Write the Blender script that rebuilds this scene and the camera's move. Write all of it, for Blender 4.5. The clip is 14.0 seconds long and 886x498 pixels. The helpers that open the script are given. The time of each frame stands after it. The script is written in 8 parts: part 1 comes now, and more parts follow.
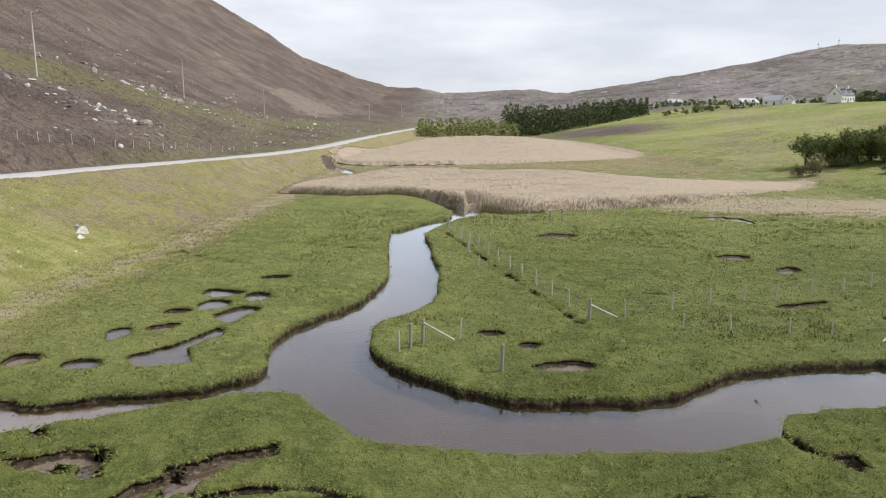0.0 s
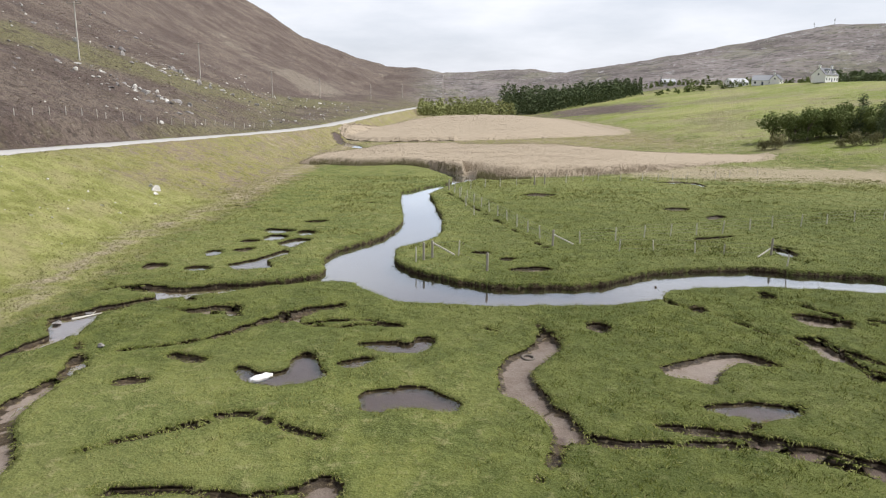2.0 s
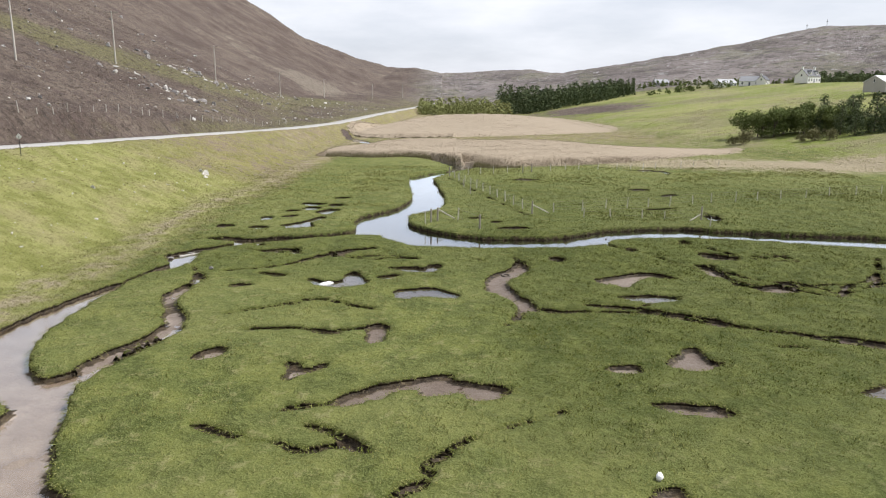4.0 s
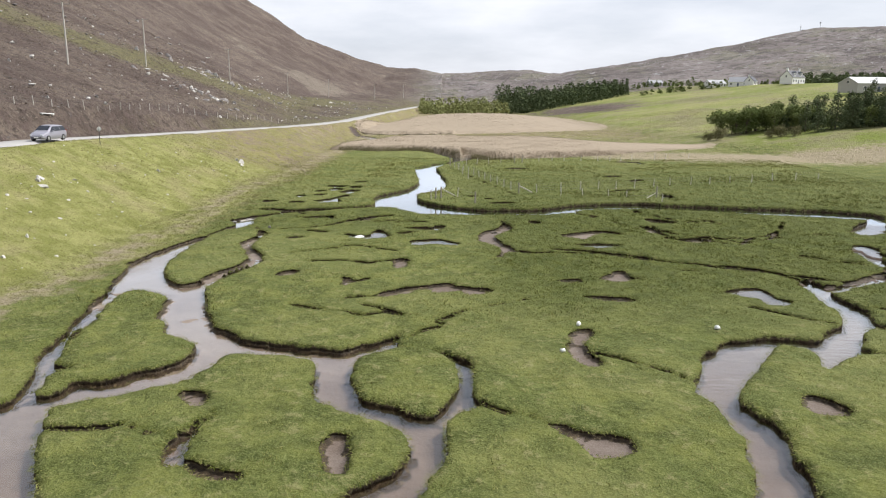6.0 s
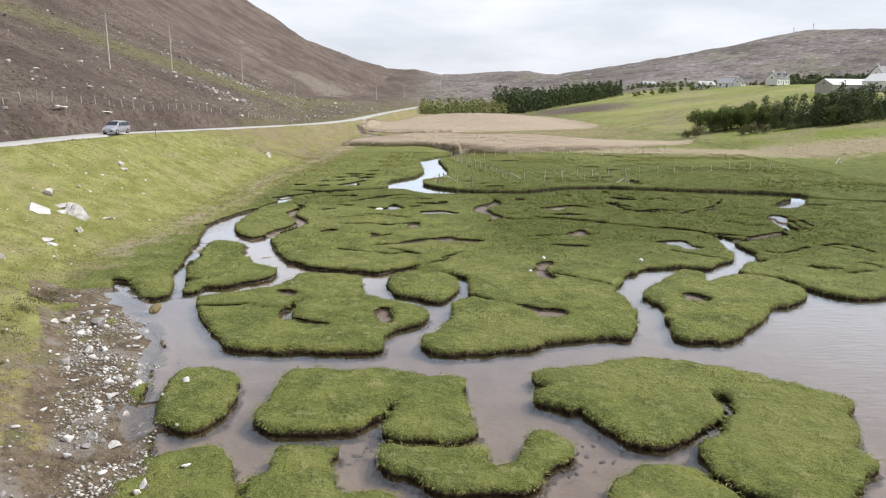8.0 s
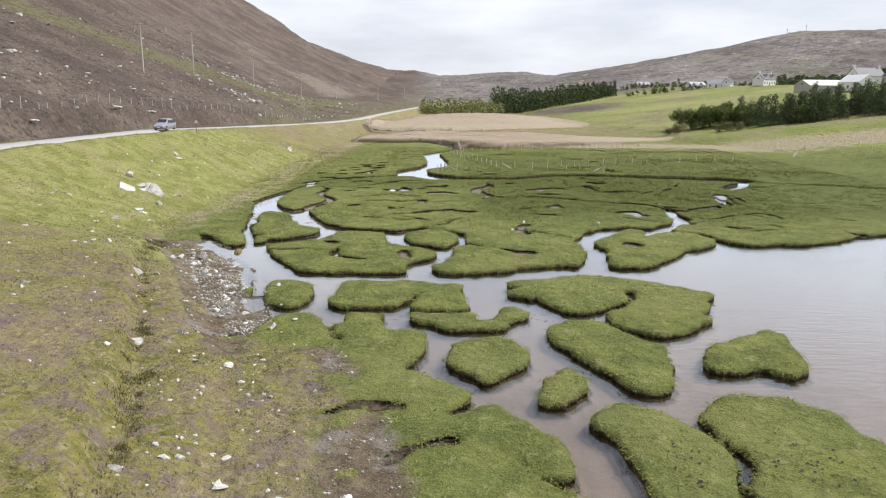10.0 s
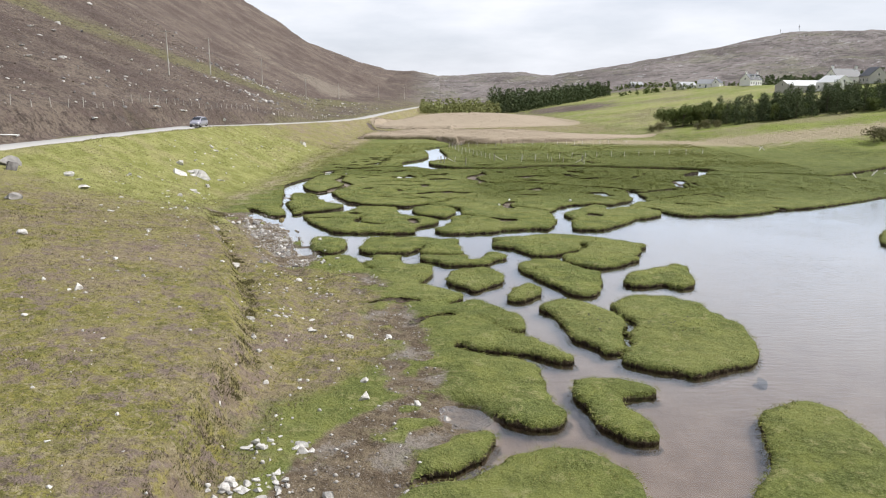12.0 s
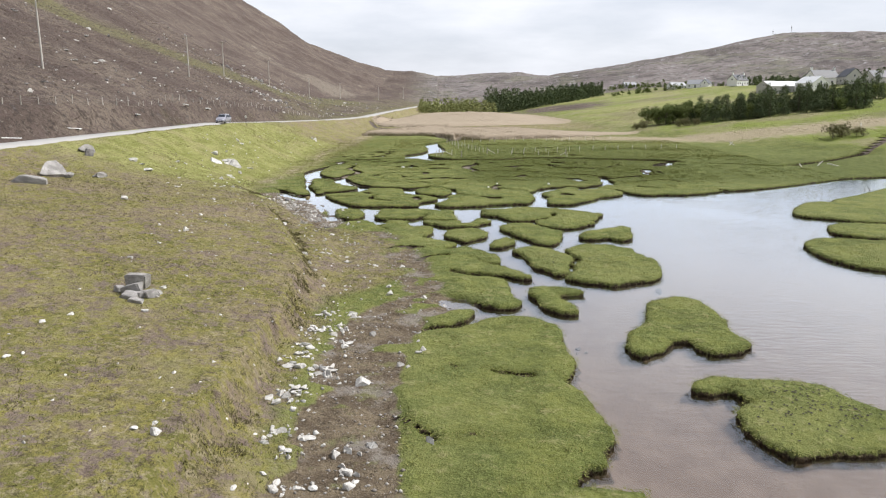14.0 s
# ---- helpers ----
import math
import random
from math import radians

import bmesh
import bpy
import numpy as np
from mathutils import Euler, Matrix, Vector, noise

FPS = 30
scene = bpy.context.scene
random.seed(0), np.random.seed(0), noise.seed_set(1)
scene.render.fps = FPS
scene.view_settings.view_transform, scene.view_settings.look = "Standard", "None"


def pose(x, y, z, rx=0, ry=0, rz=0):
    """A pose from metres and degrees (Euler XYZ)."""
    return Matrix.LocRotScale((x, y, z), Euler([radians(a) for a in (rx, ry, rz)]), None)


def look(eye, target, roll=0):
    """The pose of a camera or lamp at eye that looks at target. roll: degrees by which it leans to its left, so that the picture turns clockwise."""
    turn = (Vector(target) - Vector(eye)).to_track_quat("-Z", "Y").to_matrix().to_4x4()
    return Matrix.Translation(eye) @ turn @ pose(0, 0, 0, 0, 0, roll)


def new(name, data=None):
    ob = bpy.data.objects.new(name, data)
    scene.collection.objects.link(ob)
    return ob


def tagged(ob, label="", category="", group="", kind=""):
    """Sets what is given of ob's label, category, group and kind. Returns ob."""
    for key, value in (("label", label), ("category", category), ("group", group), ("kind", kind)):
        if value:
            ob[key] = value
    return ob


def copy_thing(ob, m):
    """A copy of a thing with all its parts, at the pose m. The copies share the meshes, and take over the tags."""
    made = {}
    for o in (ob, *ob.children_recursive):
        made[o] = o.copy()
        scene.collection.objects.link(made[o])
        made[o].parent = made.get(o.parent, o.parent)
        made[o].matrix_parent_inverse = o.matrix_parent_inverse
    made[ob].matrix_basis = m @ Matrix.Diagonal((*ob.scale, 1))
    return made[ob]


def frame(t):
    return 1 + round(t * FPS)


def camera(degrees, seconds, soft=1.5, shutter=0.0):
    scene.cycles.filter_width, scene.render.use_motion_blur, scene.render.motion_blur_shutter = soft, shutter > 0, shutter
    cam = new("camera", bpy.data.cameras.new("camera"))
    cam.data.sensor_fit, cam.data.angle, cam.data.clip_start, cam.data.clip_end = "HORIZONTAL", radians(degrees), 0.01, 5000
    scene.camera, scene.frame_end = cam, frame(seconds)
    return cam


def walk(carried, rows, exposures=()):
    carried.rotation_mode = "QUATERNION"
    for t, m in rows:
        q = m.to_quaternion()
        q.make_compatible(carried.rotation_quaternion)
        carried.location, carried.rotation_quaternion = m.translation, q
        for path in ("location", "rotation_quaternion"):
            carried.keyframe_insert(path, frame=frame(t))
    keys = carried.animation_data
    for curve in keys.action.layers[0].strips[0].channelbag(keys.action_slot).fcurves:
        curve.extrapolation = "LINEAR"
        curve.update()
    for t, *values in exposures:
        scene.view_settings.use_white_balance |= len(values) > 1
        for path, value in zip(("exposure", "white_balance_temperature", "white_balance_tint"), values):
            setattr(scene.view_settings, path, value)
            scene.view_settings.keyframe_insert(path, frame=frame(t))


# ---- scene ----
cam = camera(63.4, 14.0, soft=1.2)
METRES, EYE, TILT, LEAN, TURN = 109.09, 12.0, 0.0, 0.0, 0.0
ROWS = [
    (0.0, 0.0, 0.0, 0.0, 0.07, -10.81, -0.37),
    (0.5, -0.0008, -0.0366, 0.0004, 0.07, -11.26, -0.35),
    (1.0, -0.0015, -0.0702, 0.0006, 0.05, -11.69, -0.36),
    (1.5, -0.002, -0.1069, 0.0007, 0.03, -12.16, -0.34),
    (2.0, -0.0027, -0.1406, 0.0012, 0.0, -12.38, -0.34),
    (2.5, -0.0036, -0.1771, 0.0013, -0.04, -12.37, -0.34),
    (3.0, -0.0045, -0.2106, 0.0015, -0.07, -12.37, -0.33),
    (5.5, -0.009, -0.3891, 0.0023, -0.15, -12.39, -0.41),
    (6.0, -0.0099, -0.4229, 0.0027, -0.16, -12.38, -0.4),
    (6.5, -0.0108, -0.4597, 0.0029, -0.17, -12.38, -0.4),
    (7.0, -0.0117, -0.494, 0.0032, -0.2, -12.36, -0.39),
    (7.5, -0.0129, -0.5323, 0.0035, -0.23, -12.36, -0.39),
    (8.0, -0.0141, -0.5676, 0.0036, -0.24, -12.33, -0.4),
    (10.5, -0.0184, -0.75, 0.0053, -0.34, -12.29, -0.27),
    (11.0, -0.0188, -0.7846, 0.0055, -0.37, -12.29, -0.25),
    (11.5, -0.0194, -0.8221, 0.0056, -0.4, -12.28, -0.24),
    (12.0, -0.0202, -0.8568, 0.0062, -0.42, -12.29, -0.21),
    (12.5, -0.0209, -0.8945, 0.0065, -0.44, -12.29, -0.21),
    (13.0, -0.0213, -0.9289, 0.0066, -0.49, -12.29, -0.22),
    (13.5, -0.0216, -0.9661, 0.0066, -0.54, -12.28, -0.23),
    (14.0, -0.0215, -0.9997, 0.0066, -0.58, -12.3, -0.24),
]
walk(cam, [(t, pose(0, 0, EYE, TILT, LEAN, TURN) @ pose(METRES * x, METRES * y, METRES * z, 90 + pitch, roll, yaw)) for t, x, y, z, yaw, pitch, roll in ROWS],
     [(0.0, -0.10), (1.5, -0.02), (3.0, 0.0), (14.0, 0.0)])

# ---- light: a bright sky with thin high cloud, a hazy sun from the right ----
SUN_AZ, SUN_EL = 75.0, 50.0          # degrees clockwise from +y, and above the horizon
world = bpy.data.worlds.new("sky")
scene.world = world
world.use_nodes = True
wt = world.node_tree
wt.nodes.clear()
w_out = wt.nodes.new("ShaderNodeOutputWorld")
w_bg = wt.nodes.new("ShaderNodeBackground")
w_sky = wt.nodes.new("ShaderNodeTexSky")
w_sky.sky_type, w_sky.sun_disc = "NISHITA", False
w_sky.sun_elevation, w_sky.sun_rotation = radians(SUN_EL), radians(SUN_AZ)
w_sky.air_density, w_sky.dust_density = 1.0, 1.5
w_co = wt.nodes.new("ShaderNodeTexCoord")
w_map = wt.nodes.new("ShaderNodeMapping")
w_map.inputs["Scale"].default_value = (2.2, 2.2, 9.0)
w_n = wt.nodes.new("ShaderNodeTexNoise")
w_n.inputs["Scale"].default_value, w_n.inputs["Detail"].default_value, w_n.inputs["Roughness"].default_value = 1.3, 7.0, 0.55
w_rp = wt.nodes.new("ShaderNodeValToRGB")
w_rp.color_ramp.elements[0].position, w_rp.color_ramp.elements[0].color = 0.30, (0.72, 0.72, 0.72, 1)
w_rp.color_ramp.elements[1].position, w_rp.color_ramp.elements[1].color = 0.62, (0.97, 0.97, 0.97, 1)
w_cl = wt.nodes.new("ShaderNodeValToRGB")
w_cl.color_ramp.elements[0].position, w_cl.color_ramp.elements[0].color = 0.35, (8.3, 8.7, 9.8, 1)
w_cl.color_ramp.elements[1].position, w_cl.color_ramp.elements[1].color = 0.68, (10.4, 10.6, 11.2, 1)
w_mix = wt.nodes.new("ShaderNodeMix")
w_mix.data_type = "RGBA"
wt.links.new(w_co.outputs["Generated"], w_map.inputs["Vector"])
wt.links.new(w_map.outputs["Vector"], w_n.inputs["Vector"])
wt.links.new(w_n.outputs["Fac"], w_rp.inputs["Fac"])
wt.links.new(w_n.outputs["Fac"], w_cl.inputs["Fac"])
w_xyz = wt.nodes.new("ShaderNodeSeparateXYZ")
w_high = wt.nodes.new("ShaderNodeMapRange")
for key, value in (("From Min", 0.3), ("From Max", 0.9), ("To Min", 1.0), ("To Max", 0.62)):
    w_high.inputs[key].default_value = value
w_cover = wt.nodes.new("ShaderNodeMath")
w_cover.operation = "MULTIPLY"
wt.links.new(w_co.outputs["Generated"], w_xyz.inputs["Vector"])
wt.links.new(w_xyz.outputs["Z"], w_high.inputs["Value"])
wt.links.new(w_rp.outputs["Color"], w_cover.inputs[0])
wt.links.new(w_high.outputs["Result"], w_cover.inputs[1])
wt.links.new(w_cover.outputs[0], w_mix.inputs["Factor"])
wt.links.new(w_sky.outputs["Color"], w_mix.inputs["A"])
wt.links.new(w_cl.outputs["Color"], w_mix.inputs["B"])
wt.links.new(w_mix.outputs["Result"], w_bg.inputs["Color"])
w_bg.inputs["Strength"].default_value = 0.1
wt.links.new(w_bg.outputs["Background"], w_out.inputs["Surface"])

sun_data = bpy.data.lights.new("sun", "SUN")
sun_data.energy, sun_data.angle, sun_data.color = 5.25, radians(2.0), (1.0, 0.97, 0.93)
sun = new("sun", sun_data)
sun_to = Vector((math.sin(radians(SUN_AZ)) * math.cos(radians(SUN_EL)), math.cos(radians(SUN_AZ)) * math.cos(radians(SUN_EL)), math.sin(radians(SUN_EL))))
sun.matrix_world = look(tuple(sun_to * 300), (0, 0, 0))
scene.view_settings.exposure = 0.0
# ---- plan of the marsh: shore stretches, islets, hollows and runnels, in metres ----
SOUTH_BANK_1 = [(9, -180), (7, -120), (4.3, -88.9), (4.4, -88.3), (3.4, -88.2), (2.1, -88.2), (2.1, -88), (2.4, -87.6), (2.9, -87), (3.6, -86.8), (3.7, -86.4), (3.6, -85.8), (4.2, -84.9), (4.3, -84.5), (4.2, -83), (4.1, -81.4), (3.8, -80), (3.2, -79.3), (3.9, -78.6), (4.2, -77.6), (4.1, -78.2), (4.2, -77), (4.2, -75.6), (4.3, -73.7), (4.4, -71.8), (3.9, -70.8), (3, -70), (2, -70), (0.9, -70.2), (0.1, -70.8), (-0.8, -72), (-1.9, -72.3), (-3.3, -72.4), (-2.4, -71.7), (-1.4, -71.5), (-0.6, -70.4), (-0, -69.4), (-0.1, -68.8), (-1, -67.7), (-1.5, -66.9), (-1.6, -66.1), (-1.2, -65.7), (-0.1, -66.8), (0.6, -67.5), (1.2, -68.1)]
SOUTH_BANK_2 = [(2.2, -68), (2.7, -67.7), (2.8, -66.9), (2.6, -65.4), (2.5, -63.7), (2.5, -62.1), (1.7, -61.1), (0.4, -60.7), (-1.4, -59.9), (-1.4, -58.7), (-0.7, -59.1), (0.5, -59.8), (1.9, -60.2), (2.3, -60), (2.7, -60.7), (3.4, -61.3), (4.4, -61.6), (4.3, -60.5), (3.9, -59.9), (3, -58.9), (2.7, -58.1), (2.2, -57.7), (1.7, -57.4), (2.6, -57.7), (1.7, -57.2), (1, -56.2), (0.1, -54.4), (1.1, -55.8), (1.8, -56.7), (2.3, -56.9), (2.7, -56.4), (2.8, -55.4), (2.5, -54.3), (1.9, -53.3), (1, -52.1), (0.3, -51.2), (-0.5, -51.5), (-1.7, -52.2), (-1.2, -51.4), (-0.6, -50.5), (-0.6, -50), (-1.5, -48.9), (-2.4, -48.1), (-3.4, -47.4), (-3.1, -46.2)]
SOUTH_BANK_3 = [(-2.5, -43.6), (-2.7, -42.2), (-3.7, -41.8), (-4.7, -42.1), (-4.9, -40.3), (-5.2, -38.8), (-6.9, -39), (-7.3, -39.7), (-7.1, -40.7), (-7.6, -41.4), (-6.5, -43.7), (-7.4, -43.2), (-7.8, -42), (-8.4, -40.4), (-8.9, -39), (-9.8, -38.8), (-10.7, -39.4), (-11.1, -39.9)]
BEACH = [(-12, -38), (-12.6, -38), (-13.3, -36.5), (-14.2, -32), (-14.9, -31), (-15.3, -27.9), (-16.7, -25.9), (-19.6, -21.8), (-21.6, -19)]
CREEK_BANK_1 = [(-23.2, -15.9), (-21.5, -16.7), (-21.4, -17.3), (-20.5, -18.7), (-19.6, -20.1), (-18.7, -20.6), (-17.9, -19.8), (-18.4, -18.8), (-18.3, -17.2), (-19.3, -14.2), (-19.6, -11.6), (-21, -6.8), (-21.4, -4.2), (-21.7, -2.9), (-22.2, -1.2), (-22.4, 0.8), (-23.3, 3.7), (-22.8, 6.8), (-22.3, 8.8), (-21.7, 11.6), (-20.5, 14.4), (-20.1, 17.3), (-19.4, 20.5), (-15.4, 13.9), (-10.2, -1.6), (-2.6, -8.7), (4, -15.8), (9.3, -14.6), (17.5, -8.3), (22.4, -0), (23.7, -0.3), (23.9, -2.7), (29.4, -2.6), (26.5, -18.7), (27.9, -19.6), (32.2, -17.9), (34.7, -16.2), (36.3, -14.1), (34.9, -16), (41.8, -13), (51.9, -6.3), (62.6, 1.4), (150, 20), (150, -180)]
LAGOON = SOUTH_BANK_1 + SOUTH_BANK_2 + SOUTH_BANK_3 + BEACH + CREEK_BANK_1
STREAM_1 = [(4.8, 90.1), (1.4, 91.4), (-1.3, 99.4), (-3.9, 101.1), (1, 87.1), (1.1, 80.6), (-1.1, 78.1), (-3.8, 73.2), (-5.4, 70.5), (-5, 73.2), (-5.2, 67), (-4.6, 58.2), (-3.9, 50.7), (-4.6, 58.7), (-3.9, 50.4), (-4.3, 47.4), (-5.6, 42.4), (-7.1, 40.5), (-8.6, 37.6), (-8.8, 33.8), (-8.3, 31.8), (-8.5, 30.8), (-10.8, 29), (-13.7, 28.3), (-15.6, 27.5), (-17.8, 27.3), (-19.7, 27.2), (-22.4, 29), (-20.1, 26.6), (-17.5, 25.9), (-17.1, 25.2), (-18.1, 24.3), (-19.4, 23.2), (-20.3, 22), (-21.3, 20.8), (-19.5, 17.8), (-18.2, 18.1), (-18.6, 20.9), (-18.3, 22.4), (-16.6, 24), (-15.7, 24.7), (-12.6, 26.5), (-9.5, 27.9), (-8.1, 28.4), (-6, 28.3)]
STREAM_2 = [(-4.5, 26.1), (-2.8, 23.8), (-1.4, 23.3), (-0.2, 23.1), (2.1, 22.6), (5.3, 22.6), (9.4, 22.8), (10.8, 23.5), (12.2, 23.8), (13.1, 26), (14.4, 26.2), (17.1, 26.7), (19.5, 26.8), (22.3, 26.3), (45.7, 19.3), (49.5, 17.1), (59.2, 12.8), (119.2, 71.5), (119.5, 76.7), (61.1, 16.5), (51, 21.1), (43, 21.8), (43.8, 27.9), (24.4, 31.7), (22.2, 32.8), (19.4, 33), (17.7, 32.6), (14.7, 32.1), (12.7, 31), (10.4, 29.1), (8.7, 28.3), (6.1, 28.3), (3.6, 27.9), (1.1, 29.1), (-0.5, 30.5), (-2.2, 31.9), (-3.3, 33.6), (-3.8, 35.8), (-3.8, 38.4), (-1.9, 40.7), (-0.2, 43.9), (-0.2, 51.6), (-0.7, 57.6), (-1.6, 67.6), (-1.2, 65.4)]
STREAM_3 = [(-1.8, 67), (-1.7, 68.9), (0.3, 75.9), (1.9, 79.5), (4.6, 83.3), (5.1, 88.7)]
STREAM = STREAM_1 + STREAM_2 + STREAM_3
ISLETS = []
ISLETS.append([(-20.4, 10.9), (-20.5, 7.5), (-20.5, 4.5), (-19.8, 1.4), (-18.8, -1), (-17.6, -2.4), (-16.8, -1.8), (-15.5, 0), (-14.7, 2.5), (-14.6, 3.9), (-16, 7), (-16.8, 9.6), (-16.3, 13), (-18.4, 18.7), (-18.8, 16.5), (-20.3, 14.7)])
ISLETS.append([(-15.7, 14.9), (-16.3, 10), (-15.8, 7.6), (-13.8, 4.4), (-13.8, 3), (-14.8, 0), (-15.4, -2.2), (-15.5, -3.8), (-13.7, -8.3), (-12.7, -10.6), (-11.8, -11.4), (-10.6, -12.6), (-8.8, -13), (-6, -13.9), (-5.1, -13.3), (-3.6, -12.1), (-2.8, -11.2), (-3.1, -13), (-2.4, -13.5), (-0.8, -13.8), (-0.2, -14.5), (0.2, -15.2), (0.4, -16.3), (0.3, -18.4), (0.4, -19.6), (0.5, -20.1), (-0, -20.5), (-0.6, -21.3), (-0.7, -22), (-0.7, -24.3), (-1.7, -26.6), (-2.3, -27.3), (-2.3, -28.6), (-1.7, -29.3), (-0.2, -29.4), (1.3, -29.1), (2.1, -28.9), (3.4, -28.4), (3.6, -27.6), (5, -27.6)]
              + [(7, -27), (8.3, -27.1), (8.9, -25.8), (9.9, -21.5), (9.7, -19.5), (9.5, -18.6), (9.8, -17.3), (10.8, -15.8), (11.2, -14.7), (11.5, -13.9), (12.2, -13.4), (12.7, -12.5), (13.6, -12.1), (15.1, -11.6), (16.4, -11.7), (17.5, -12.1), (18, -12.1), (18.8, -10.9), (20.3, -9.8), (20.9, -8.9), (21.5, -7), (21.6, -4.6), (22.4, -2.2), (22.7, -0.9), (23.9, 2.9), (20.6, 10), (9.3, 15.7)])
ISLETS.append([(24.8, 1), (23.1, -3.7), (23.3, -5.5), (23.5, -7.2), (22.6, -9.3), (23, -10.1), (21.1, -10.8), (19.8, -12.6), (19.6, -13.7), (20.9, -14.5), (21.8, -15.1), (22.5, -17.9), (23.6, -19.4), (25.8, -19.7), (36.6, -13.5), (45.5, 4.1), (32.1, 8.7)])
ISLETS.append([(-20, -3.8), (-20.1, -6), (-19.4, -8.8), (-19.2, -11), (-18.6, -14.7), (-18.2, -16.2), (-17.1, -16.3), (-17.7, -16.8), (-17.7, -18.1), (-17.2, -19.1), (-16.6, -18.9), (-16.5, -17.7), (-15.7, -17.8), (-14.8, -17.2), (-14.5, -16.6), (-13.3, -16), (-12.7, -14.7), (-12.7, -13.6), (-13.6, -12.5), (-14.7, -12.1), (-15.4, -10.5), (-16.6, -9.2), (-16.6, -7.4), (-17.1, -5.4), (-18.7, -4)])
ISLETS.append([(-16.1, -20.4), (-15.2, -19.9), (-14, -19.1), (-12.4, -18.1), (-11.4, -17.4), (-10.8, -14.6), (-9.2, -14.9), (-7.2, -15.2), (-6.5, -16.1), (-6.3, -18.7), (-5.7, -20), (-3.9, -21.2), (-2.5, -21.9), (-2.2, -23.2), (-2.2, -24.1), (-2.7, -25.1), (-3.8, -26), (-4.3, -26.9), (-4.2, -28.7), (-4.5, -29.3), (-5.8, -29.4), (-7.2, -29.1), (-8.6, -29.1), (-9.6, -29.3), (-10.8, -29.2), (-11.7, -28.8), (-12.4, -27.8), (-13.2, -26.6), (-14.1, -24.9), (-14.9, -23.7), (-15.3, -22.7), (-15.1, -22.3), (-15.7, -21.6)])
ISLETS.append([(-5, -15), (-4.7, -18), (-4.1, -19.3), (-2.9, -20.1), (-1.5, -20.9), (-0.7, -19.9), (-0.2, -18.2), (-0.1, -16), (-1, -14.2), (-2.3, -13.4), (-3.9, -14)])
ISLETS.append([(-12.9, -32), (-13, -33.7), (-12.9, -34.9), (-12.7, -36), (-12.4, -36.5), (-11.4, -37.4), (-10.9, -37.7), (-10.2, -37.4), (-9.9, -36.6), (-9.9, -35.8), (-9.7, -34.9), (-10, -33.3), (-10.3, -32.4), (-11, -31.8), (-12, -31.6)])
ISLETS.append([(-8, -31.7), (-8.4, -33), (-8.2, -34.1), (-8.5, -35.2), (-8.6, -36.6), (-8.2, -37.5), (-7.2, -37.7), (-6, -37.5), (-4.9, -37.6), (-4.2, -37.2), (-3.7, -36.3), (-3.6, -35.6), (-3.2, -35), (-3.2, -36), (-3.6, -36.9), (-3.7, -37.4), (-3.4, -37.8), (-2.6, -38.2), (-1.2, -38.3), (-0.5, -38.2), (-0.2, -37.7), (-0.2, -36.5), (-0.5, -34.9), (-0.6, -34.2), (-0.3, -33.2), (-0.6, -32.6), (-1.8, -32.5), (-2.9, -31.9), (-4.2, -31.7), (-5.9, -31.8), (-7.3, -31.7)])
ISLETS.append([(-3.7, -38.7), (-3.5, -39.7), (-3.1, -40.3), (-2.5, -40.7), (-1.8, -41.3), (-1.4, -41.8), (0.3, -41.7), (0.7, -41.6), (1.5, -41.5), (1.8, -40.6), (2.3, -40), (2.9, -39.6), (3.2, -39.1), (3.1, -38.4), (2.8, -37.8), (2.4, -37.5), (1.9, -37.6), (1.6, -38.2), (1.6, -38.9), (1.1, -39.8), (0.2, -40.4), (0.1, -40.4), (0.1, -40), (0.2, -38.7), (-0.1, -38.7), (-1.1, -39.1), (-2.2, -39), (-3.1, -38.7)])
ISLETS.append([(2.8, -31.6), (2.5, -32.7), (3.1, -33.4), (3.1, -33.8), (2.4, -34.1), (2.4, -34.9), (3, -35.4), (3.8, -35.7), (4.1, -35.1), (4.3, -36.3), (4.7, -37.4), (5, -38.3), (5.7, -38.7), (6.7, -38.8), (7.6, -38), (8.6, -37), (9.3, -36.4), (9.7, -35.8), (9.8, -34.8), (9.8, -33.9), (10.3, -34.2), (10.2, -35.4), (13.4, -32.8), (11.9, -31.5), (9.7, -30.3), (7, -30.3), (4.6, -31.5)])
ISLETS.append([(11.1, -31.7), (13.4, -32.8), (15.3, -34.5), (15.2, -35.3), (14.3, -36.2), (14.1, -37.7), (13, -38.8), (13.4, -39.7), (13.1, -40.2), (12.2, -40.8), (11.3, -42), (11.6, -41.7), (9.9, -42.7), (8.5, -42.1), (7.6, -40.7), (7.6, -39.4), (7.6, -39), (7.9, -38.6), (8.8, -37.7), (9.8, -36.4), (10.2, -35.4)])
ISLETS.append([(11.5, -18.1), (11, -19.9), (11.8, -21.5), (10.9, -25.1), (10.6, -27.5), (13.4, -27.6), (14.3, -26.6), (15.5, -25), (16.8, -23.6), (18.3, -21.5), (20, -20.5), (21.4, -19.5), (21.8, -16.9), (21.2, -15), (19.4, -13.9), (17.6, -14.8), (16.1, -16.3), (17, -13.5), (15.3, -12.9), (14.3, -14.6)])
ISLETS.append([(5.2, -40.2), (4, -41.2), (3.7, -42.9), (4.2, -44.3), (4.9, -46), (5.6, -47.6), (6, -48.9), (6.3, -49.8), (7.2, -50.1), (7.9, -49.3), (8.5, -48.4), (9, -46.1), (9.3, -44.1), (8.5, -43.5), (7.6, -41.6), (6.7, -40.1)])
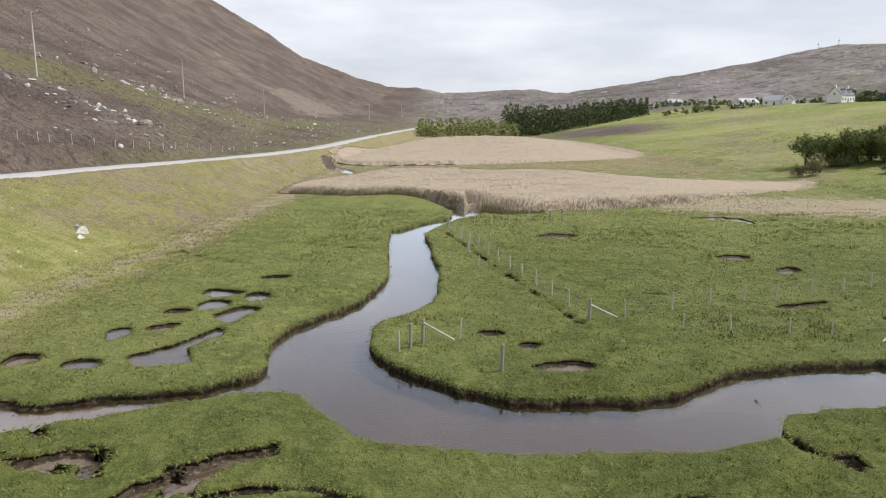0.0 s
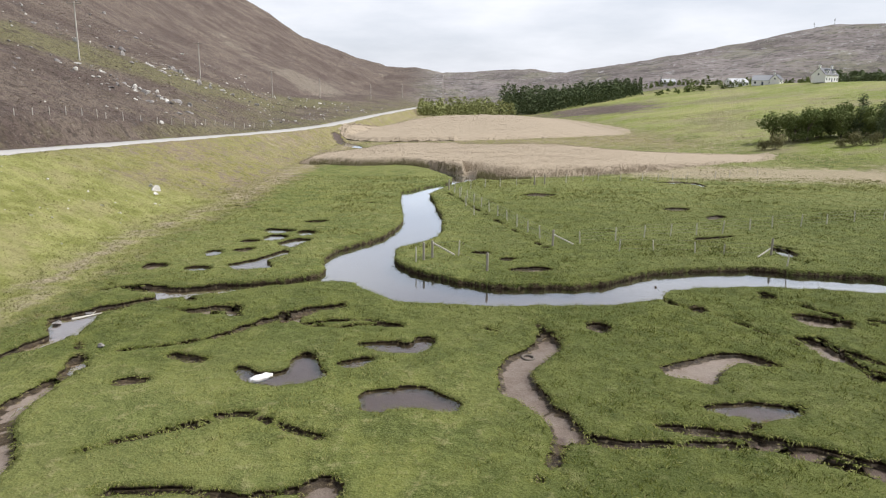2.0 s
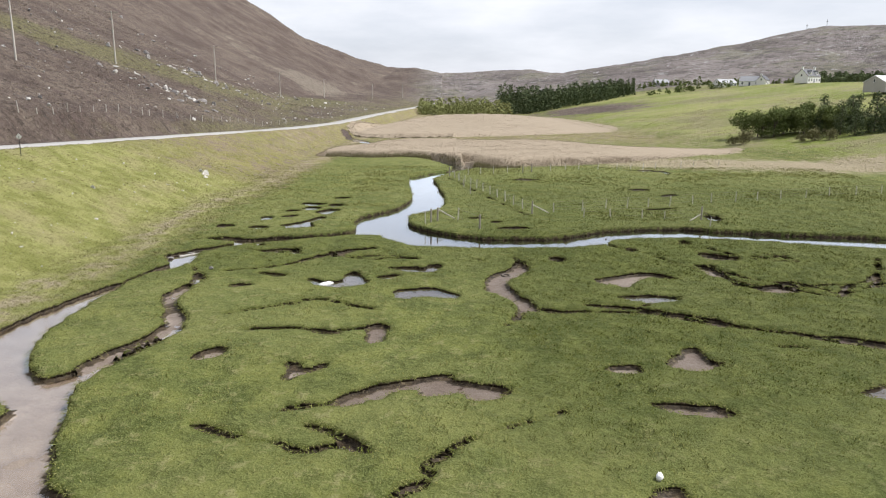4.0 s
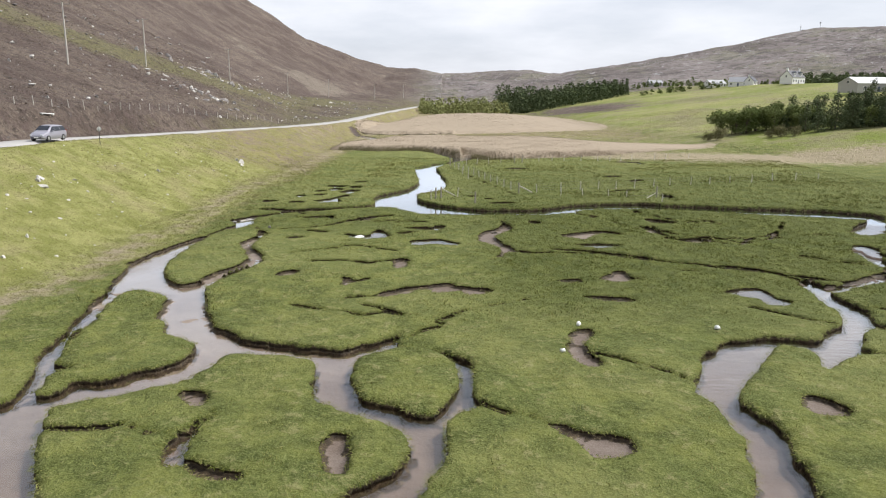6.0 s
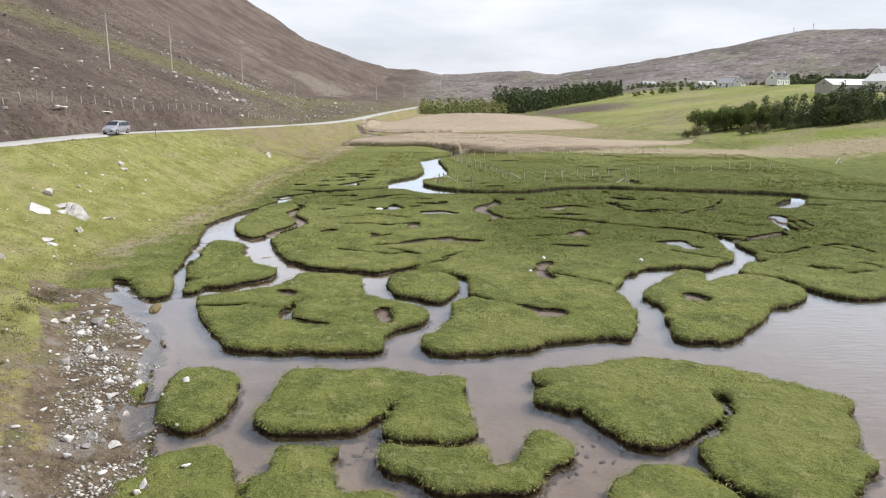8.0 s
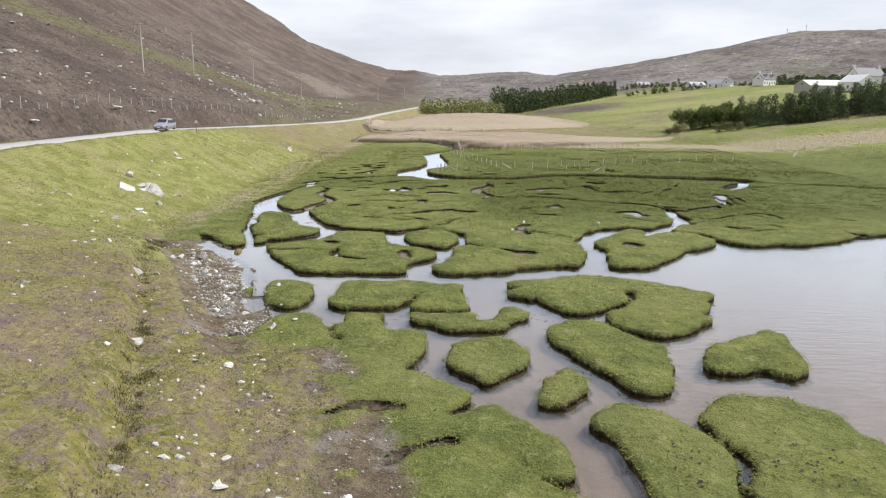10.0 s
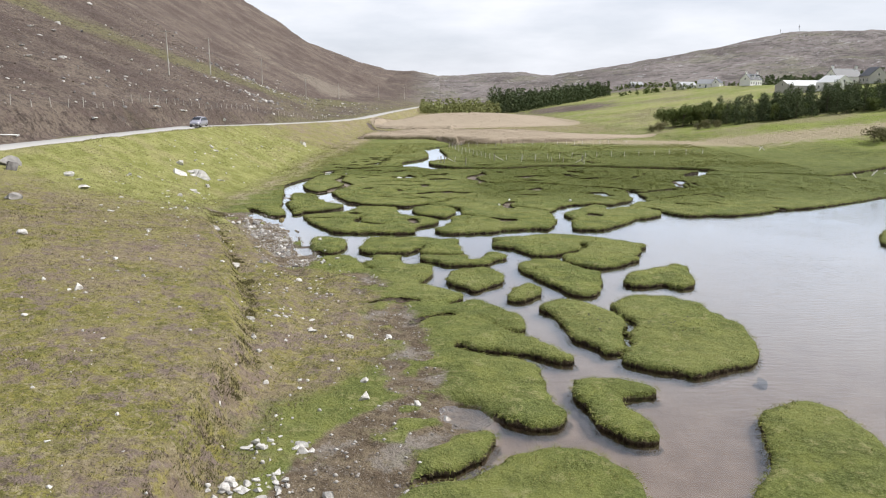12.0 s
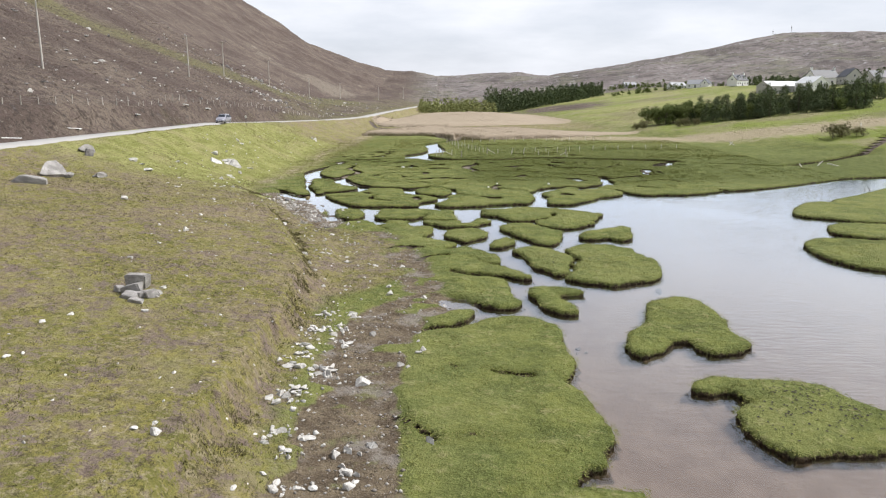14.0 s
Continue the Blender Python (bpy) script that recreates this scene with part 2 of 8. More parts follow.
ISLETS.append([(2.9, -48.6), (2.2, -50.1), (2.2, -50.8), (2.5, -51.3), (3.4, -51.1), (3.2, -51), (3.9, -50.3), (4.6, -49.5), (4.6, -48.5), (4.3, -47.4), (4, -47.1), (3.4, -47.5), (2.6, -48.5)])
ISLETS.append([(-1.4, -44.9), (-1.7, -46.4), (-1, -47.5), (-0.2, -48.5), (0.1, -48.9), (1.1, -48), (1.8, -47.2), (2.4, -45.9), (2.5, -44.9), (1.8, -43.8), (1.3, -42.7), (0.4, -43.2), (-0.9, -43.5)])
ISLETS.append([(11, -44.7), (10.4, -46.4), (10.5, -47.4), (11.8, -47.6), (12.9, -46.9), (13.3, -47.7), (13.9, -48.2), (14.6, -47.7), (15.2, -47), (15.3, -45.8), (15.7, -44.1), (16.1, -42.5), (15.5, -41.8), (14.5, -42.5), (12.6, -43.5)])
ISLETS.append([(5.4, -50.9), (4.7, -51.4), (3.9, -52), (3.7, -52.7), (4.1, -53.3), (4.6, -54), (4.8, -55.3), (4.8, -57.2), (5.3, -58.6), (5.9, -59.4), (6.2, -60.2), (6.9, -59.9), (7.3, -59.3), (7.4, -58.7), (7.3, -57.9), (7.6, -57), (8.1, -56.1), (8.2, -55.3), (8.2, -54.7), (7.8, -53.3), (7.2, -52.1), (6.6, -51.6)])
ISLETS.append([(9.9, -49.9), (9, -51.3), (8.2, -52), (8.1, -52.6), (8.5, -54), (8.8, -55.2), (9, -55.6), (8.5, -56.7), (8.1, -57.4), (8.1, -58.1), (7.5, -59.1), (6.9, -60.5), (6.7, -61.3), (7.6, -62), (8.6, -62.5), (9.7, -63.2), (10.8, -62.3), (12.1, -62), (13, -61.5), (13.9, -59.7), (14.5, -57), (14.2, -54.9), (13.5, -53.7), (13.8, -52), (13, -50.9), (11.7, -50.1)])
ISLETS.append([(4, -63.5), (3.7, -64.7), (3.7, -65.7), (4, -66.9), (4.1, -67.9), (4.6, -68.7), (5.4, -69.3), (6, -69.3), (6.1, -69.1), (6, -68.2), (5.9, -67.6), (5.4, -66.7), (5.2, -66), (5.3, -65.6), (6, -65.1), (6.7, -65.2), (7.1, -64.9), (7, -64.4), (6.4, -63.9), (5.7, -63.6), (4.9, -63.2)])
ISLETS.append([(10.7, -66.9), (10, -68.6), (9.3, -71.2), (7.9, -72.9), (7.6, -73.7), (7.4, -75), (7.4, -75.8), (7.8, -76.2), (8.8, -75.5), (9.6, -74.6), (10.2, -74.1), (10.9, -74.1), (10.8, -75.1), (11.2, -75.7), (11.9, -75.7), (12.9, -75.6), (13.7, -74.9), (13.8, -74.5), (13.7, -73.6), (13.6, -72.1), (13.9, -70.4), (14.1, -67.9), (13.7, -66.4), (12.7, -66), (11.7, -66.5)])
ISLETS.append([(9, -79.5), (8.7, -80.3), (9.3, -80.6), (10.4, -80.4), (10.5, -80.8), (10.7, -81.4), (11.4, -81.4), (10.6, -81.8), (9.9, -82.3), (9.6, -83), (9.5, -83.9), (9.8, -85), (10, -85.9), (10.7, -86.2), (11.7, -85.9), (13, -85.7), (13.8, -85.6), (16, -85.4), (17.3, -84.4), (17, -83), (15.7, -82.5), (15.1, -81.6), (14.9, -80.1), (13.6, -79.3), (12.1, -79.1), (10.9, -79), (9.9, -78.9)])
ISLETS.append([(36.3, -32.5), (40.4, -26.6), (43.7, -24.9), (45.3, -28), (49.2, -28.6), (56.3, -27.9), (47.9, -39.9), (42.2, -39.9), (39.4, -37.6), (37.6, -36.4), (35.6, -35.2)])
ISLETS.append([(44.2, -24.9), (48.6, -21.4), (53.4, -17.6), (60, -11.2), (69.6, -8.8), (54.2, -30.9), (47.7, -31), (44.9, -29.6)])
ISLETS.append([(35.4, -41.1), (38.5, -39.3), (41.8, -40.6), (47.1, -41), (42.2, -48), (37.5, -47.5), (35.3, -46.2), (34.2, -44.3)])
ISLETS.append([(29.3, -49), (31.5, -47.2), (34.2, -47.5), (36.8, -48.5), (41.4, -49.2), (34.5, -59.1), (30.4, -58.9), (28.8, -57.6), (28.1, -54.9), (28.2, -52.3)])
HOLLOWS = []
HOLLOWS.append((0.02, [(-11.4, -19.4), (-11.3, -18.9), (-10.6, -19.1), (-10.3, -19.8), (-10.3, -20.4), (-11, -20)]))
HOLLOWS.append((0.02, [(-5, -23), (-4.8, -22.6), (-4.3, -22.7), (-4.4, -23.4), (-4.2, -25.2), (-4.6, -25), (-5.1, -23.6)]))
HOLLOWS.append((0.02, [(13.2, -20.3), (14, -19), (14.7, -19.4), (14.8, -20.4), (13.9, -20.9)]))
HOLLOWS.append((0.02, [(5, -13.4), (5.6, -12.8), (5.8, -11.1), (6.7, -10.7), (6.7, -11.6), (5.9, -12.5), (5.7, -14), (6.3, -15), (6, -15.8), (5.3, -15.5)]))
HOLLOWS.append((0.02, [(2.9, -21.4), (4.4, -22.3), (5.6, -22.9), (5.6, -23.5), (4.8, -24), (4.1, -22.6)]))
HOLLOWS.append((-0.15, [(-26.8, 157.6), (-26.1, 163.2), (-23.4, 154.4), (-17.8, 142.3), (-17.2, 135.5), (-22.2, 144.2)]))
HOLLOWS.append((-0.15, [(-13.1, 40), (-12.6, 41), (-11.8, 42), (-10.9, 41.5), (-11.8, 40), (-11.8, 38.5)]))
HOLLOWS.append((-0.15, [(-14.9, 42.7), (-14.4, 43.5), (-13.2, 43), (-13.4, 41.9), (-14.2, 41.4)]))
HOLLOWS.append((-0.15, [(-15.4, 45.5), (-15.1, 46.3), (-12.9, 45.4), (-13.4, 44.8), (-14.7, 44.3)]))
HOLLOWS.append((-0.15, [(-12.5, 44.6), (-12.1, 45.3), (-11.3, 44.9), (-11.2, 43.6), (-11.9, 43.4)]))
HOLLOWS.append((0.05, [(-16.1, 37.3), (-15.9, 38), (-14.7, 38.6), (-14.6, 37.7), (-15.3, 37)]))
HOLLOWS.append((0.05, [(-16.4, 40.6), (-16.2, 41.6), (-15, 41.2), (-15.1, 40.6), (-16, 40.2)]))
HOLLOWS.append((0, [(-20.6, 32.2), (-20.5, 33.1), (-19.6, 33.3), (-19.1, 32.2), (-19.7, 31.6), (-20.3, 31.6)]))
HOLLOWS.append((-0.05, [(-13.1, 49.7), (-11.5, 50.4), (-11, 49.8), (-11.9, 49.2)]))
HOLLOWS.append((0.05, [(-13.9, 21.8), (-13.9, 22.8), (-12.5, 23.3), (-11.9, 22.8), (-11, 21.6), (-11.9, 22.3), (-13.3, 22.4)]))
HOLLOWS.append((-0.15, [(-11.9, 22), (-10.9, 21.4), (-11.5, 21.4)]))
HOLLOWS.append((0.1, [(-12.8, 15.7), (-12.3, 15.7), (-11.4, 15.3), (-10.9, 14.6), (-11.4, 14.5), (-12.1, 14.9)]))
HOLLOWS.append((0.15, [(-13.9, 12.6), (-13.3, 12.9), (-12.6, 12.8), (-12.6, 12.3), (-13.5, 12.2)]))
HOLLOWS.append((0.05, [(-8.5, 21.1), (-7.8, 21.9), (-7, 22.4), (-7.6, 21.2), (-8.6, 19.9)]))
HOLLOWS.append((0.05, [(7.1, 19.6), (7.7, 20.2), (8.2, 19.2), (7.7, 18.6), (7.2, 18.9)]))
HOLLOWS.append((0, [(18.4, 21.3), (19.4, 21.6), (19.8, 20.7), (20.2, 20.3), (19.7, 19.8), (18.8, 20.1)]))
HOLLOWS.append((0.05, [(18.3, 25.5), (18.8, 25.7), (19.1, 24.9), (18.6, 24.3)]))
HOLLOWS.append((0.05, [(13.4, 22.7), (14.1, 22.9), (14.1, 22.1), (13.4, 21.7)]))
HOLLOWS.append((0, [(17.3, 17.5), (18, 17.7), (18.3, 17.3), (17.3, 15.5), (17.3, 16.3)]))
HOLLOWS.append((0.1, [(-4.4, 4.5), (-3.8, 5.1), (-3.3, 4.3), (-3.5, 2.4), (-4.1, 2.2), (-4.3, 3.3)]))
HOLLOWS.append((0.12, [(-11.9, 0), (-11.6, 1), (-11.1, 1.5), (-10.7, 1.1), (-10.9, 0.2), (-11.6, -0.1)]))
HOLLOWS.append((0.12, [(-7.3, -2.5), (-7.1, -1.8), (-7.6, -0.7), (-7.2, -0.5), (-6.5, -1.2), (-5.7, -0.5), (-5.8, -1), (-6.7, -1.8)]))
HOLLOWS.append((0.05, [(9.6, -0.3), (10.5, 0.9), (11.1, 1.1), (11.6, -0.3), (11.5, -0.6), (9.7, -0.7)]))
HOLLOWS.append((0.12, [(6.7, -1), (7.7, -0.5), (8.2, -0.9), (7.9, -1.5), (7, -1.5)]))
HOLLOWS.append((0.05, [(-5, -4.8), (-4.3, -3.8), (-3.3, -3.1), (-1.5, -2.3), (-0.4, -1.8), (-0.7, -1.8), (0.2, -2.7), (1.7, -3), (2.3, -3.4), (2, -3.9), (1.4, -4.3), (0.7, -4.3), (0.2, -3.6), (-0.4, -3.5), (-0.6, -3.3), (-1, -3.9), (-1.3, -3.3), (-2.2, -3.3), (-3.1, -4.2), (-4.2, -4.9)]))
HOLLOWS.append((0.05, [(7.8, -4.7), (8.6, -4.5), (9.3, -4.7), (10.2, -5), (8.6, -5.6), (8, -5.2)]))
HOLLOWS.append((0, [(18.4, 12.6), (19.6, 12.6), (20.9, 13.2), (21.6, 11.8), (20.8, 11.3), (19.7, 11.4)]))
HOLLOWS.append((0.05, [(5.6, -11.6), (6.3, -11.2), (6.7, -11.6), (5.9, -12.3), (5.8, -13.9), (6.4, -15.4), (5.8, -16), (5.2, -15.1), (5.1, -14.5), (5.6, -12.6)]))
HOLLOWS.append((0.05, [(2.8, -21.6), (3.6, -21.7), (4.4, -22.8), (5, -23.5), (5.6, -23.3), (5.3, -23.8), (4.4, -24.1), (4, -23.4), (3.5, -22.4)]))
HOLLOWS.append((0, [(13.3, -20), (13.9, -19.5), (14.5, -19.7), (14.7, -20.3), (14.4, -20.8), (13.5, -20.9)]))
HOLLOWS.append((0.05, [(7.7, -4.5), (9.5, -4.7), (10.5, -5.4), (9.8, -5.9), (8.1, -5.1)]))
HOLLOWS.append((0.05, [(9.8, 0), (11.4, 1.9), (11.3, 0), (11.9, -0.6), (10.4, -1.2)]))
HOLLOWS.append((0.05, [(-1.4, -2.9), (0.3, -2.5), (2.4, -3.2), (1.6, -4.1), (0.2, -3.6), (-1.4, -4.2)]))
HOLLOWS.append((-0.15, [(35.6, 16.7), (40.1, 21.3), (41.4, 21.4), (38.1, 15.8), (35.6, 14.7)]))
HOLLOWS.append((-0.1, [(32.6, 10.8), (33.6, 10), (32.5, 6.7), (31.3, 6.6), (31.7, 8.6)]))
HOLLOWS.append((-0.1, [(25.3, 39.1), (26.1, 38.7), (26.3, 37.1), (25.3, 35.9), (25.1, 37.3)]))
HOLLOWS.append((-0.1, [(27.7, 81.8), (31.3, 81.6), (33.9, 80.3), (33.5, 75.8), (32.9, 79.2)]))
HOLLOWS.append((0.1, [(20.3, 42.5), (22.4, 43.4), (24.3, 43.9), (23.7, 43.2), (20.8, 41.8)]))
HOLLOWS.append((0.1, [(4.4, 31.8), (5.2, 32.4), (6.9, 32.4), (7.2, 31.8), (6.1, 31.2), (4.4, 31.2)]))
HOLLOWS.append((0.05, [(8.8, 67.6), (10.9, 69.8), (13.2, 68.3), (11.6, 66.4), (9.6, 67.1)]))
HOLLOWS.append((0.1, [(22.1, 58.1), (24.5, 59.1), (25.6, 58.2), (23.4, 56.3)]))
HOLLOWS.append((0.1, [(25.1, 53), (27.2, 54.7), (26.9, 52.6), (25.1, 51.5)]))
HOLLOWS.append((0.1, [(1.8, 36.9), (2.7, 37.4), (3.4, 36.8), (2.6, 36.3)]))
HOLLOWS.append((0.1, [(3.9, 34.9), (4.7, 35.3), (5, 34.8), (4.3, 34.2)]))
POOLS = []
POOLS.append((-0.15, [(-9.4, 14), (-8.7, 12.6), (-8.2, 12.2), (-6.7, 12.2), (-6.1, 12.4), (-5.4, 12.8), (-5.1, 13.1), (-5.3, 13.7), (-5.8, 14.5), (-6, 15.4), (-6.5, 16), (-6.7, 15.8), (-7.1, 15.1), (-7, 14.2), (-7.2, 13.8), (-7.9, 13.6), (-8.5, 13.8), (-9, 14.3)]))
POOLS.append((-0.15, [(-4.5, 17.1), (-3.5, 16.4), (-3.1, 15.9), (-2.4, 15.8), (-1.3, 16), (-0.4, 17.4), (-0.8, 18.1), (-1.3, 18.1), (-1.9, 17.3), (-2.9, 17.6), (-4.2, 17.4)]))
POOLS.append((-0.15, [(-4.9, 14.8), (-4.7, 14.3), (-3.9, 14), (-3.3, 14.8), (-3.3, 15.4), (-4.1, 15.2)]))
POOLS.append((-0.15, [(-3.6, 11.4), (-3.3, 10.2), (-3.3, 9.8), (-2.6, 9.6), (-2.5, 10.1), (-1.7, 10.2), (-0.2, 9.7), (0.4, 10.1), (0.5, 10.7), (0.1, 11.2), (-0.4, 11.5), (-1.2, 12.2), (-1.9, 12.4), (-2.2, 12), (-3.1, 11.8)]))
POOLS.append((0.12, [(9.2, 14.1), (9.3, 13.3), (10.2, 12.9), (11.1, 12.5), (11.6, 13.4), (12.6, 14.6), (13.1, 14.8), (14, 14.4), (15, 14.3), (14.6, 15), (13.9, 16), (13, 16.3), (11.5, 15.5), (10.3, 15), (9.4, 14.6)]))
POOLS.append((-0.15, [(9.6, 10.2), (10.3, 9.6), (11, 9.5), (11.3, 8.7), (12.1, 9.2), (13.1, 9.4), (13.5, 10.1), (13.1, 10.6), (12.2, 10.8), (11.1, 10.6), (9.8, 10.5)]))
POOLS.append((0.0, [(4.4, 20.3), (4.5, 18.6), (4.3, 17.4), (3.1, 16), (2.4, 14.5), (2, 12.9), (2.1, 11.5), (2.9, 10.6), (3.5, 9.1), (3.9, 7.9), (4.1, 7.3), (5, 7.3), (4.7, 8.9), (4.2, 10.1), (4, 10.6), (3.9, 11.9), (3.6, 12.7), (3.7, 14.1), (4.5, 15.1), (5.5, 16.7), (5.5, 17.5), (5.2, 18.1), (4.9, 19.3), (4.8, 20.6)]))
POOLS.append((-0.15, [(-15, 32.5), (-14, 31.3), (-11.9, 31.7), (-12.2, 33.2), (-12.8, 34), (-12, 35.6), (-11.6, 36.2), (-12.1, 37.8), (-12.7, 36.8), (-13.4, 35.2), (-14.3, 33.9), (-15.4, 33.1)]))
POOLS.append((-0.15, [(-17.7, 31.2), (-15.9, 31.2), (-16.2, 32.5), (-17.3, 32.8), (-17.8, 32.1)]))
POOLS.append((-0.15, [(-17.9, 36.3), (-16.9, 34.9), (-16.6, 36.7), (-17.2, 37.9), (-17.9, 37.6)]))
POOLS.append((-0.15, [(16.2, -3.7), (17.3, -4.3), (18.1, -5.4), (18, -6.1), (18.9, -6.4), (19.8, -5.5), (19.1, -4.6), (19.3, -3.9), (19, -2.5), (17.4, -2.9)]))
RUNNELS = []
RUNNELS.append((0.36, 0, [(4.2, 8.3), (3.3, 6), (2.8, 4.9)]))
RUNNELS.append((0.35, 0, [(4.2, 8.3), (5.6, 7.3), (8.1, 7.2), (11.1, 7.2), (12.6, 6.1), (13.9, 4.9), (15.8, 4.4), (17.9, 3.3), (24.5, -0.3), (26, -1.4), (28.9, 0.4)]))
RUNNELS.append((0.5, 0.05, [(-16.1, -1.1), (-15.6, 1), (-15, 2.7), (-14.6, 4.1), (-14.6, 5.7), (-15.9, 8.1), (-16.6, 10.1), (-16.3, 12.2)]))
RUNNELS.append((0.34, 0.09, [(-15.2, 16), (-13.6, 16.6), (-11.2, 18.1), (-9.9, 19.9), (-8.9, 21.1), (-7.5, 22.4), (-5.8, 23.1)]))
RUNNELS.append((0.22, 0.1, [(-8, 20.5), (-7, 19.7), (-5.7, 19.4), (-4.1, 20), (-2.4, 19.5)]))
RUNNELS.append((0.22, 0.1, [(-12.4, 6.6), (-11, 7.5), (-9.5, 8.5), (-8, 9.7), (-6.5, 8.9), (-4.5, 7.6)]))
RUNNELS.append((0.22, 0.1, [(-10.8, 4.2), (-9.6, 4.2), (-7.6, 4.2), (-5.9, 3.5)]))
RUNNELS.append((0.2, 0.1, [(-9.2, 8.4), (-8.4, 9.1), (-8, 9.6), (-7.1, 9.5), (-6.5, 8.6)]))
RUNNELS.append((0.2, 0.1, [(-6.8, -5.3), (-4.7, -4.7), (-3.4, -3.4), (-0.3, -1.8)]))
RUNNELS.append((0.2, 0.1, [(-9.5, -6.7), (-7.8, -7.6), (-6.2, -8), (-5.4, -8.6), (-3.9, -8.1), (-3.4, -8.6)]))
RUNNELS.append((0.18, 0.1, [(-3.1, -13), (-2.1, -11.4), (-0.7, -9.9), (-1.4, -9.9), (0.1, -7.8), (2, -6.5), (4, -5.5)]))
RUNNELS.append((0.15, 0.1, [(7.6, -4.8), (10.4, -5.5)]))
RUNNELS.append((0.25, 0.05, [(17.5, 16.7), (18.8, 13.2), (21, 12.9), (22.4, 10.5), (25.9, 12.4), (27.9, 14.4), (30.9, 19.8)]))
RUNNELS.append((0.2, 0.1, [(10.9, 8.5), (13.1, 10.2)]))
RUNNELS.append((0.2, 0.1, [(26.2, 6.8), (27.4, 5.8), (29.4, 3.9)]))
RUNNELS.append((0.25, 0.1, [(19.7, 23.6), (20.4, 22.3), (21.1, 21.2)]))
RUNNELS.append((0.25, 0.1, [(22.4, 20.7), (23.4, 20.4), (24.9, 20.9)]))
RUNNELS.append((0.2, 0.1, [(-18.5, 71.7), (-13.6, 71.9), (-9, 71.3), (-6.1, 72.5)]))
RUNNELS.append((0.2, 0.1, [(-9.9, 62.5), (-8.2, 61.7), (-6.4, 60.9)]))
RUNNELS.append((0.2, 0.1, [(-11.4, 88.6), (-10, 88.2)]))
RUNNELS.append((0.2, 0.1, [(-8.7, 80.7), (-6.9, 80.5)]))
RUNNELS.append((0.15, 0.1, [(-12.4, 56), (-9.8, 54.7)]))
RUNNELS.append((0.15, 0.1, [(-17.1, 55.3), (-15.2, 54.7)]))
RUNNELS.append((0.2, 0.1, [(-22.5, 58.4), (-22.3, 59.9), (-19, 56.6)]))
RUNNELS.append((0.25, 0.1, [(-14.3, 22.5), (-13.2, 23.2), (-12, 23.6), (-11.3, 22.3)]))
RUNNELS.append((0.3, 0.1, [(-8.8, 21.8), (-7.4, 22.6), (-6, 23.4)]))
RUNNELS.append((0.25, 0.1, [(-7.3, 20), (-5.8, 20.6), (-4, 20.7), (-2.4, 19.6)]))
RUNNELS.append((0.2, 0.1, [(-12.8, 15.9), (-11.8, 15.5), (-11.1, 15)]))
RUNNELS.append((0.3, 0.1, [(1.5, 19.2), (2.4, 18.7)]))
RUNNELS.append((0.25, 0, [(17.5, 17.4), (18.2, 15.6), (18, 13), (18.8, 12.6)]))
RUNNELS.append((0.35, 0.05, [(21, 13.8), (22.1, 14), (22.7, 12.9), (23.3, 12.2)]))
RUNNELS.append((0.25, 0.05, [(-7.4, -52.2), (-6.1, -52), (-5, -50.9), (-4.2, -51.2), (-3.4, -51.4)]))
RUNNELS.append((0.3, 0.05, [(-3.6, -55.3), (-3.3, -54.9), (-2.6, -54.7), (-1.5, -54.4)]))
RUNNELS.append((0.25, 0.1, [(-0.1, -78), (0.8, -78.6), (2, -78.8)]))
RUNNELS.append((0.2, 0.1, [(-3.8, -82.7), (-3.1, -83.8), (-2.6, -84.6), (-2.2, -85.2)]))
RUNNELS.append((0.12, 0.15, [(-1.8, -84.6), (-0.7, -84.5), (0.3, -84.9)]))
RUNNELS.append((0.12, 0.15, [(-1.6, -77.6), (-1, -78)]))
RUNNELS.append((0.25, 0.1, [(27.7, 81.8), (31.1, 80.8), (33, 78.1), (37.5, 79.4)]))
RUNNELS.append((0.25, 0.1, [(35.5, 72), (37.6, 71), (41.2, 71.1), (43.4, 69.5)]))
RUNNELS.append((0.2, 0.1, [(15.1, 58.8), (17, 58.9)]))
RUNNELS.append((0.2, 0.1, [(13.1, 45.5), (14.4, 45.3)]))
RUNNELS.append((0.2, 0.1, [(22.6, 58.1), (24.3, 57.6)]))
RUNNELS.append((0.25, 0.05, [(17.7, 16.5), (18.5, 12), (21.3, 13.6), (23.2, 10.8), (28.1, 13.9)]))
RUNNELS.append((0.2, 0.1, [(26.4, 7), (27.6, 4.6), (29.7, 4.7)]))
RUNNELS.append((0.25, 0.05, [(25.3, -11.6), (26.2, -12.9), (29, -13.2)]))
RUNNELS.append((0.3, 0.05, [(24, -6.3), (25.1, -7.9), (28.7, -4.9), (32, -3.5), (32.8, -6.9)]))
RUNNELS.append((0.2, 0.1, [(7.6, -4.2), (10.3, -5.4)]))
RUNNELS.append((0.25, 0.1, [(-0.4, -2.6), (2.2, -3.1)]))
RUNNELS.append((0.2, 0.1, [(9.8, 10.3), (13.5, 10.4)]))
RUNNELS.append((0.22, 0.08, [(19.3, 21.8), (21.1, 20.6)]))
RUNNELS.append((0.22, 0.08, [(23.3, 21.5), (24.8, 20.1)]))
RUNNELS.append((0.22, 0.08, [(18.1, 24.7), (18.9, 24.3)]))
RUNNELS.append((0.22, 0.08, [(31.6, 15.6), (32.9, 14.6)]))
RUNNELS.append((0.22, 0.08, [(13.3, 22.3), (14.3, 22.8)]))
RUNNELS.append((0.22, 0.08, [(7.1, 19.4), (8.1, 19.9)]))
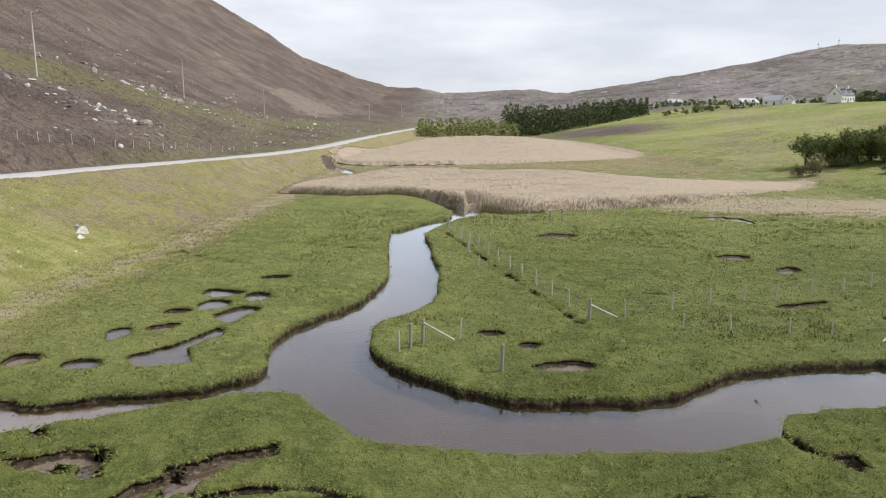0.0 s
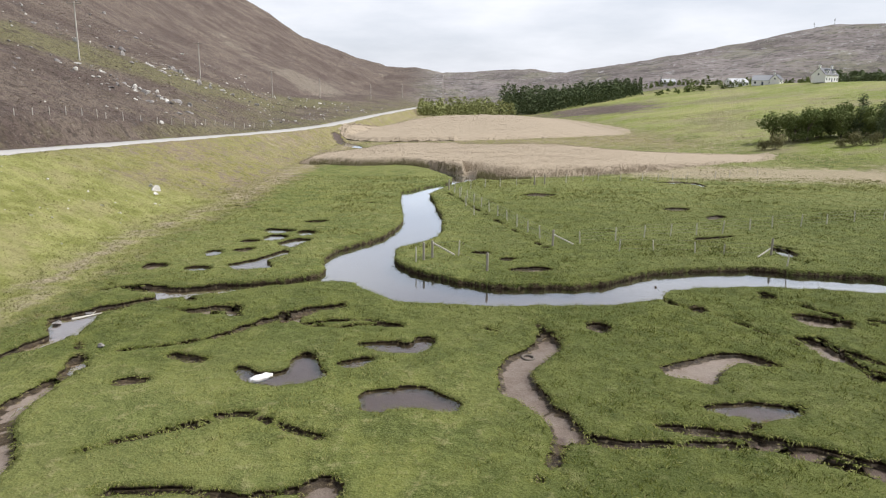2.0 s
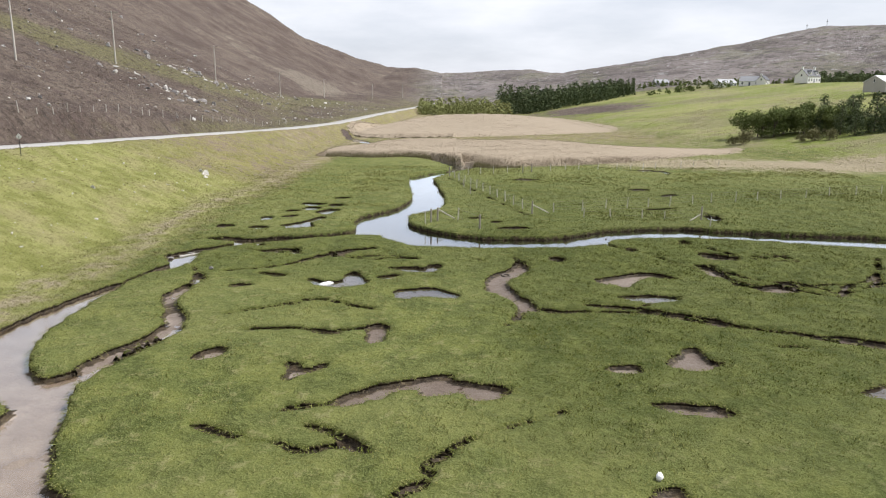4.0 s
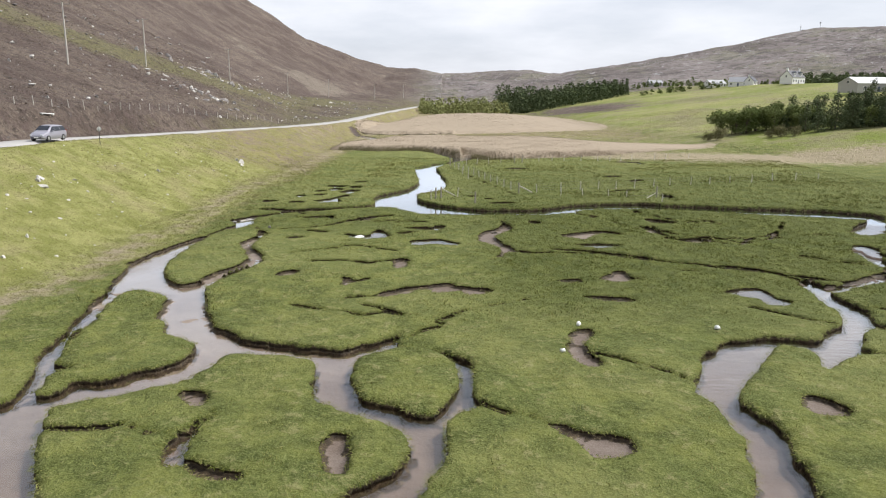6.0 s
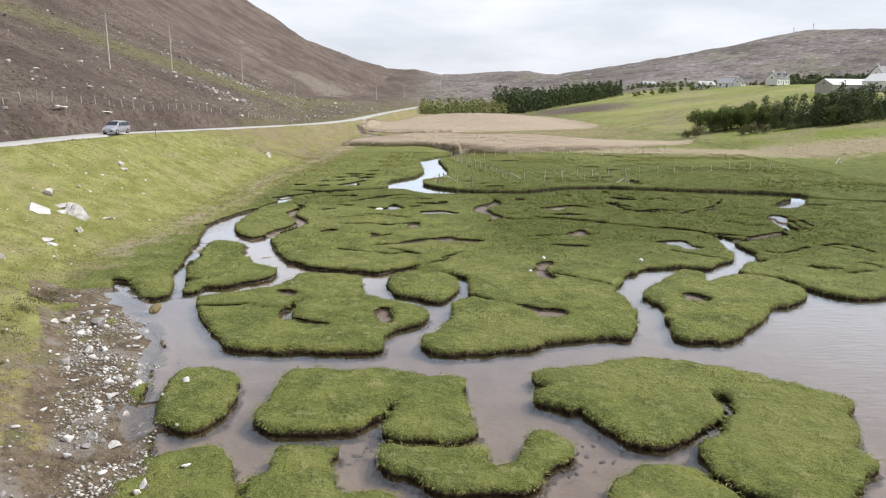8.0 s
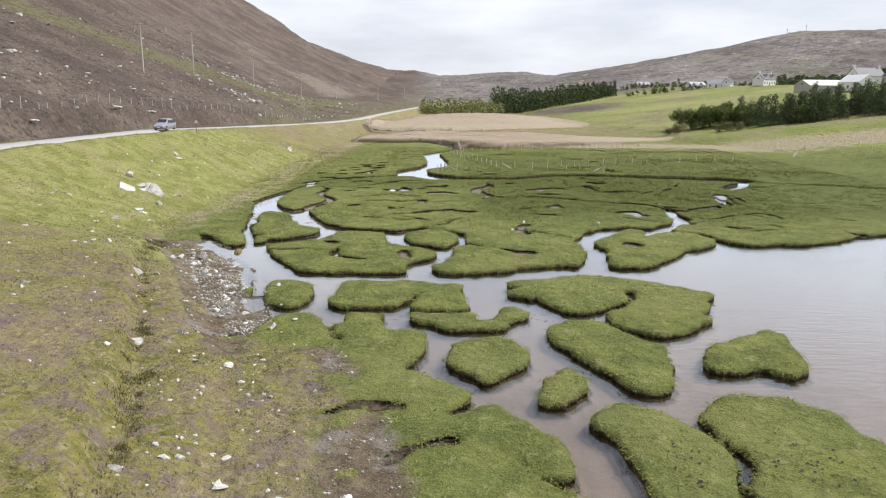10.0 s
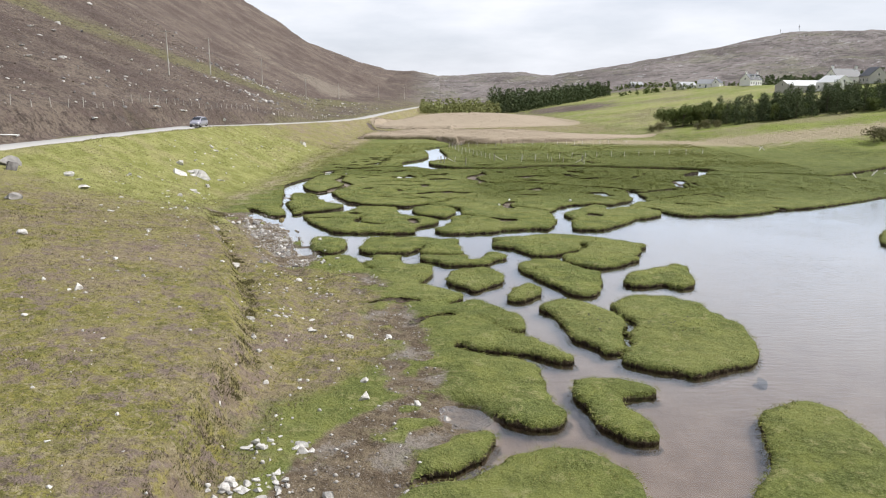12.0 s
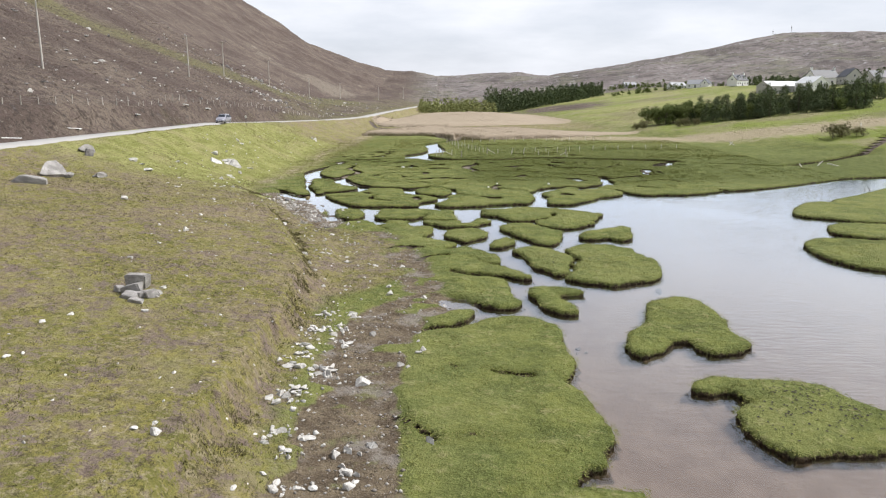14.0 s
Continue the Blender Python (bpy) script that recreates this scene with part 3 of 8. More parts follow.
RUNNELS.append((0.22, 0.08, [(4.3, 20), (5.8, 17.2)]))
RUNNELS.append((0.22, 0.08, [(43.8, 35.1), (44.4, 33.7)]))
RUNNELS.append((0.22, 0.08, [(40.3, 42.5), (42.6, 43.5)]))
RUNNELS.append((0.22, 0.08, [(7.2, 20), (8.1, 19.3)]))
RUNNELS.append((0.22, 0.08, [(10.3, 15.3), (12.4, 14.8)]))
RUNNELS.append((0.22, 0.08, [(18.2, 24.4), (18.9, 24.1)]))
RUNNELS.append((0.22, 0.08, [(25.7, 40.2), (27, 38.1)]))
RUNNELS.append((0.22, 0.08, [(46.8, 62.9), (48, 61.4)]))
RUNNELS.append((0.22, 0.08, [(51.7, 43.3), (53.6, 44.5)]))
RUNNELS.append((0.22, 0.08, [(31.4, 14.9), (32.3, 14.6)]))
RUNNELS.append((0.22, 0.08, [(41.1, 14.4), (42.7, 13)]))
RUNNELS.append((0.22, 0.08, [(29.7, -10.8), (30.4, -12.1)]))
RUNNELS.append((0.22, 0.08, [(15.3, 1.9), (16.6, 1.8)]))
RUNNELS.append((0.22, 0.08, [(10, 0.7), (11.9, -0.3)]))
RUNNELS.append((0.22, 0.08, [(37.9, -6.9), (38.8, -8.3)]))
RUNNELS.append((0.22, 0.08, [(44.6, -0.6), (46.1, -3.2), (47.2, -5.3)]))
RUNNELS.append((0.22, 0.08, [(41.6, 4.6), (43.3, 2.8), (44.5, 1.1)]))
RUNNELS.append((0.22, 0.08, [(29.9, -4.2), (31.3, -6.5)]))
RUNNELS.append((0.22, 0.08, [(25.1, -12), (28.6, -13)]))
RUNNELS.append((0.22, 0.08, [(35.3, -14.8), (37, -16.1), (39.3, -16.9)]))
RUNNELS.append((0.22, 0.08, [(55.9, 25.4), (57.9, 21.3)]))
RUNNELS.append((0.22, 0.08, [(22.1, 20.1), (25.6, 19.3)]))
RUNNELS.append((0.22, 0.08, [(14.4, 21.4), (17.2, 16.6)]))
RUNNELS.append((0.22, 0.08, [(20.4, 12.2), (24.7, 13.6)]))
RUNNELS.append((0.22, 0.08, [(-21.3, 25.9), (-18.4, 28.2), (-14.5, 24.3)]))
RUNNELS.append((0.22, 0.08, [(-15.9, 23), (-12.5, 21.7)]))
RUNNELS.append((0.22, 0.08, [(-6.9, 3.6), (-4, 4.4)]))
RUNNELS.append((0.16, 0.05, [(-15.3, -22.2), (-14.2, -22.3), (-13.4, -22.1), (-12.6, -21.8), (-11.9, -22.4), (-10.9, -22.7), (-10.4, -22.5), (-10.1, -21.8), (-9.7, -21.2), (-9.7, -20.7)]))
RUNNELS.append((0.32, -0.1, [(-9.9, -21.5), (-10, -22.4), (-10.2, -23.3), (-9.9, -24.6)]))
RUNNELS.append((0.22, 0.05, [(-9.7, -24.6), (-9.2, -24.6), (-8.5, -25.3), (-8, -25.5), (-7.6, -25.4)]))
RUNNELS.append((0.2, 0.08, [(-5.5, -6.6), (-4, -7.5), (-3.1, -8.6)]))
RUNNELS.append((0.42, -0.35, [(-17.9, -18.3), (-18.9, -15.5), (-19.5, -13.4), (-19.9, -11), (-20.4, -8.2), (-20.6, -6), (-21.6, -2.5)]))
RUNNELS.append((0.22, 0.05, [(0.5, -19.9), (1.5, -20.7), (2.5, -21.1), (3.1, -21.6), (4.2, -22.3), (5.1, -23.3)]))
RUNNELS.append((0.22, 0.05, [(5.8, -13.9), (6.6, -14.5), (7.6, -15.3), (8.8, -16.4), (9.4, -17.3)]))
RUNNELS.append((0.25, 0.05, [(16.9, -6.8), (17.9, -7.9), (19, -9), (19.9, -9.5)]))
RUNNELS.append((0.45, -0.35, [(22.6, -1.5), (22.7, -3.1), (22.4, -5.6), (22.2, -7)]))
RUNNELS.append((0.5, -0.35, [(23.6, -2.8), (25, -1.6), (26.5, -1), (28.5, -0.2)]))
RUNNELS.append((0.2, 0.1, [(0, 70.3), (3.7, 55), (7.7, 38.6)]))
RUNNELS.append((0.25, -0.1, [(32.5, 9.8), (33.2, 8.5), (32, 2.5), (33.7, 2.5)]))
RUNNELS.append((0.34, 0.05, [(7.8, 8.6), (10.5, 7.9), (12.7, 6.9), (14.3, 5.4), (16.5, 3.9), (19.5, 3.2), (21.6, 2), (22.4, -0.3), (23.2, -1.8), (24.6, -1.8), (27.2, -0.2), (29.7, 1.8), (30.6, 2.6)]))
RUNNELS.append((0.3, 0.05, [(18.1, 18.4), (18.6, 15.8), (20.3, 13.8), (23.3, 12.7), (23.1, 10), (25.1, 13.3), (28, 14.9), (29.8, 17.7)]))
RUNNELS.append((0.25, 0.08, [(26, 6.2), (27.1, 5.1), (29.2, 4)]))
RUNNELS.append((0.6, -0.35, [(31.8, 8.9), (31.4, 6.3), (31, 3.3), (32.7, 2.9)]))
RUNNELS.append((0.25, 0.05, [(32.6, 10.7), (33.9, 10.7), (34.1, 8.1), (33.5, 4.1)]))
RUNNELS.append((0.6, -0.35, [(42, 23.7), (39.7, 19.6), (37.8, 16.9), (35.5, 16.3)]))
RUNNELS.append((0.45, -0.35, [(38.2, 17.3), (39.6, 16.9), (40.8, 16.3)]))
RUNNELS.append((0.22, 0.08, [(25.1, -12.1), (25.7, -13.2), (26.8, -13.8), (28.9, -13.2)]))
RUNNELS.append((0.22, 0.08, [(28.9, -5.5), (31, -4), (32.5, -4.7), (32.8, -6.8)]))
RUNNELS.append((0.22, 0.08, [(29.6, -10.8), (30.6, -12)]))
RUNNELS.append((0.4, -0.35, [(31.8, 9.2), (31.5, 5.9), (31, 2)]))
RUNNELS.append((0.45, 0.05, [(19, 21.5), (19.7, 21), (20.6, 20.2)]))
RUNNELS.append((0.5, 0.05, [(17.5, 18), (17.8, 17.2), (17.8, 16.3), (17.8, 15.6)]))
RUNNELS.append((0.22, 0.08, [(27, 80.9), (34.1, 78.5), (38, 80.1)]))
RUNNELS.append((0.22, 0.08, [(34.1, 71.6), (39.9, 70), (46, 69.2)]))
RUNNELS.append((0.22, 0.08, [(-10.8, 61.9), (-6.5, 60.6)]))
RUNNELS.append((0.2, 0.08, [(-22.5, 58.9), (-17.9, 56)]))
RUNNELS.append((0.28, 0.05, [(12.3, 24.3), (12.6, 22.8), (13.7, 22.1)]))

# ---- materials ----
class Mat:
    """A small builder of node materials."""

    def __init__(self, name):
        self.m = bpy.data.materials.new(name)
        self.m.use_nodes = True
        self.t = self.m.node_tree
        self.b = self.t.nodes["Principled BSDF"]
        self.pos = self.t.nodes.new("ShaderNodeTexCoord").outputs["Object"]

    def put(self, socket, value):
        if isinstance(value, bpy.types.NodeSocket):
            self.t.links.new(value, socket)
        elif isinstance(value, tuple) and len(value) == 3 and socket.type == "RGBA":
            socket.default_value = (*value, 1)
        else:
            socket.default_value = value

    def noise(self, scale, detail=3.0, rough=0.55, lo=None, hi=None, stretch=None, distort=0.0):
        n = self.t.nodes.new("ShaderNodeTexNoise")
        v = self.pos
        if stretch:
            mp = self.t.nodes.new("ShaderNodeMapping")
            mp.inputs["Scale"].default_value = stretch
            self.put(mp.inputs["Vector"], v)
            v = mp.outputs["Vector"]
        self.put(n.inputs["Vector"], v)
        self.put(n.inputs["Scale"], scale), self.put(n.inputs["Detail"], detail), self.put(n.inputs["Roughness"], rough), self.put(n.inputs["Distortion"], distort)
        out = n.outputs["Fac"]
        return out if lo is None else self.step(out, lo, hi)

    def voronoi(self, scale, feature="F1"):
        n = self.t.nodes.new("ShaderNodeTexVoronoi")
        n.feature = feature
        self.put(n.inputs["Vector"], self.pos), self.put(n.inputs["Scale"], scale)
        return n.outputs["Distance"]

    def step(self, v, lo, hi, a=0.0, b=1.0):
        n = self.t.nodes.new("ShaderNodeMapRange")
        n.interpolation_type = "SMOOTHSTEP"
        for key, x in (("Value", v), ("From Min", lo), ("From Max", hi), ("To Min", a), ("To Max", b)):
            self.put(n.inputs[key], x)
        return n.outputs["Result"]

    def math(self, op, a, b=0.0):
        n = self.t.nodes.new("ShaderNodeMath")
        n.operation, n.use_clamp = op, False
        self.put(n.inputs[0], a), self.put(n.inputs[1], b)
        return n.outputs[0]

    def mix(self, f, a, b, mode="MIX"):
        n = self.t.nodes.new("ShaderNodeMix")
        n.data_type, n.blend_type = "RGBA", mode
        self.put(n.inputs["Factor"], f), self.put(n.inputs["A"], a), self.put(n.inputs["B"], b)
        return n.outputs["Result"]

    def attr(self, name):
        n = self.t.nodes.new("ShaderNodeAttribute")
        n.attribute_name = name
        return n.outputs["Fac"]

    def island(self):
        return self.t.nodes.new("ShaderNodeNewGeometry").outputs["Random Per Island"]

    def each(self):
        return self.t.nodes.new("ShaderNodeObjectInfo").outputs["Random"]

    def bump(self, height, strength=0.5, distance=0.05):
        n = self.t.nodes.new("ShaderNodeBump")
        self.put(n.inputs["Height"], height), self.put(n.inputs["Strength"], strength), self.put(n.inputs["Distance"], distance)
        self.t.links.new(n.outputs["Normal"], self.b.inputs["Normal"])
        return self

    def done(self, color, rough=0.9, metal=0.0, spec=0.3):
        self.put(self.b.inputs["Base Color"], color), self.put(self.b.inputs["Roughness"], rough)
        self.put(self.b.inputs["Metallic"], metal), self.put(self.b.inputs["Specular IOR Level"], spec)
        return self.m


def plain(name, color, rough=0.8, metal=0.0, vary=0.25, scale=6.0, bump=0.0):
    """A paint, metal or timber with soft stains and fine grain."""
    k = Mat(name)
    dark = tuple(c * (1 - vary) for c in color)
    c = k.mix(k.noise(scale, 4), dark, color)
    c = k.mix(k.math("MULTIPLY", k.noise(scale * 9, 3), vary), c, tuple(min(1, x * 1.25) for x in color))
    if bump:
        k.bump(k.noise(scale * 8, 4), bump, 0.02)
    return k.done(c, rough, metal)


def ground_material():
    k = Mat("ground")
    big, mid, fine, tuft = k.noise(0.07, 4), k.noise(0.55, 5), k.noise(3.5, 5, 0.65), k.noise(14.0, 4, 0.7)
    # salt-marsh turf; its mottled tones also paint in relief shading of the tussocks
    turf = k.mix(k.step(mid, 0.36, 0.64), (0.067, 0.085, 0.019), (0.161, 0.175, 0.044))
    turf = k.mix(k.math("MULTIPLY", k.step(big, 0.42, 0.62), 0.6), turf, (0.187, 0.195, 0.066))
    turf = k.mix(k.math("MULTIPLY", k.step(k.noise(0.2, 6, 0.65), 0.48, 0.62), 0.5), turf, (0.082, 0.108, 0.027))
    turf = k.mix(k.math("MULTIPLY", k.step(fine, 0.42, 0.70), 0.6), turf, (0.183, 0.205, 0.066))
    turf = k.mix(k.math("MULTIPLY", k.step(tuft, 0.46, 0.68), 0.6), turf, (0.228, 0.247, 0.092))
    turf = k.mix(k.math("MULTIPLY", k.step(k.noise(2.6, 7, 0.78), 0.51, 0.62), 0.32), turf, (0.053, 0.067, 0.020))
    turf = k.mix(k.math("MULTIPLY", k.step(k.noise(1.4, 5, 0.7), 0.54, 0.68), 0.65), turf, (0.262, 0.251, 0.113))
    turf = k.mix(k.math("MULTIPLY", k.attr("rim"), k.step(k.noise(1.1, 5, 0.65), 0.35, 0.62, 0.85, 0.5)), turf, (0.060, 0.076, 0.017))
    # rough pasture of the bank and the shelf
    past = k.mix(k.step(mid, 0.36, 0.64), (0.137, 0.133, 0.037), (0.219, 0.202, 0.068))
    past = k.mix(k.math("MULTIPLY", k.step(k.noise(0.16, 6, 0.65), 0.44, 0.60), 0.75), past, (0.230, 0.180, 0.127))
    past = k.mix(k.math("MULTIPLY", k.step(k.noise(1.9, 5, 0.7), 0.47, 0.60), 0.7), past, (0.257, 0.230, 0.066))
    past = k.mix(k.math("MULTIPLY", k.step(k.noise(2.9, 5, 0.7, distort=0.4), 0.50, 0.62), 0.7), past, (0.321, 0.275, 0.182))
    past = k.mix(k.math("MULTIPLY", k.step(k.noise(0.75, 8, 0.78), 0.51, 0.58), 0.85), past, (0.187, 0.143, 0.130))
    past = k.mix(k.math("MULTIPLY", k.step(k.noise(2.2, 7, 0.8), 0.54, 0.62), 0.8), past, (0.066, 0.053, 0.033))
    past = k.mix(k.math("MULTIPLY", k.step(tuft, 0.55, 0.72), 0.6), past, (0.107, 0.093, 0.048))
    past = k.mix(k.math("MULTIPLY", k.step(k.noise(0.55, 6, 0.7), 0.53, 0.62), 0.65), past, (0.177, 0.131, 0.114))
    past = k.mix(k.math("MULTIPLY", k.step(k.noise(0.24, 5, 0.6, stretch=(1.3, 0.8, 1)), 0.54, 0.66), 0.55), past, (0.238, 0.224, 0.077))
    past = k.mix(k.math("MULTIPLY", k.step(k.noise(5.5, 4, 0.7), 0.60, 0.68), 0.8), past, (0.054, 0.048, 0.024))
    lush = k.mix(k.step(mid, 0.36, 0.64), (0.183, 0.191, 0.056), (0.268, 0.268, 0.099))
    lush = k.mix(k.math("MULTIPLY", k.step(k.noise(0.2, 6, 0.65), 0.48, 0.64), 0.6), lush, (0.286, 0.255, 0.130))
    lush = k.mix(k.math("MULTIPLY", k.step(k.noise(2.0, 7, 0.75), 0.54, 0.68), 0.6), lush, (0.126, 0.128, 0.038))
    past = k.mix(k.step(k.math("ADD", k.attr("lush"), k.math("SUBTRACT", k.noise(0.12, 6, 0.7), 0.5)), 0.3, 0.7), past, lush)
    # heather moor with rock and grass streaks
    moor = k.mix(k.step(k.noise(0.05, 6, 0.65), 0.38, 0.62), (0.094, 0.070, 0.060), (0.175, 0.140, 0.113))
    moor = k.mix(k.step(k.noise(0.35, 6, 0.7), 0.48, 0.66), moor, (0.118, 0.088, 0.078))
    moor = k.mix(k.math("MULTIPLY", k.step(k.math("ADD", k.attr("green"), k.math("MULTIPLY", k.math("SUBTRACT", k.noise(0.06, 8, 0.75), 0.5), 2.0)), 0.36, 0.9), 0.72), moor, (0.170, 0.164, 0.072))
    moor = k.mix(k.math("MULTIPLY", k.step(k.noise(0.012, 7, 0.7, stretch=(1, 0.5, 2)), 0.575, 0.63), 0.6), moor, (0.270, 0.235, 0.188))
    moor = k.mix(k.step(k.noise(0.30, 8, 0.8), 0.60, 0.66), moor, (0.447, 0.439, 0.436))
    moor = k.mix(k.math("MULTIPLY", k.step(k.noise(0.6, 8, 0.8), 0.50, 0.60), 0.85), moor, (0.058, 0.045, 0.039))
    moor = k.mix(k.math("MULTIPLY", k.step(k.noise(1.7, 6, 0.75), 0.50, 0.60), 0.65), moor, (0.046, 0.036, 0.031))
    moor = k.mix(k.math("MULTIPLY", k.step(k.noise(1.1, 7, 0.8), 0.575, 0.64), 0.6), moor, (0.270, 0.240, 0.200))
    # far hills: rock and grass tones paled and greyed, distance haze painted in
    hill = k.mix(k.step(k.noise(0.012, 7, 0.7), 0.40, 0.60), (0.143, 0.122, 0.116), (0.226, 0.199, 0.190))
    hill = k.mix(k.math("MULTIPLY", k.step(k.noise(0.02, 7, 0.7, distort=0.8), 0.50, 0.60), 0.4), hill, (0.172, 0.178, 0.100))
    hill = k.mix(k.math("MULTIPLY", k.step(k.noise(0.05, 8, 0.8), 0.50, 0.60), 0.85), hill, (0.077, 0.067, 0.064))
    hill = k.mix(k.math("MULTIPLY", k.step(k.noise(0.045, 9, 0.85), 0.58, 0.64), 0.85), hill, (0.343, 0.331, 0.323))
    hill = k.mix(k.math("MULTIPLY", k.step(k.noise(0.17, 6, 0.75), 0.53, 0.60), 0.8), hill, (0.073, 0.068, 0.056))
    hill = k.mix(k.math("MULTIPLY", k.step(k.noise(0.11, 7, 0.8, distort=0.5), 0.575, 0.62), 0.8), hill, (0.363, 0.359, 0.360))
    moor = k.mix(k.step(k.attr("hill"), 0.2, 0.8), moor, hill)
    # pale fields and straw
    field = k.mix(k.step(k.noise(0.03, 5, 0.6), 0.4, 0.62), (0.165, 0.200, 0.042), (0.250, 0.260, 0.090))
    field = k.mix(k.math("MULTIPLY", k.step(k.noise(0.05, 8, 0.72), 0.48, 0.62), 0.7), field, (0.235, 0.205, 0.125))
    field = k.mix(k.math("MULTIPLY", k.step(k.noise(0.018, 6, 0.6), 0.54, 0.62), 0.5), field, (0.150, 0.125, 0.080))
    field = k.mix(k.math("MULTIPLY", k.step(k.noise(0.4, 7, 0.75), 0.54, 0.66), 0.75), field, (0.095, 0.100, 0.040))
    straw = k.mix(k.step(fine, 0.3, 0.7), (0.250, 0.212, 0.136), (0.35, 0.298, 0.205))
    # mud, peat bank and pebbles
    mud = k.mix(k.step(k.noise(0.8, 5), 0.35, 0.68), (0.245, 0.200, 0.164), (0.330, 0.283, 0.241))
    mud = k.mix(k.math("MULTIPLY", k.step(k.noise(7, 5, 0.7), 0.5, 0.75), 0.4), mud, (0.13, 0.098, 0.072))
    mud = k.mix(k.attr("deep"), mud, (0.066, 0.044, 0.034))
    peat = k.mix(k.step(fine, 0.3, 0.75), (0.020, 0.014, 0.009), (0.085, 0.062, 0.036))
    # tan patches: the look of sunlit peat, painted in at random
    peat = k.mix(k.math("MULTIPLY", k.step(k.noise(4.5, 4, 0.6), 0.58, 0.68), 0.55), peat, (0.270, 0.215, 0.125))
    peb = k.mix(k.step(k.noise(0.9, 7, 0.7), 0.42, 0.58), (0.175, 0.138, 0.092), (0.110, 0.083, 0.056))
    peb = k.mix(k.math("MULTIPLY", k.step(k.noise(3.0, 6, 0.75), 0.52, 0.64), 0.8), peb, (0.060, 0.046, 0.032))
    peb = k.mix(k.math("MULTIPLY", k.step(k.noise(0.5, 6, 0.7), 0.55, 0.66), 0.8), peb, (0.150, 0.150, 0.062))
    peb = k.mix(k.math("MULTIPLY", k.step(k.noise(11, 4, 0.7), 0.58, 0.66), 0.7), peb, (0.34, 0.31, 0.28))
    peb = k.mix(k.math("MULTIPLY", k.step(k.noise(0.38, 6, 0.7), 0.52, 0.62), 0.7), peb, (0.245, 0.220, 0.195))
    wob = k.math("MULTIPLY", k.math("SUBTRACT", k.noise(0.5, 7, 0.7), 0.5), 1.6)
    soft = k.math("MULTIPLY", k.math("SUBTRACT", k.noise(0.10, 7, 0.7), 0.5), 1.8)
    c = k.mix(k.step(k.math("ADD", k.attr("land"), wob), 0.25, 0.75), turf, past)
    c = k.mix(k.step(k.math("ADD", k.attr("field"), soft), 0.3, 0.7), c, field)
    c = k.mix(k.step(k.math("ADD", k.attr("straw"), wob), 0.3, 0.7), c, straw)
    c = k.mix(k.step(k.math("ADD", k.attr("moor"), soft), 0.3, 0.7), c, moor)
    c = k.mix(k.step(k.math("ADD", k.attr("shore"), wob), 0.35, 0.65), c, peb)
    c = k.mix(k.step(k.attr("mud"), 0.3, 0.7), c, mud)
    wall = k.step(k.math("ADD", k.attr("edge"), k.math("MULTIPLY", k.math("SUBTRACT", k.noise(3.0, 5, 0.7), 0.5), 0.9)), 0.42, 0.62)
    c = k.mix(wall, c, peat)
    rough = k.step(k.attr("mud"), 0.3, 0.7, 0.95, 0.55)
    h = k.math("ADD", k.math("MULTIPLY", tuft, 0.5), k.math("ADD", k.math("MULTIPLY", fine, 1.2), k.math("MULTIPLY", k.noise(1.4, 4, 0.6), 2.6)))
    h = k.math("ADD", h, k.math("MULTIPLY", k.attr("moor"), k.math("MULTIPLY", k.noise(0.22, 8, 0.75), 8.0)))
    h = k.math("ADD", h, k.math("MULTIPLY", k.attr("hill"), k.math("MULTIPLY", k.noise(0.06, 7, 0.7), 22.0)))
    h = k.math("MULTIPLY", h, k.step(k.attr("mud"), 0.3, 0.7, 1.0, 0.25))
    k.bump(h, 1.0, 0.13)
    return k.done(c, rough, 0, 0.15)


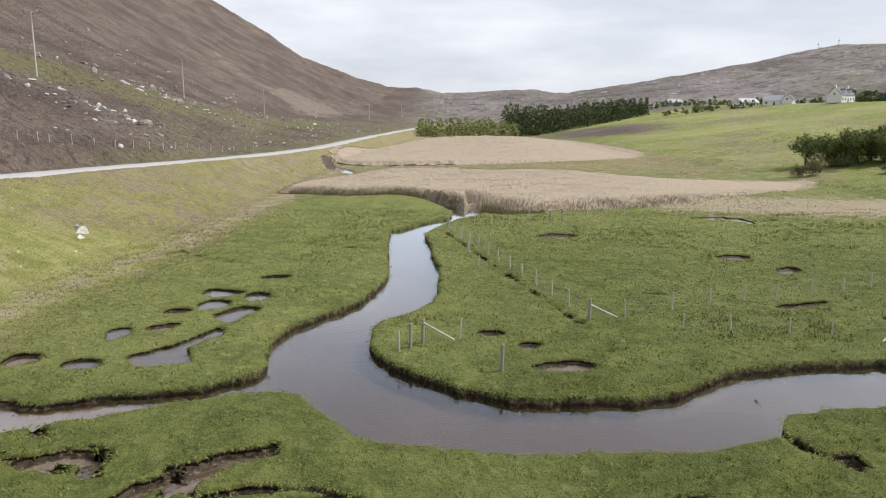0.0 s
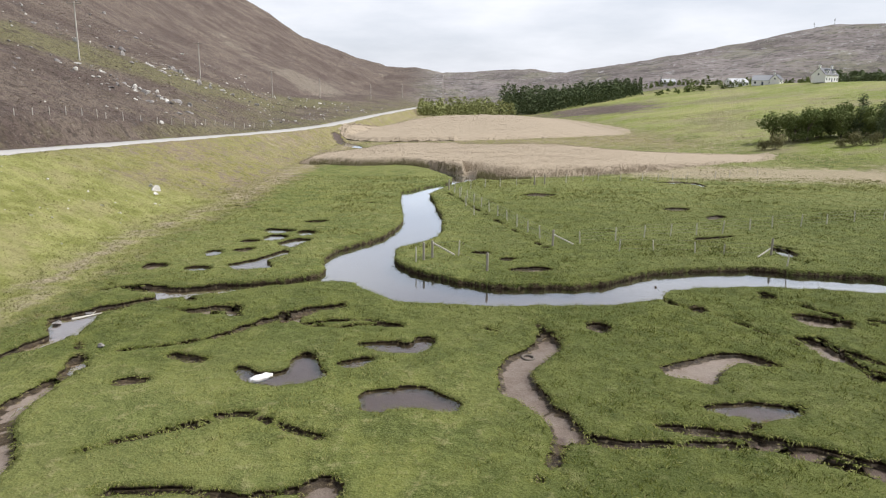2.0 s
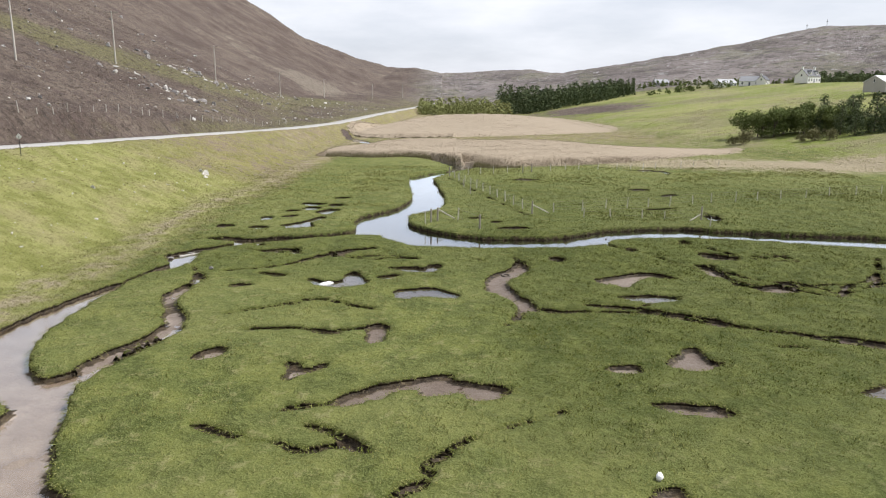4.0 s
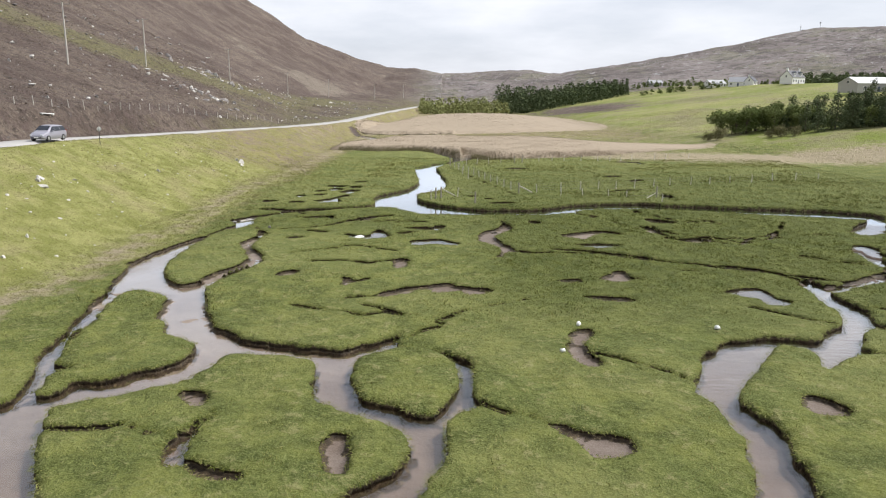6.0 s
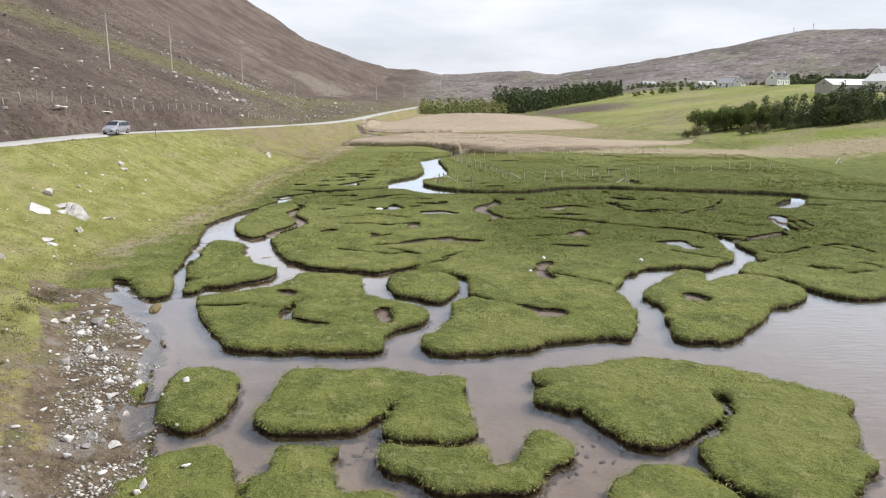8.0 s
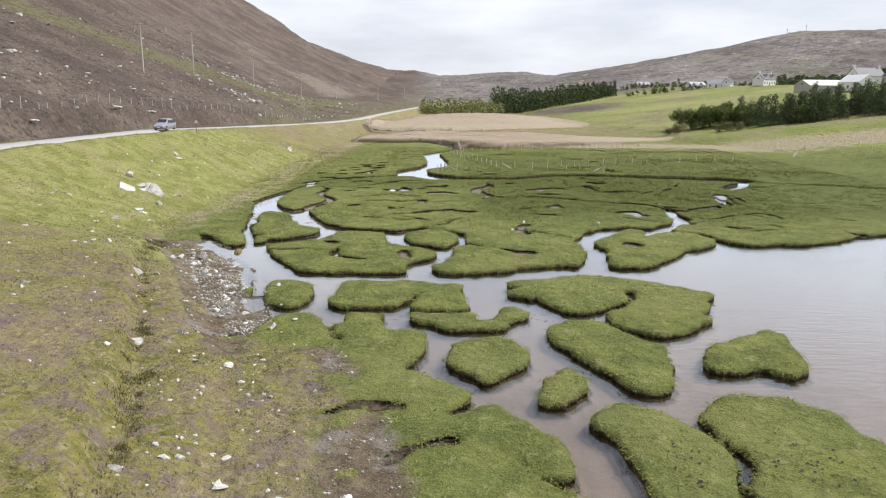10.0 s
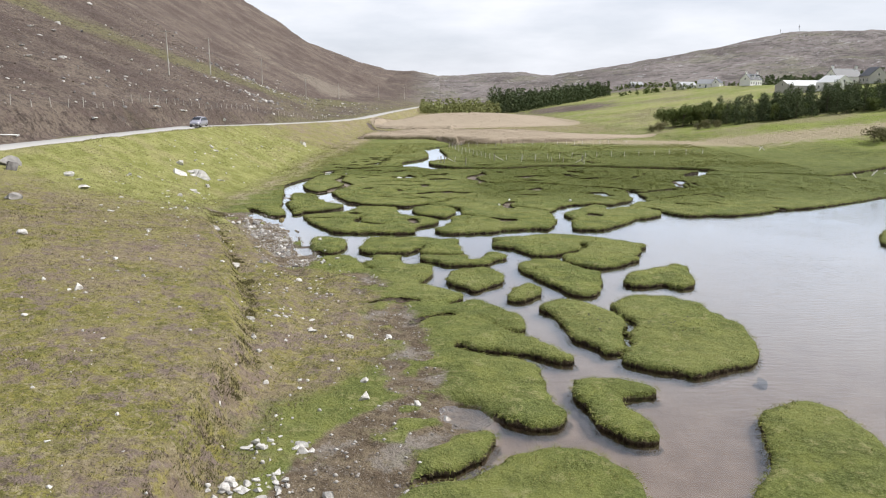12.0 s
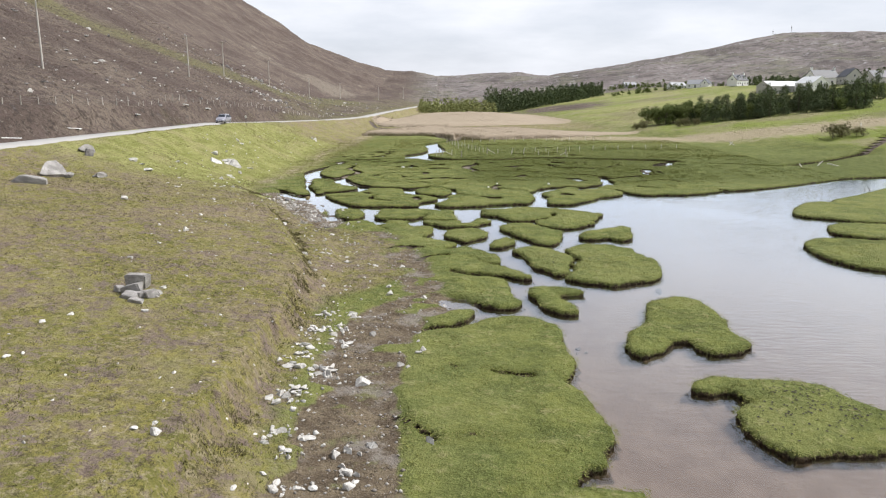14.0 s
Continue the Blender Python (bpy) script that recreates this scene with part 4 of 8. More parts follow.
def water_material(name="water", still=1.0, gloss=1.9):
    """Clear brown water: the bed shows through, and the sky is mirrored the more the flatter one looks."""
    k = Mat(name)
    tint = k.t.nodes.new("ShaderNodeBsdfTransparent")
    k.put(tint.inputs["Color"], k.mix(k.noise(0.1, 4), (0.915, 0.865, 0.81), (0.945, 0.90, 0.855)))
    shine = k.t.nodes.new("ShaderNodeBsdfGlossy")
    k.put(shine.inputs["Roughness"], 0.03), k.put(shine.inputs["Color"], (0.90, 0.95, 1.0))
    ripple = k.math("ADD", k.noise(2.3, 3, 0.55, stretch=(0.35, 1.5, 1)), k.math("MULTIPLY", k.noise(0.5, 2), 0.5))
    xyz = k.t.nodes.new("ShaderNodeSeparateXYZ")
    k.put(xyz.inputs["Vector"], k.pos)
    wind = k.math("MULTIPLY", k.step(xyz.outputs["X"], 2.0, 16.0), k.step(xyz.outputs["Y"], 4.0, -18.0))
    calm = k.math("ADD", k.step(k.noise(0.05, 3), 0.40, 0.62, 0.02 * still, 0.12 * still), k.math("MULTIPLY", wind, k.step(k.noise(0.06, 4), 0.35, 0.6, 0.18, 0.42)))
    b = k.t.nodes.new("ShaderNodeBump")
    k.put(b.inputs["Height"], ripple), k.put(b.inputs["Strength"], calm), k.put(b.inputs["Distance"], 0.05)
    face = k.t.nodes.new("ShaderNodeLayerWeight")
    k.put(face.inputs["Blend"], 0.5)
    gain = k.math("MULTIPLY", k.math("ADD", k.math("MULTIPLY", k.math("POWER", face.outputs["Facing"], 5.0), 0.97), 0.03), gloss)
    gain = k.math("MINIMUM", gain, 1.0)
    for n in (shine, face):
        k.t.links.new(b.outputs["Normal"], n.inputs["Normal"])
    both = k.t.nodes.new("ShaderNodeMixShader")
    k.t.links.new(gain, both.inputs["Fac"])
    k.t.links.new(tint.outputs["BSDF"], both.inputs[1])
    k.t.links.new(shine.outputs["BSDF"], both.inputs[2])
    k.t.links.new(both.outputs["Shader"], k.t.nodes["Material Output"].inputs["Surface"])
    k.t.nodes.remove(k.b)
    return k.m


GROUND, WATER, POOL_WATER = ground_material(), water_material(), water_material("pool_water", 0.3, 1.3)


def rock_material(name, light, dark):
    k = Mat(name)
    c = k.mix(k.step(k.noise(1.6, 6, 0.65), 0.35, 0.68), dark, light)
    c = k.mix(k.math("MULTIPLY", k.step(k.noise(7, 5, 0.7), 0.52, 0.7), 0.7), c, (0.10, 0.09, 0.07))
    c = k.mix(k.math("MULTIPLY", k.each(), 0.5), c, dark)
    k.bump(k.noise(9, 6, 0.7), 0.6, 0.04)
    return k.done(c, 0.9)


ROCK = rock_material("pale_stone", (0.70, 0.685, 0.65), (0.40, 0.38, 0.355))
BOULDER = rock_material("weathered_stone", (0.44, 0.42, 0.40), (0.21, 0.20, 0.19))
GNEISS = rock_material("grey_stone", (0.34, 0.32, 0.31), (0.15, 0.14, 0.135))
WOOD = plain("weathered_wood", (0.34, 0.31, 0.27), 0.9, 0, 0.4, 5, 0.4)
PALE_WOOD = plain("bleached_wood", (0.56, 0.53, 0.48), 0.9, 0, 0.35, 5, 0.4)
TARMAC = plain("worn_tarmac", (0.38, 0.37, 0.355), 0.85, 0, 0.25, 0.8, 0.2)


def blade_material(name, colors, rough=0.95):
    """Leaves and blades: each one takes its own tone."""
    k = Mat(name)
    n = k.t.nodes.new("ShaderNodeValToRGB")
    n.color_ramp.interpolation = "LINEAR"
    els = n.color_ramp.elements
    while len(els) < len(colors):
        els.new(0.5)
    for i, c in enumerate(colors):
        els[i].position, els[i].color = i / (len(colors) - 1), (*c, 1)
    k.put(n.inputs["Fac"], k.island())
    c = k.mix(k.step(k.noise(0.35, 4), 0.3, 0.7, 0.0, 0.35), n.outputs["Color"], colors[0])
    c = k.mix(k.math("MULTIPLY", k.each(), 0.5), c, colors[-1])
    return k.done(c, rough, 0, 0.05)


TURF_BLADE = blade_material("marsh_grass", [(0.105, 0.119, 0.028), (0.166, 0.175, 0.048), (0.210, 0.214, 0.066), (0.232, 0.234, 0.085), (0.262, 0.255, 0.110)])
RANK_BLADE = blade_material("rank_grass", [(0.062, 0.078, 0.013), (0.081, 0.098, 0.019), (0.106, 0.119, 0.026), (0.146, 0.155, 0.041), (0.248, 0.236, 0.104)])
FIELD_BLADE = blade_material("rough_grass", [(0.188, 0.200, 0.066), (0.231, 0.237, 0.090), (0.281, 0.263, 0.120), (0.338, 0.294, 0.168), (0.413, 0.356, 0.222)])
PASTURE_BLADE = blade_material("pasture_grass", [(0.100, 0.102, 0.028), (0.155, 0.155, 0.046), (0.200, 0.188, 0.070), (0.30, 0.27, 0.14), (0.145, 0.112, 0.075)])
HEATHER = blade_material("heather", [(0.112, 0.085, 0.068), (0.163, 0.125, 0.103), (0.231, 0.188, 0.155), (0.300, 0.256, 0.194)])
REED = blade_material("dry_reed", [(0.285, 0.236, 0.176), (0.302, 0.250, 0.188), (0.316, 0.263, 0.199), (0.334, 0.280, 0.213)])
GREEN_REED = blade_material("green_reed", [(0.110, 0.112, 0.050), (0.160, 0.155, 0.075), (0.215, 0.190, 0.105), (0.29, 0.245, 0.16)])
CONIFER = blade_material("conifer_needles", [(0.050, 0.072, 0.036), (0.092, 0.120, 0.060), (0.165, 0.190, 0.098)])
LEAF = blade_material("broad_leaves", [(0.070, 0.098, 0.030), (0.120, 0.152, 0.050), (0.185, 0.212, 0.082)])
WILLOW = blade_material("willow_leaves", [(0.105, 0.105, 0.050), (0.155, 0.150, 0.072), (0.21, 0.195, 0.105)])
BARK = plain("bark", (0.13, 0.105, 0.085), 0.95, 0, 0.4, 4, 0.5)
WHITEWASH = plain("whitewashed_render", (0.84, 0.84, 0.82), 0.85, 0, 0.12, 0.9, 0.1)
GREY_RENDER = plain("grey_render", (0.45, 0.44, 0.42), 0.9, 0, 0.15, 0.9, 0.1)
SLATE = plain("slate", (0.075, 0.080, 0.095), 0.6, 0, 0.35, 1.2, 0.2)
PALE_ROOF = plain("pale_sheet_roof", (0.66, 0.67, 0.68), 0.5, 0, 0.12, 0.8)
GREY_ROOF = plain("grey_sheet_roof", (0.36, 0.37, 0.39), 0.55, 0, 0.2, 0.8)
PANE = plain("window_glass", (0.045, 0.055, 0.065), 0.08, 0, 0.2, 2)
FRAME = plain("white_paint", (0.80, 0.80, 0.78), 0.5, 0, 0.08, 3)
DOOR = plain("door_paint", (0.10, 0.12, 0.16), 0.5, 0, 0.1, 3)
STEEL = plain("galvanised_steel", (0.45, 0.46, 0.47), 0.45, 0.8, 0.2, 4)
WIRE = plain("fence_wire", (0.30, 0.29, 0.28), 0.6, 0.7, 0.2, 4)
CAR_PAINT = plain("silver_blue_paint", (0.35, 0.345, 0.40), 0.3, 0.3, 0.06, 2)
CAR_GLASS = plain("car_glass", (0.030, 0.035, 0.045), 0.05, 0, 0.1, 2)
TYRE = plain("tyre_rubber", (0.028, 0.028, 0.030), 0.85, 0, 0.2, 6, 0.2)
LAMP = plain("lamp_glass", (0.70, 0.72, 0.75), 0.1, 0, 0.05, 3)
RED_LAMP = plain("red_lamp_glass", (0.40, 0.02, 0.02), 0.15, 0, 0.1, 3)
BLACK_TRIM = plain("black_trim", (0.03, 0.03, 0.032), 0.6, 0, 0.1, 4)
SACK = plain("white_plastic", (0.85, 0.85, 0.84), 0.4, 0, 0.06, 3)
PEAT_WET = plain("wet_peat", (0.030, 0.022, 0.015), 0.7, 0, 0.5, 3, 0.3)
PEAT_CLOD = plain("peat_clod", (0.075, 0.052, 0.036), 0.8, 0, 0.5, 3, 0.5)

# ---- the ground: one sheet from the marsh to the hills ----
def lattice(seed, n=256):
    return np.random.RandomState(seed).rand(n, n)


def vnoise(x, y, scale, seed=1, octaves=3, gain=0.5):
    """Smooth noise of about -1 to 1; scale: metres of the largest lumps."""
    out, amp, total = 0.0, 1.0, 0.0
    for o in range(octaves):
        tab = lattice(seed + 17 * o)
        u, v = x / scale * 2 ** o + 31.7 * o, y / scale * 2 ** o + 11.3 * o
        i, j = np.floor(u).astype(int), np.floor(v).astype(int)
        fu, fv = u - i, v - j
        fu, fv = fu * fu * (3 - 2 * fu), fv * fv * (3 - 2 * fv)
        i0, j0, i1, j1 = i % 256, j % 256, (i + 1) % 256, (j + 1) % 256
        a = tab[i0, j0] * (1 - fu) + tab[i1, j0] * fu
        b = tab[i0, j1] * (1 - fu) + tab[i1, j1] * fu
        out = out + amp * ((a * (1 - fv) + b * fv) * 2 - 1)
        total += amp
        amp *= gain
    return out / total


def sstep(v, lo, hi):
    w = np.clip((v - lo) / (hi - lo), 0, 1)
    return w * w * (3 - 2 * w)


def smooth_outline(pts, closed=True, rounds=2):
    """Corner cutting, so that the banks run in curves."""
    p = np.array(pts, float)
    for _ in range(rounds):
        q = np.roll(p, -1, 0) if closed else p[1:]
        a = p if closed else p[:-1]
        cut = np.empty((2 * len(a), 2))
        cut[0::2], cut[1::2] = a * 0.78 + q * 0.22, a * 0.22 + q * 0.78
        p = cut if closed else np.vstack([p[:1], cut, p[-1:]])
    return p


def steps(start, stop, first, grow, limit):
    out, d = [start], first
    while out[-1] < stop:
        out.append(out[-1] + d)
        d = min(d * grow, limit)
    return out


XS = np.array([-v for v in steps(34, 2600, 0.22, 1.035, 70)][::-1] + list(np.arange(-33.8, 36, 0.2)) + steps(36, 2600, 0.22, 1.035, 70))
YS = np.array([-v for v in steps(94, 420, 0.3, 1.1, 30)][::-1] + list(np.arange(-93.8, -8, 0.18)) + list(np.arange(-8, 52, 0.22)) + steps(52, 3200, 0.24, 1.022, 60))
GX, GY = np.meshgrid(XS, YS)
FAR = 3.0                                     # distances are kept up to this many metres


def edge_distance(p, closed=True):
    d = np.full(GX.shape, FAR)
    q = np.roll(p, -1, 0) if closed else p[1:]
    for (ax, ay), (bx, by) in zip(p if closed else p[:-1], q):
        i0, i1 = np.searchsorted(XS, [min(ax, bx) - FAR, max(ax, bx) + FAR])
        j0, j1 = np.searchsorted(YS, [min(ay, by) - FAR, max(ay, by) + FAR])
        if i0 >= i1 or j0 >= j1:
            continue
        sx, sy = GX[j0:j1, i0:i1], GY[j0:j1, i0:i1]
        ex, ey = bx - ax, by - ay
        k = np.clip(((sx - ax) * ex + (sy - ay) * ey) / max(ex * ex + ey * ey, 1e-9), 0, 1)
        np.minimum(d[j0:j1, i0:i1], np.hypot(sx - ax - k * ex, sy - ay - k * ey), out=d[j0:j1, i0:i1])
    return d


def inside(p):
    """True where a grid point lies within the outline."""
    hit = np.zeros(GX.shape, bool)
    x0, y0 = p[:, 0], p[:, 1]
    x1, y1 = np.roll(x0, -1), np.roll(y0, -1)
    j0, j1 = np.searchsorted(YS, [y0.min(), y0.max()])
    for j in range(j0, j1):
        y = YS[j]
        m = (y0 <= y) != (y1 <= y)
        if m.any():
            cross = np.sort(x0[m] + (y - y0[m]) / (y1[m] - y0[m]) * (x1[m] - x0[m]))
            hit[j] = np.searchsorted(cross, XS) % 2 == 1
    return hit


S = np.full(GX.shape, FAR)                    # distance to the nearest bank: above 0 on turf, below 0 on mud or water
BED = np.full(GX.shape, -0.5)
TONE = np.zeros(GX.shape)                     # how dark and peaty the bed is


def dig_out(level, p, wider=0.0, tone=0.0):
    global S
    d = edge_distance(p)
    d = np.where(inside(p), -d, d) - wider
    BED[d < S], TONE[d < S] = level, tone
    S = np.minimum(S, d)


dig_out(-0.35, smooth_outline(LAGOON, True, 1), 0.0, 0.50)
dig_out(-0.60, smooth_outline(STREAM, True, 1), 0.0, 1.0)
shoal = (BED == -0.35) * sstep(GY, -24, -9) * sstep(-GX, 1, 9)
TONE = np.where(shoal > 0, 0.50 - 0.50 * shoal, TONE)
BED = np.where(shoal > 0, -0.35 + shoal * (0.39 + 0.05 * vnoise(GX, GY, 2.2, 15, 3)), BED)
creek = (BED == -0.60) & (GX < -6) & (GY < 34)
BED = np.where(creek, -0.60 + 0.57 * sstep(-GX, 8, 17), BED)
TONE = np.where(creek, 1 - 0.6 * sstep(-GX, 8, 17), TONE)
for outline in ISLETS:
    p = smooth_outline(outline, True, 1)
    d = edge_distance(p)
    S = np.maximum(S, np.where(inside(p), d, -d))
for level, outline, wider in [(*h, 0.30) for h in HOLLOWS] + [(*h, 0.06) for h in POOLS]:
    if level < -0.04:                         # a pool that keeps its own water
        dig_out(0.1001, smooth_outline(outline, True, 1), wider, 1.0)
    else:
        dig_out(0.11, smooth_outline(outline, True, 1), wider * 0.6, 0.40 if level > 0.11 else 0.6)
POOL = np.abs(BED - 0.1001) < 1e-6
for width, level, line in RUNNELS:
    thin = 0.14 < width < 0.4 and level > -0.04
    d = edge_distance(smooth_outline(line, False), False) - width * ((1.0 if thin else 1.05) + 0.3 * vnoise(GX, GY, 3.0, 5, 1))
    BED[d < S], TONE[d < S] = 0.075 if thin else max(level, 0.09) if level > -0.04 else level, 0.9 if thin else 0.4
    S = np.minimum(S, d)
POOL = POOL & (np.abs(BED - 0.1001) < 1e-6)
S = S + np.where(np.abs(S) < FAR - 0.2, np.where(BED > 0.08, 0.13, 0.20) * vnoise(GX, GY, 1.0, 9, 2, 0.5) + 0.09 * vnoise(GX, GY, 0.5, 10, 1), 0)

# the road's line, and the toe of the land beside the marsh
ROAD_Y = [-420, -110, -31, -7, 8, 32, 70, 95, 121, 145, 173, 248, 317, 496, 620, 3500]
ROAD_X = [-75, -57, -50, -47.6, -46.3, -45.2, -44, -41.5, -37.5, -33, -30.5, -26, -21, -5, 8, 15]
ROAD_Z = [7.5, 7, 6.5, 6.5, 6.5, 6.4, 5.1, 4.4, 3.7, 3.4, 3, 3, 3, 3.2, 6, 12]
TOE_Y = [-420, -110, -89, -84, -75, -68, -64, -58, -53, -46, -41, -29, -22, -8, 0, 25, 41, 57, 90, 150, 300, 496, 3500]
TOE_X = [-6, -6.5, -7.1, -8.3, -8.8, -8.7, -8.4, -8.5, -9.6, -11, -13.7, -18.8, -24, -29, -28, -27.5, -28.5, -26.5, -25.5, -24, -16, -1, 18]
SCARP_Y = [-420, -120, -80, -74.5, -68, -63, -56.5, -51, -41, -31.5, -25.5, -16, 500]
SCARP_X = [-9.5, -9.5, -9.9, -10.1, -10.3, -10.9, -12.4, -14.2, -17.9, -21.9, -23.9, -25.5, -26]
# the skyline seen from the middle of the path: sideways and upward slope of the sight line
SKY_A = [-2.0, -1.0, -0.62, -0.42, -0.287, -0.224, -0.185, -0.145, -0.106, -0.074, -0.035, 0.0, 0.05, 0.115, 0.16, 0.217, 0.272, 0.35, 0.407, 0.485, 0.5, 0.62, 1.0, 3.0]
SKY_T = [0.30, 0.30, 0.26, 0.205, 0.13, 0.095, 0.065, 0.052, 0.037, 0.030, 0.029, 0.0215, 0.024, 0.0265, 0.023, 0.032, 0.040, 0.053, 0.065, 0.081, 0.085, 0.087, 0.075, 0.06]
RISE_A = [-0.3, 0.0, 0.17, 0.35, 0.48, 0.62, 3.0]
RISE_K = [0.13, 0.13, 0.12, 0.16, 0.22, 0.23, 0.18]


def land_height(x, y, rough=True):
    """Height of the land above the marsh, and how far it is bank, field or moor."""
    xr, zr, xt = np.interp(y, ROAD_Y, ROAD_X), np.interp(y, ROAD_Y, ROAD_Z), np.interp(y, TOE_Y, TOE_X)
    u = xt - x
    v = np.interp(y, SCARP_Y, SCARP_X) - x + 0.45 * vnoise(x, y, 3.5, 29, 2)
    shelf = 0.50 * sstep(u, -0.2, 2.0) + 1.05 * sstep(v, -0.35, 0.75) + 0.105 * np.clip(u - 1.5, 0, None)
    shelf = np.maximum(np.minimum(shelf, zr), zr - 0.45 * np.clip(x - xr - 2.6, 0, None) ** 0.8)
    shelf = shelf * sstep(u, -0.2, 1.5)
    slope = zr * np.clip((u + 0.2) / np.maximum(xt - xr - 3.2, 1), 0, 1) ** 1.12
    z = shelf + (slope - shelf) * sstep(y, -38, -12)
    w = xr - 3.4 - x
    w1 = np.interp(y, [120, 330, 500], [0, 50, 60])
    over = np.clip(w - w1, 0, None)
    hill = 2.4 * sstep(w, 0, 3.2) * (1 - sstep(y, 60, 130)) + 0.12 * np.clip(w, 0, w1) + 0.47 * np.minimum(over, 60) + 0.60 * np.clip(over - 60, 0, None)
    z = z + np.where(w > 0, hill, 0)
    x0 = np.interp(y, [0, 60, 110, 200, 430, 620, 900], [112, 78, 60, 50, 45, 20, 0])
    right = np.minimum(0.13 * np.clip(x - x0, 0, None), 17 + 0.02 * np.clip(x - 200, 0, None))
    z = z + np.where(x > xr + 3, right, 0)
    r = np.hypot(x + 1, y + 50)
    a = (x + 1) / np.maximum(y + 50, 1.0)
    far = np.interp(a, RISE_A, RISE_K) * np.clip(r - 605, 0, None) * (y > 0)
    z = z + far * (1 - 0.7 * sstep(w, -20, 140))
    sight = 12 + np.interp(a, SKY_A, SKY_T) * np.maximum(y + 50, 1.0)
    cap = sight - 0.06 * np.clip(r - 1250, 0, None)
    z = np.where((y > 60) & (z > cap), cap, z)
    moor = np.maximum(sstep(w, -2.0, 0.5), sstep(r, 440, 640))
    moor = np.maximum(moor, 0.9 * np.exp(-((x - 74) / 32) ** 2 - ((y - 335) / 55) ** 2))
    field = sstep(x - x0, -6, 22) * (1 - moor)
    spill = np.maximum(sstep(y, -25, 10), 0.7 * sstep(y, -68, -60) * (1 - sstep(y, -48, -42)))
    bank = sstep(u, -3.0 - 7 * spill, 3.0 - 4 * spill) * (1 - moor)
    if rough:
        z = z + moor * (1.5 * vnoise(x, y, 26, 21, 5, 0.6) * sstep(w, 2, 30) + 2.2 * vnoise(x, y, 20, 22, 5, 0.62) * sstep(w, 90, 260) + 0.30 * vnoise(x, y, 4.5, 23, 3)) + np.where(r > 520, (5.0 * vnoise(x, y, 110, 25, 5, 0.6) + 2.2 * vnoise(x, y, 30, 26, 3, 0.6)) * sstep(r, 520, 800), 0) * moor
        z = z + bank * (0.10 * vnoise(x, y, 3.0, 27, 3) + 0.12 * vnoise(x, y, 11, 28, 2))
    z = z - 0.16 * np.exp(-((x - xr) / 3.4) ** 4)         # the road's bed lies open
    return z, bank, field, moor


# bring grid points near a bank onto it
gy_, gx_ = np.gradient(S, YS, XS)
g2 = np.maximum(gx_ ** 2 + gy_ ** 2, 0.2)
cell = np.minimum(np.gradient(XS)[None, :], np.gradient(YS)[:, None])
near = (np.abs(S) < 0.62 * cell) & (cell < 0.7)
fx, fy = np.where(near, -S * gx_ / g2, 0), np.where(near, -S * gy_ / g2, 0)
lim = 0.5 * cell
PX, PY = GX + np.clip(fx, -lim, lim), GY + np.clip(fy, -lim, lim)
# and the next ones outside to its foot, so that the banks stand upright
top = near | (S > 0)
beside_top = top.copy()
for dj in (-1, 0, 1):
    for di in (-1, 0, 1):
        beside_top |= np.roll(np.roll(top, dj, 0), di, 1)
FOOT = beside_top & ~top & (cell < 0.7)
PX = np.where(FOOT, GX + np.clip((0.05 - S) * gx_ / g2, -1.05 * cell, 1.05 * cell), PX)
PY = np.where(FOOT, GY + np.clip((0.05 - S) * gy_ / g2, -1.05 * cell, 1.05 * cell), PY)
S = np.where(near, 0.0, np.where(FOOT, -0.14, S))

LAND, BANK, FIELD, MOOR = land_height(PX, PY)
# the stony shore, where the bank melts into a beach
def beside(line, reach):
    """1 along a line, falling to 0 at the reach to its sides."""
    return np.clip(1.35 - 1.2 * edge_distance(smooth_outline(line, False), False) / reach, 0, 1)


SHORE = beside([(-25.5, -20.5), (-22.2, -23.0), (-19.2, -26.5), (-17.2, -31), (-15.2, -35.5), (-13.9, -40), (-12.4, -44)], 3.0)
SHORE = np.maximum(SHORE, beside([(-22.3, -20.0), (-18.8, -24.0), (-16.8, -28.5), (-15.4, -33.2), (-14.4, -37)], 2.3))
SHORE = np.maximum(SHORE, beside([(-2.2, -67.2), (-4.6, -69.5), (-5.7, -74), (-5.9, -80), (-5.6, -87), (-5.0, -96)], 2.6))
SHORE = np.maximum(SHORE, 0.52 * beside([(-8, -46), (-5.8, -51), (-4.4, -57), (-3.2, -64)], 2.9))
SHORE = SHORE * (1 - sstep(LAND, 0.35, 0.9))
SHORE = SHORE * (1 - 0.75 * sstep(vnoise(PX, PY, 2.6, 41, 3), 0.05, 0.5))
SHORE = sstep(SHORE, 0.1, 0.7)
UPPER = sstep(PY, 10, 26) * (1 - sstep(PY, 60, 88)) * sstep(PX, -16, -8)                      # the banks stand taller along the stream
turf_z = 0.43 + 0.08 * vnoise(PX, PY, 5.0, 31, 3, 0.6) * sstep(S, 0.1, 1.4) + 0.07 * vnoise(PX, PY, 0.9, 33, 3, 0.6) - np.where(BED < -0.2, 1.0, 0.45) * (1 - 0.5 * UPPER) * (0.05 * np.exp(-np.clip(S, 0, None) / 0.16) + 0.07 * np.exp(-np.clip(S, 0, None) / 0.5))
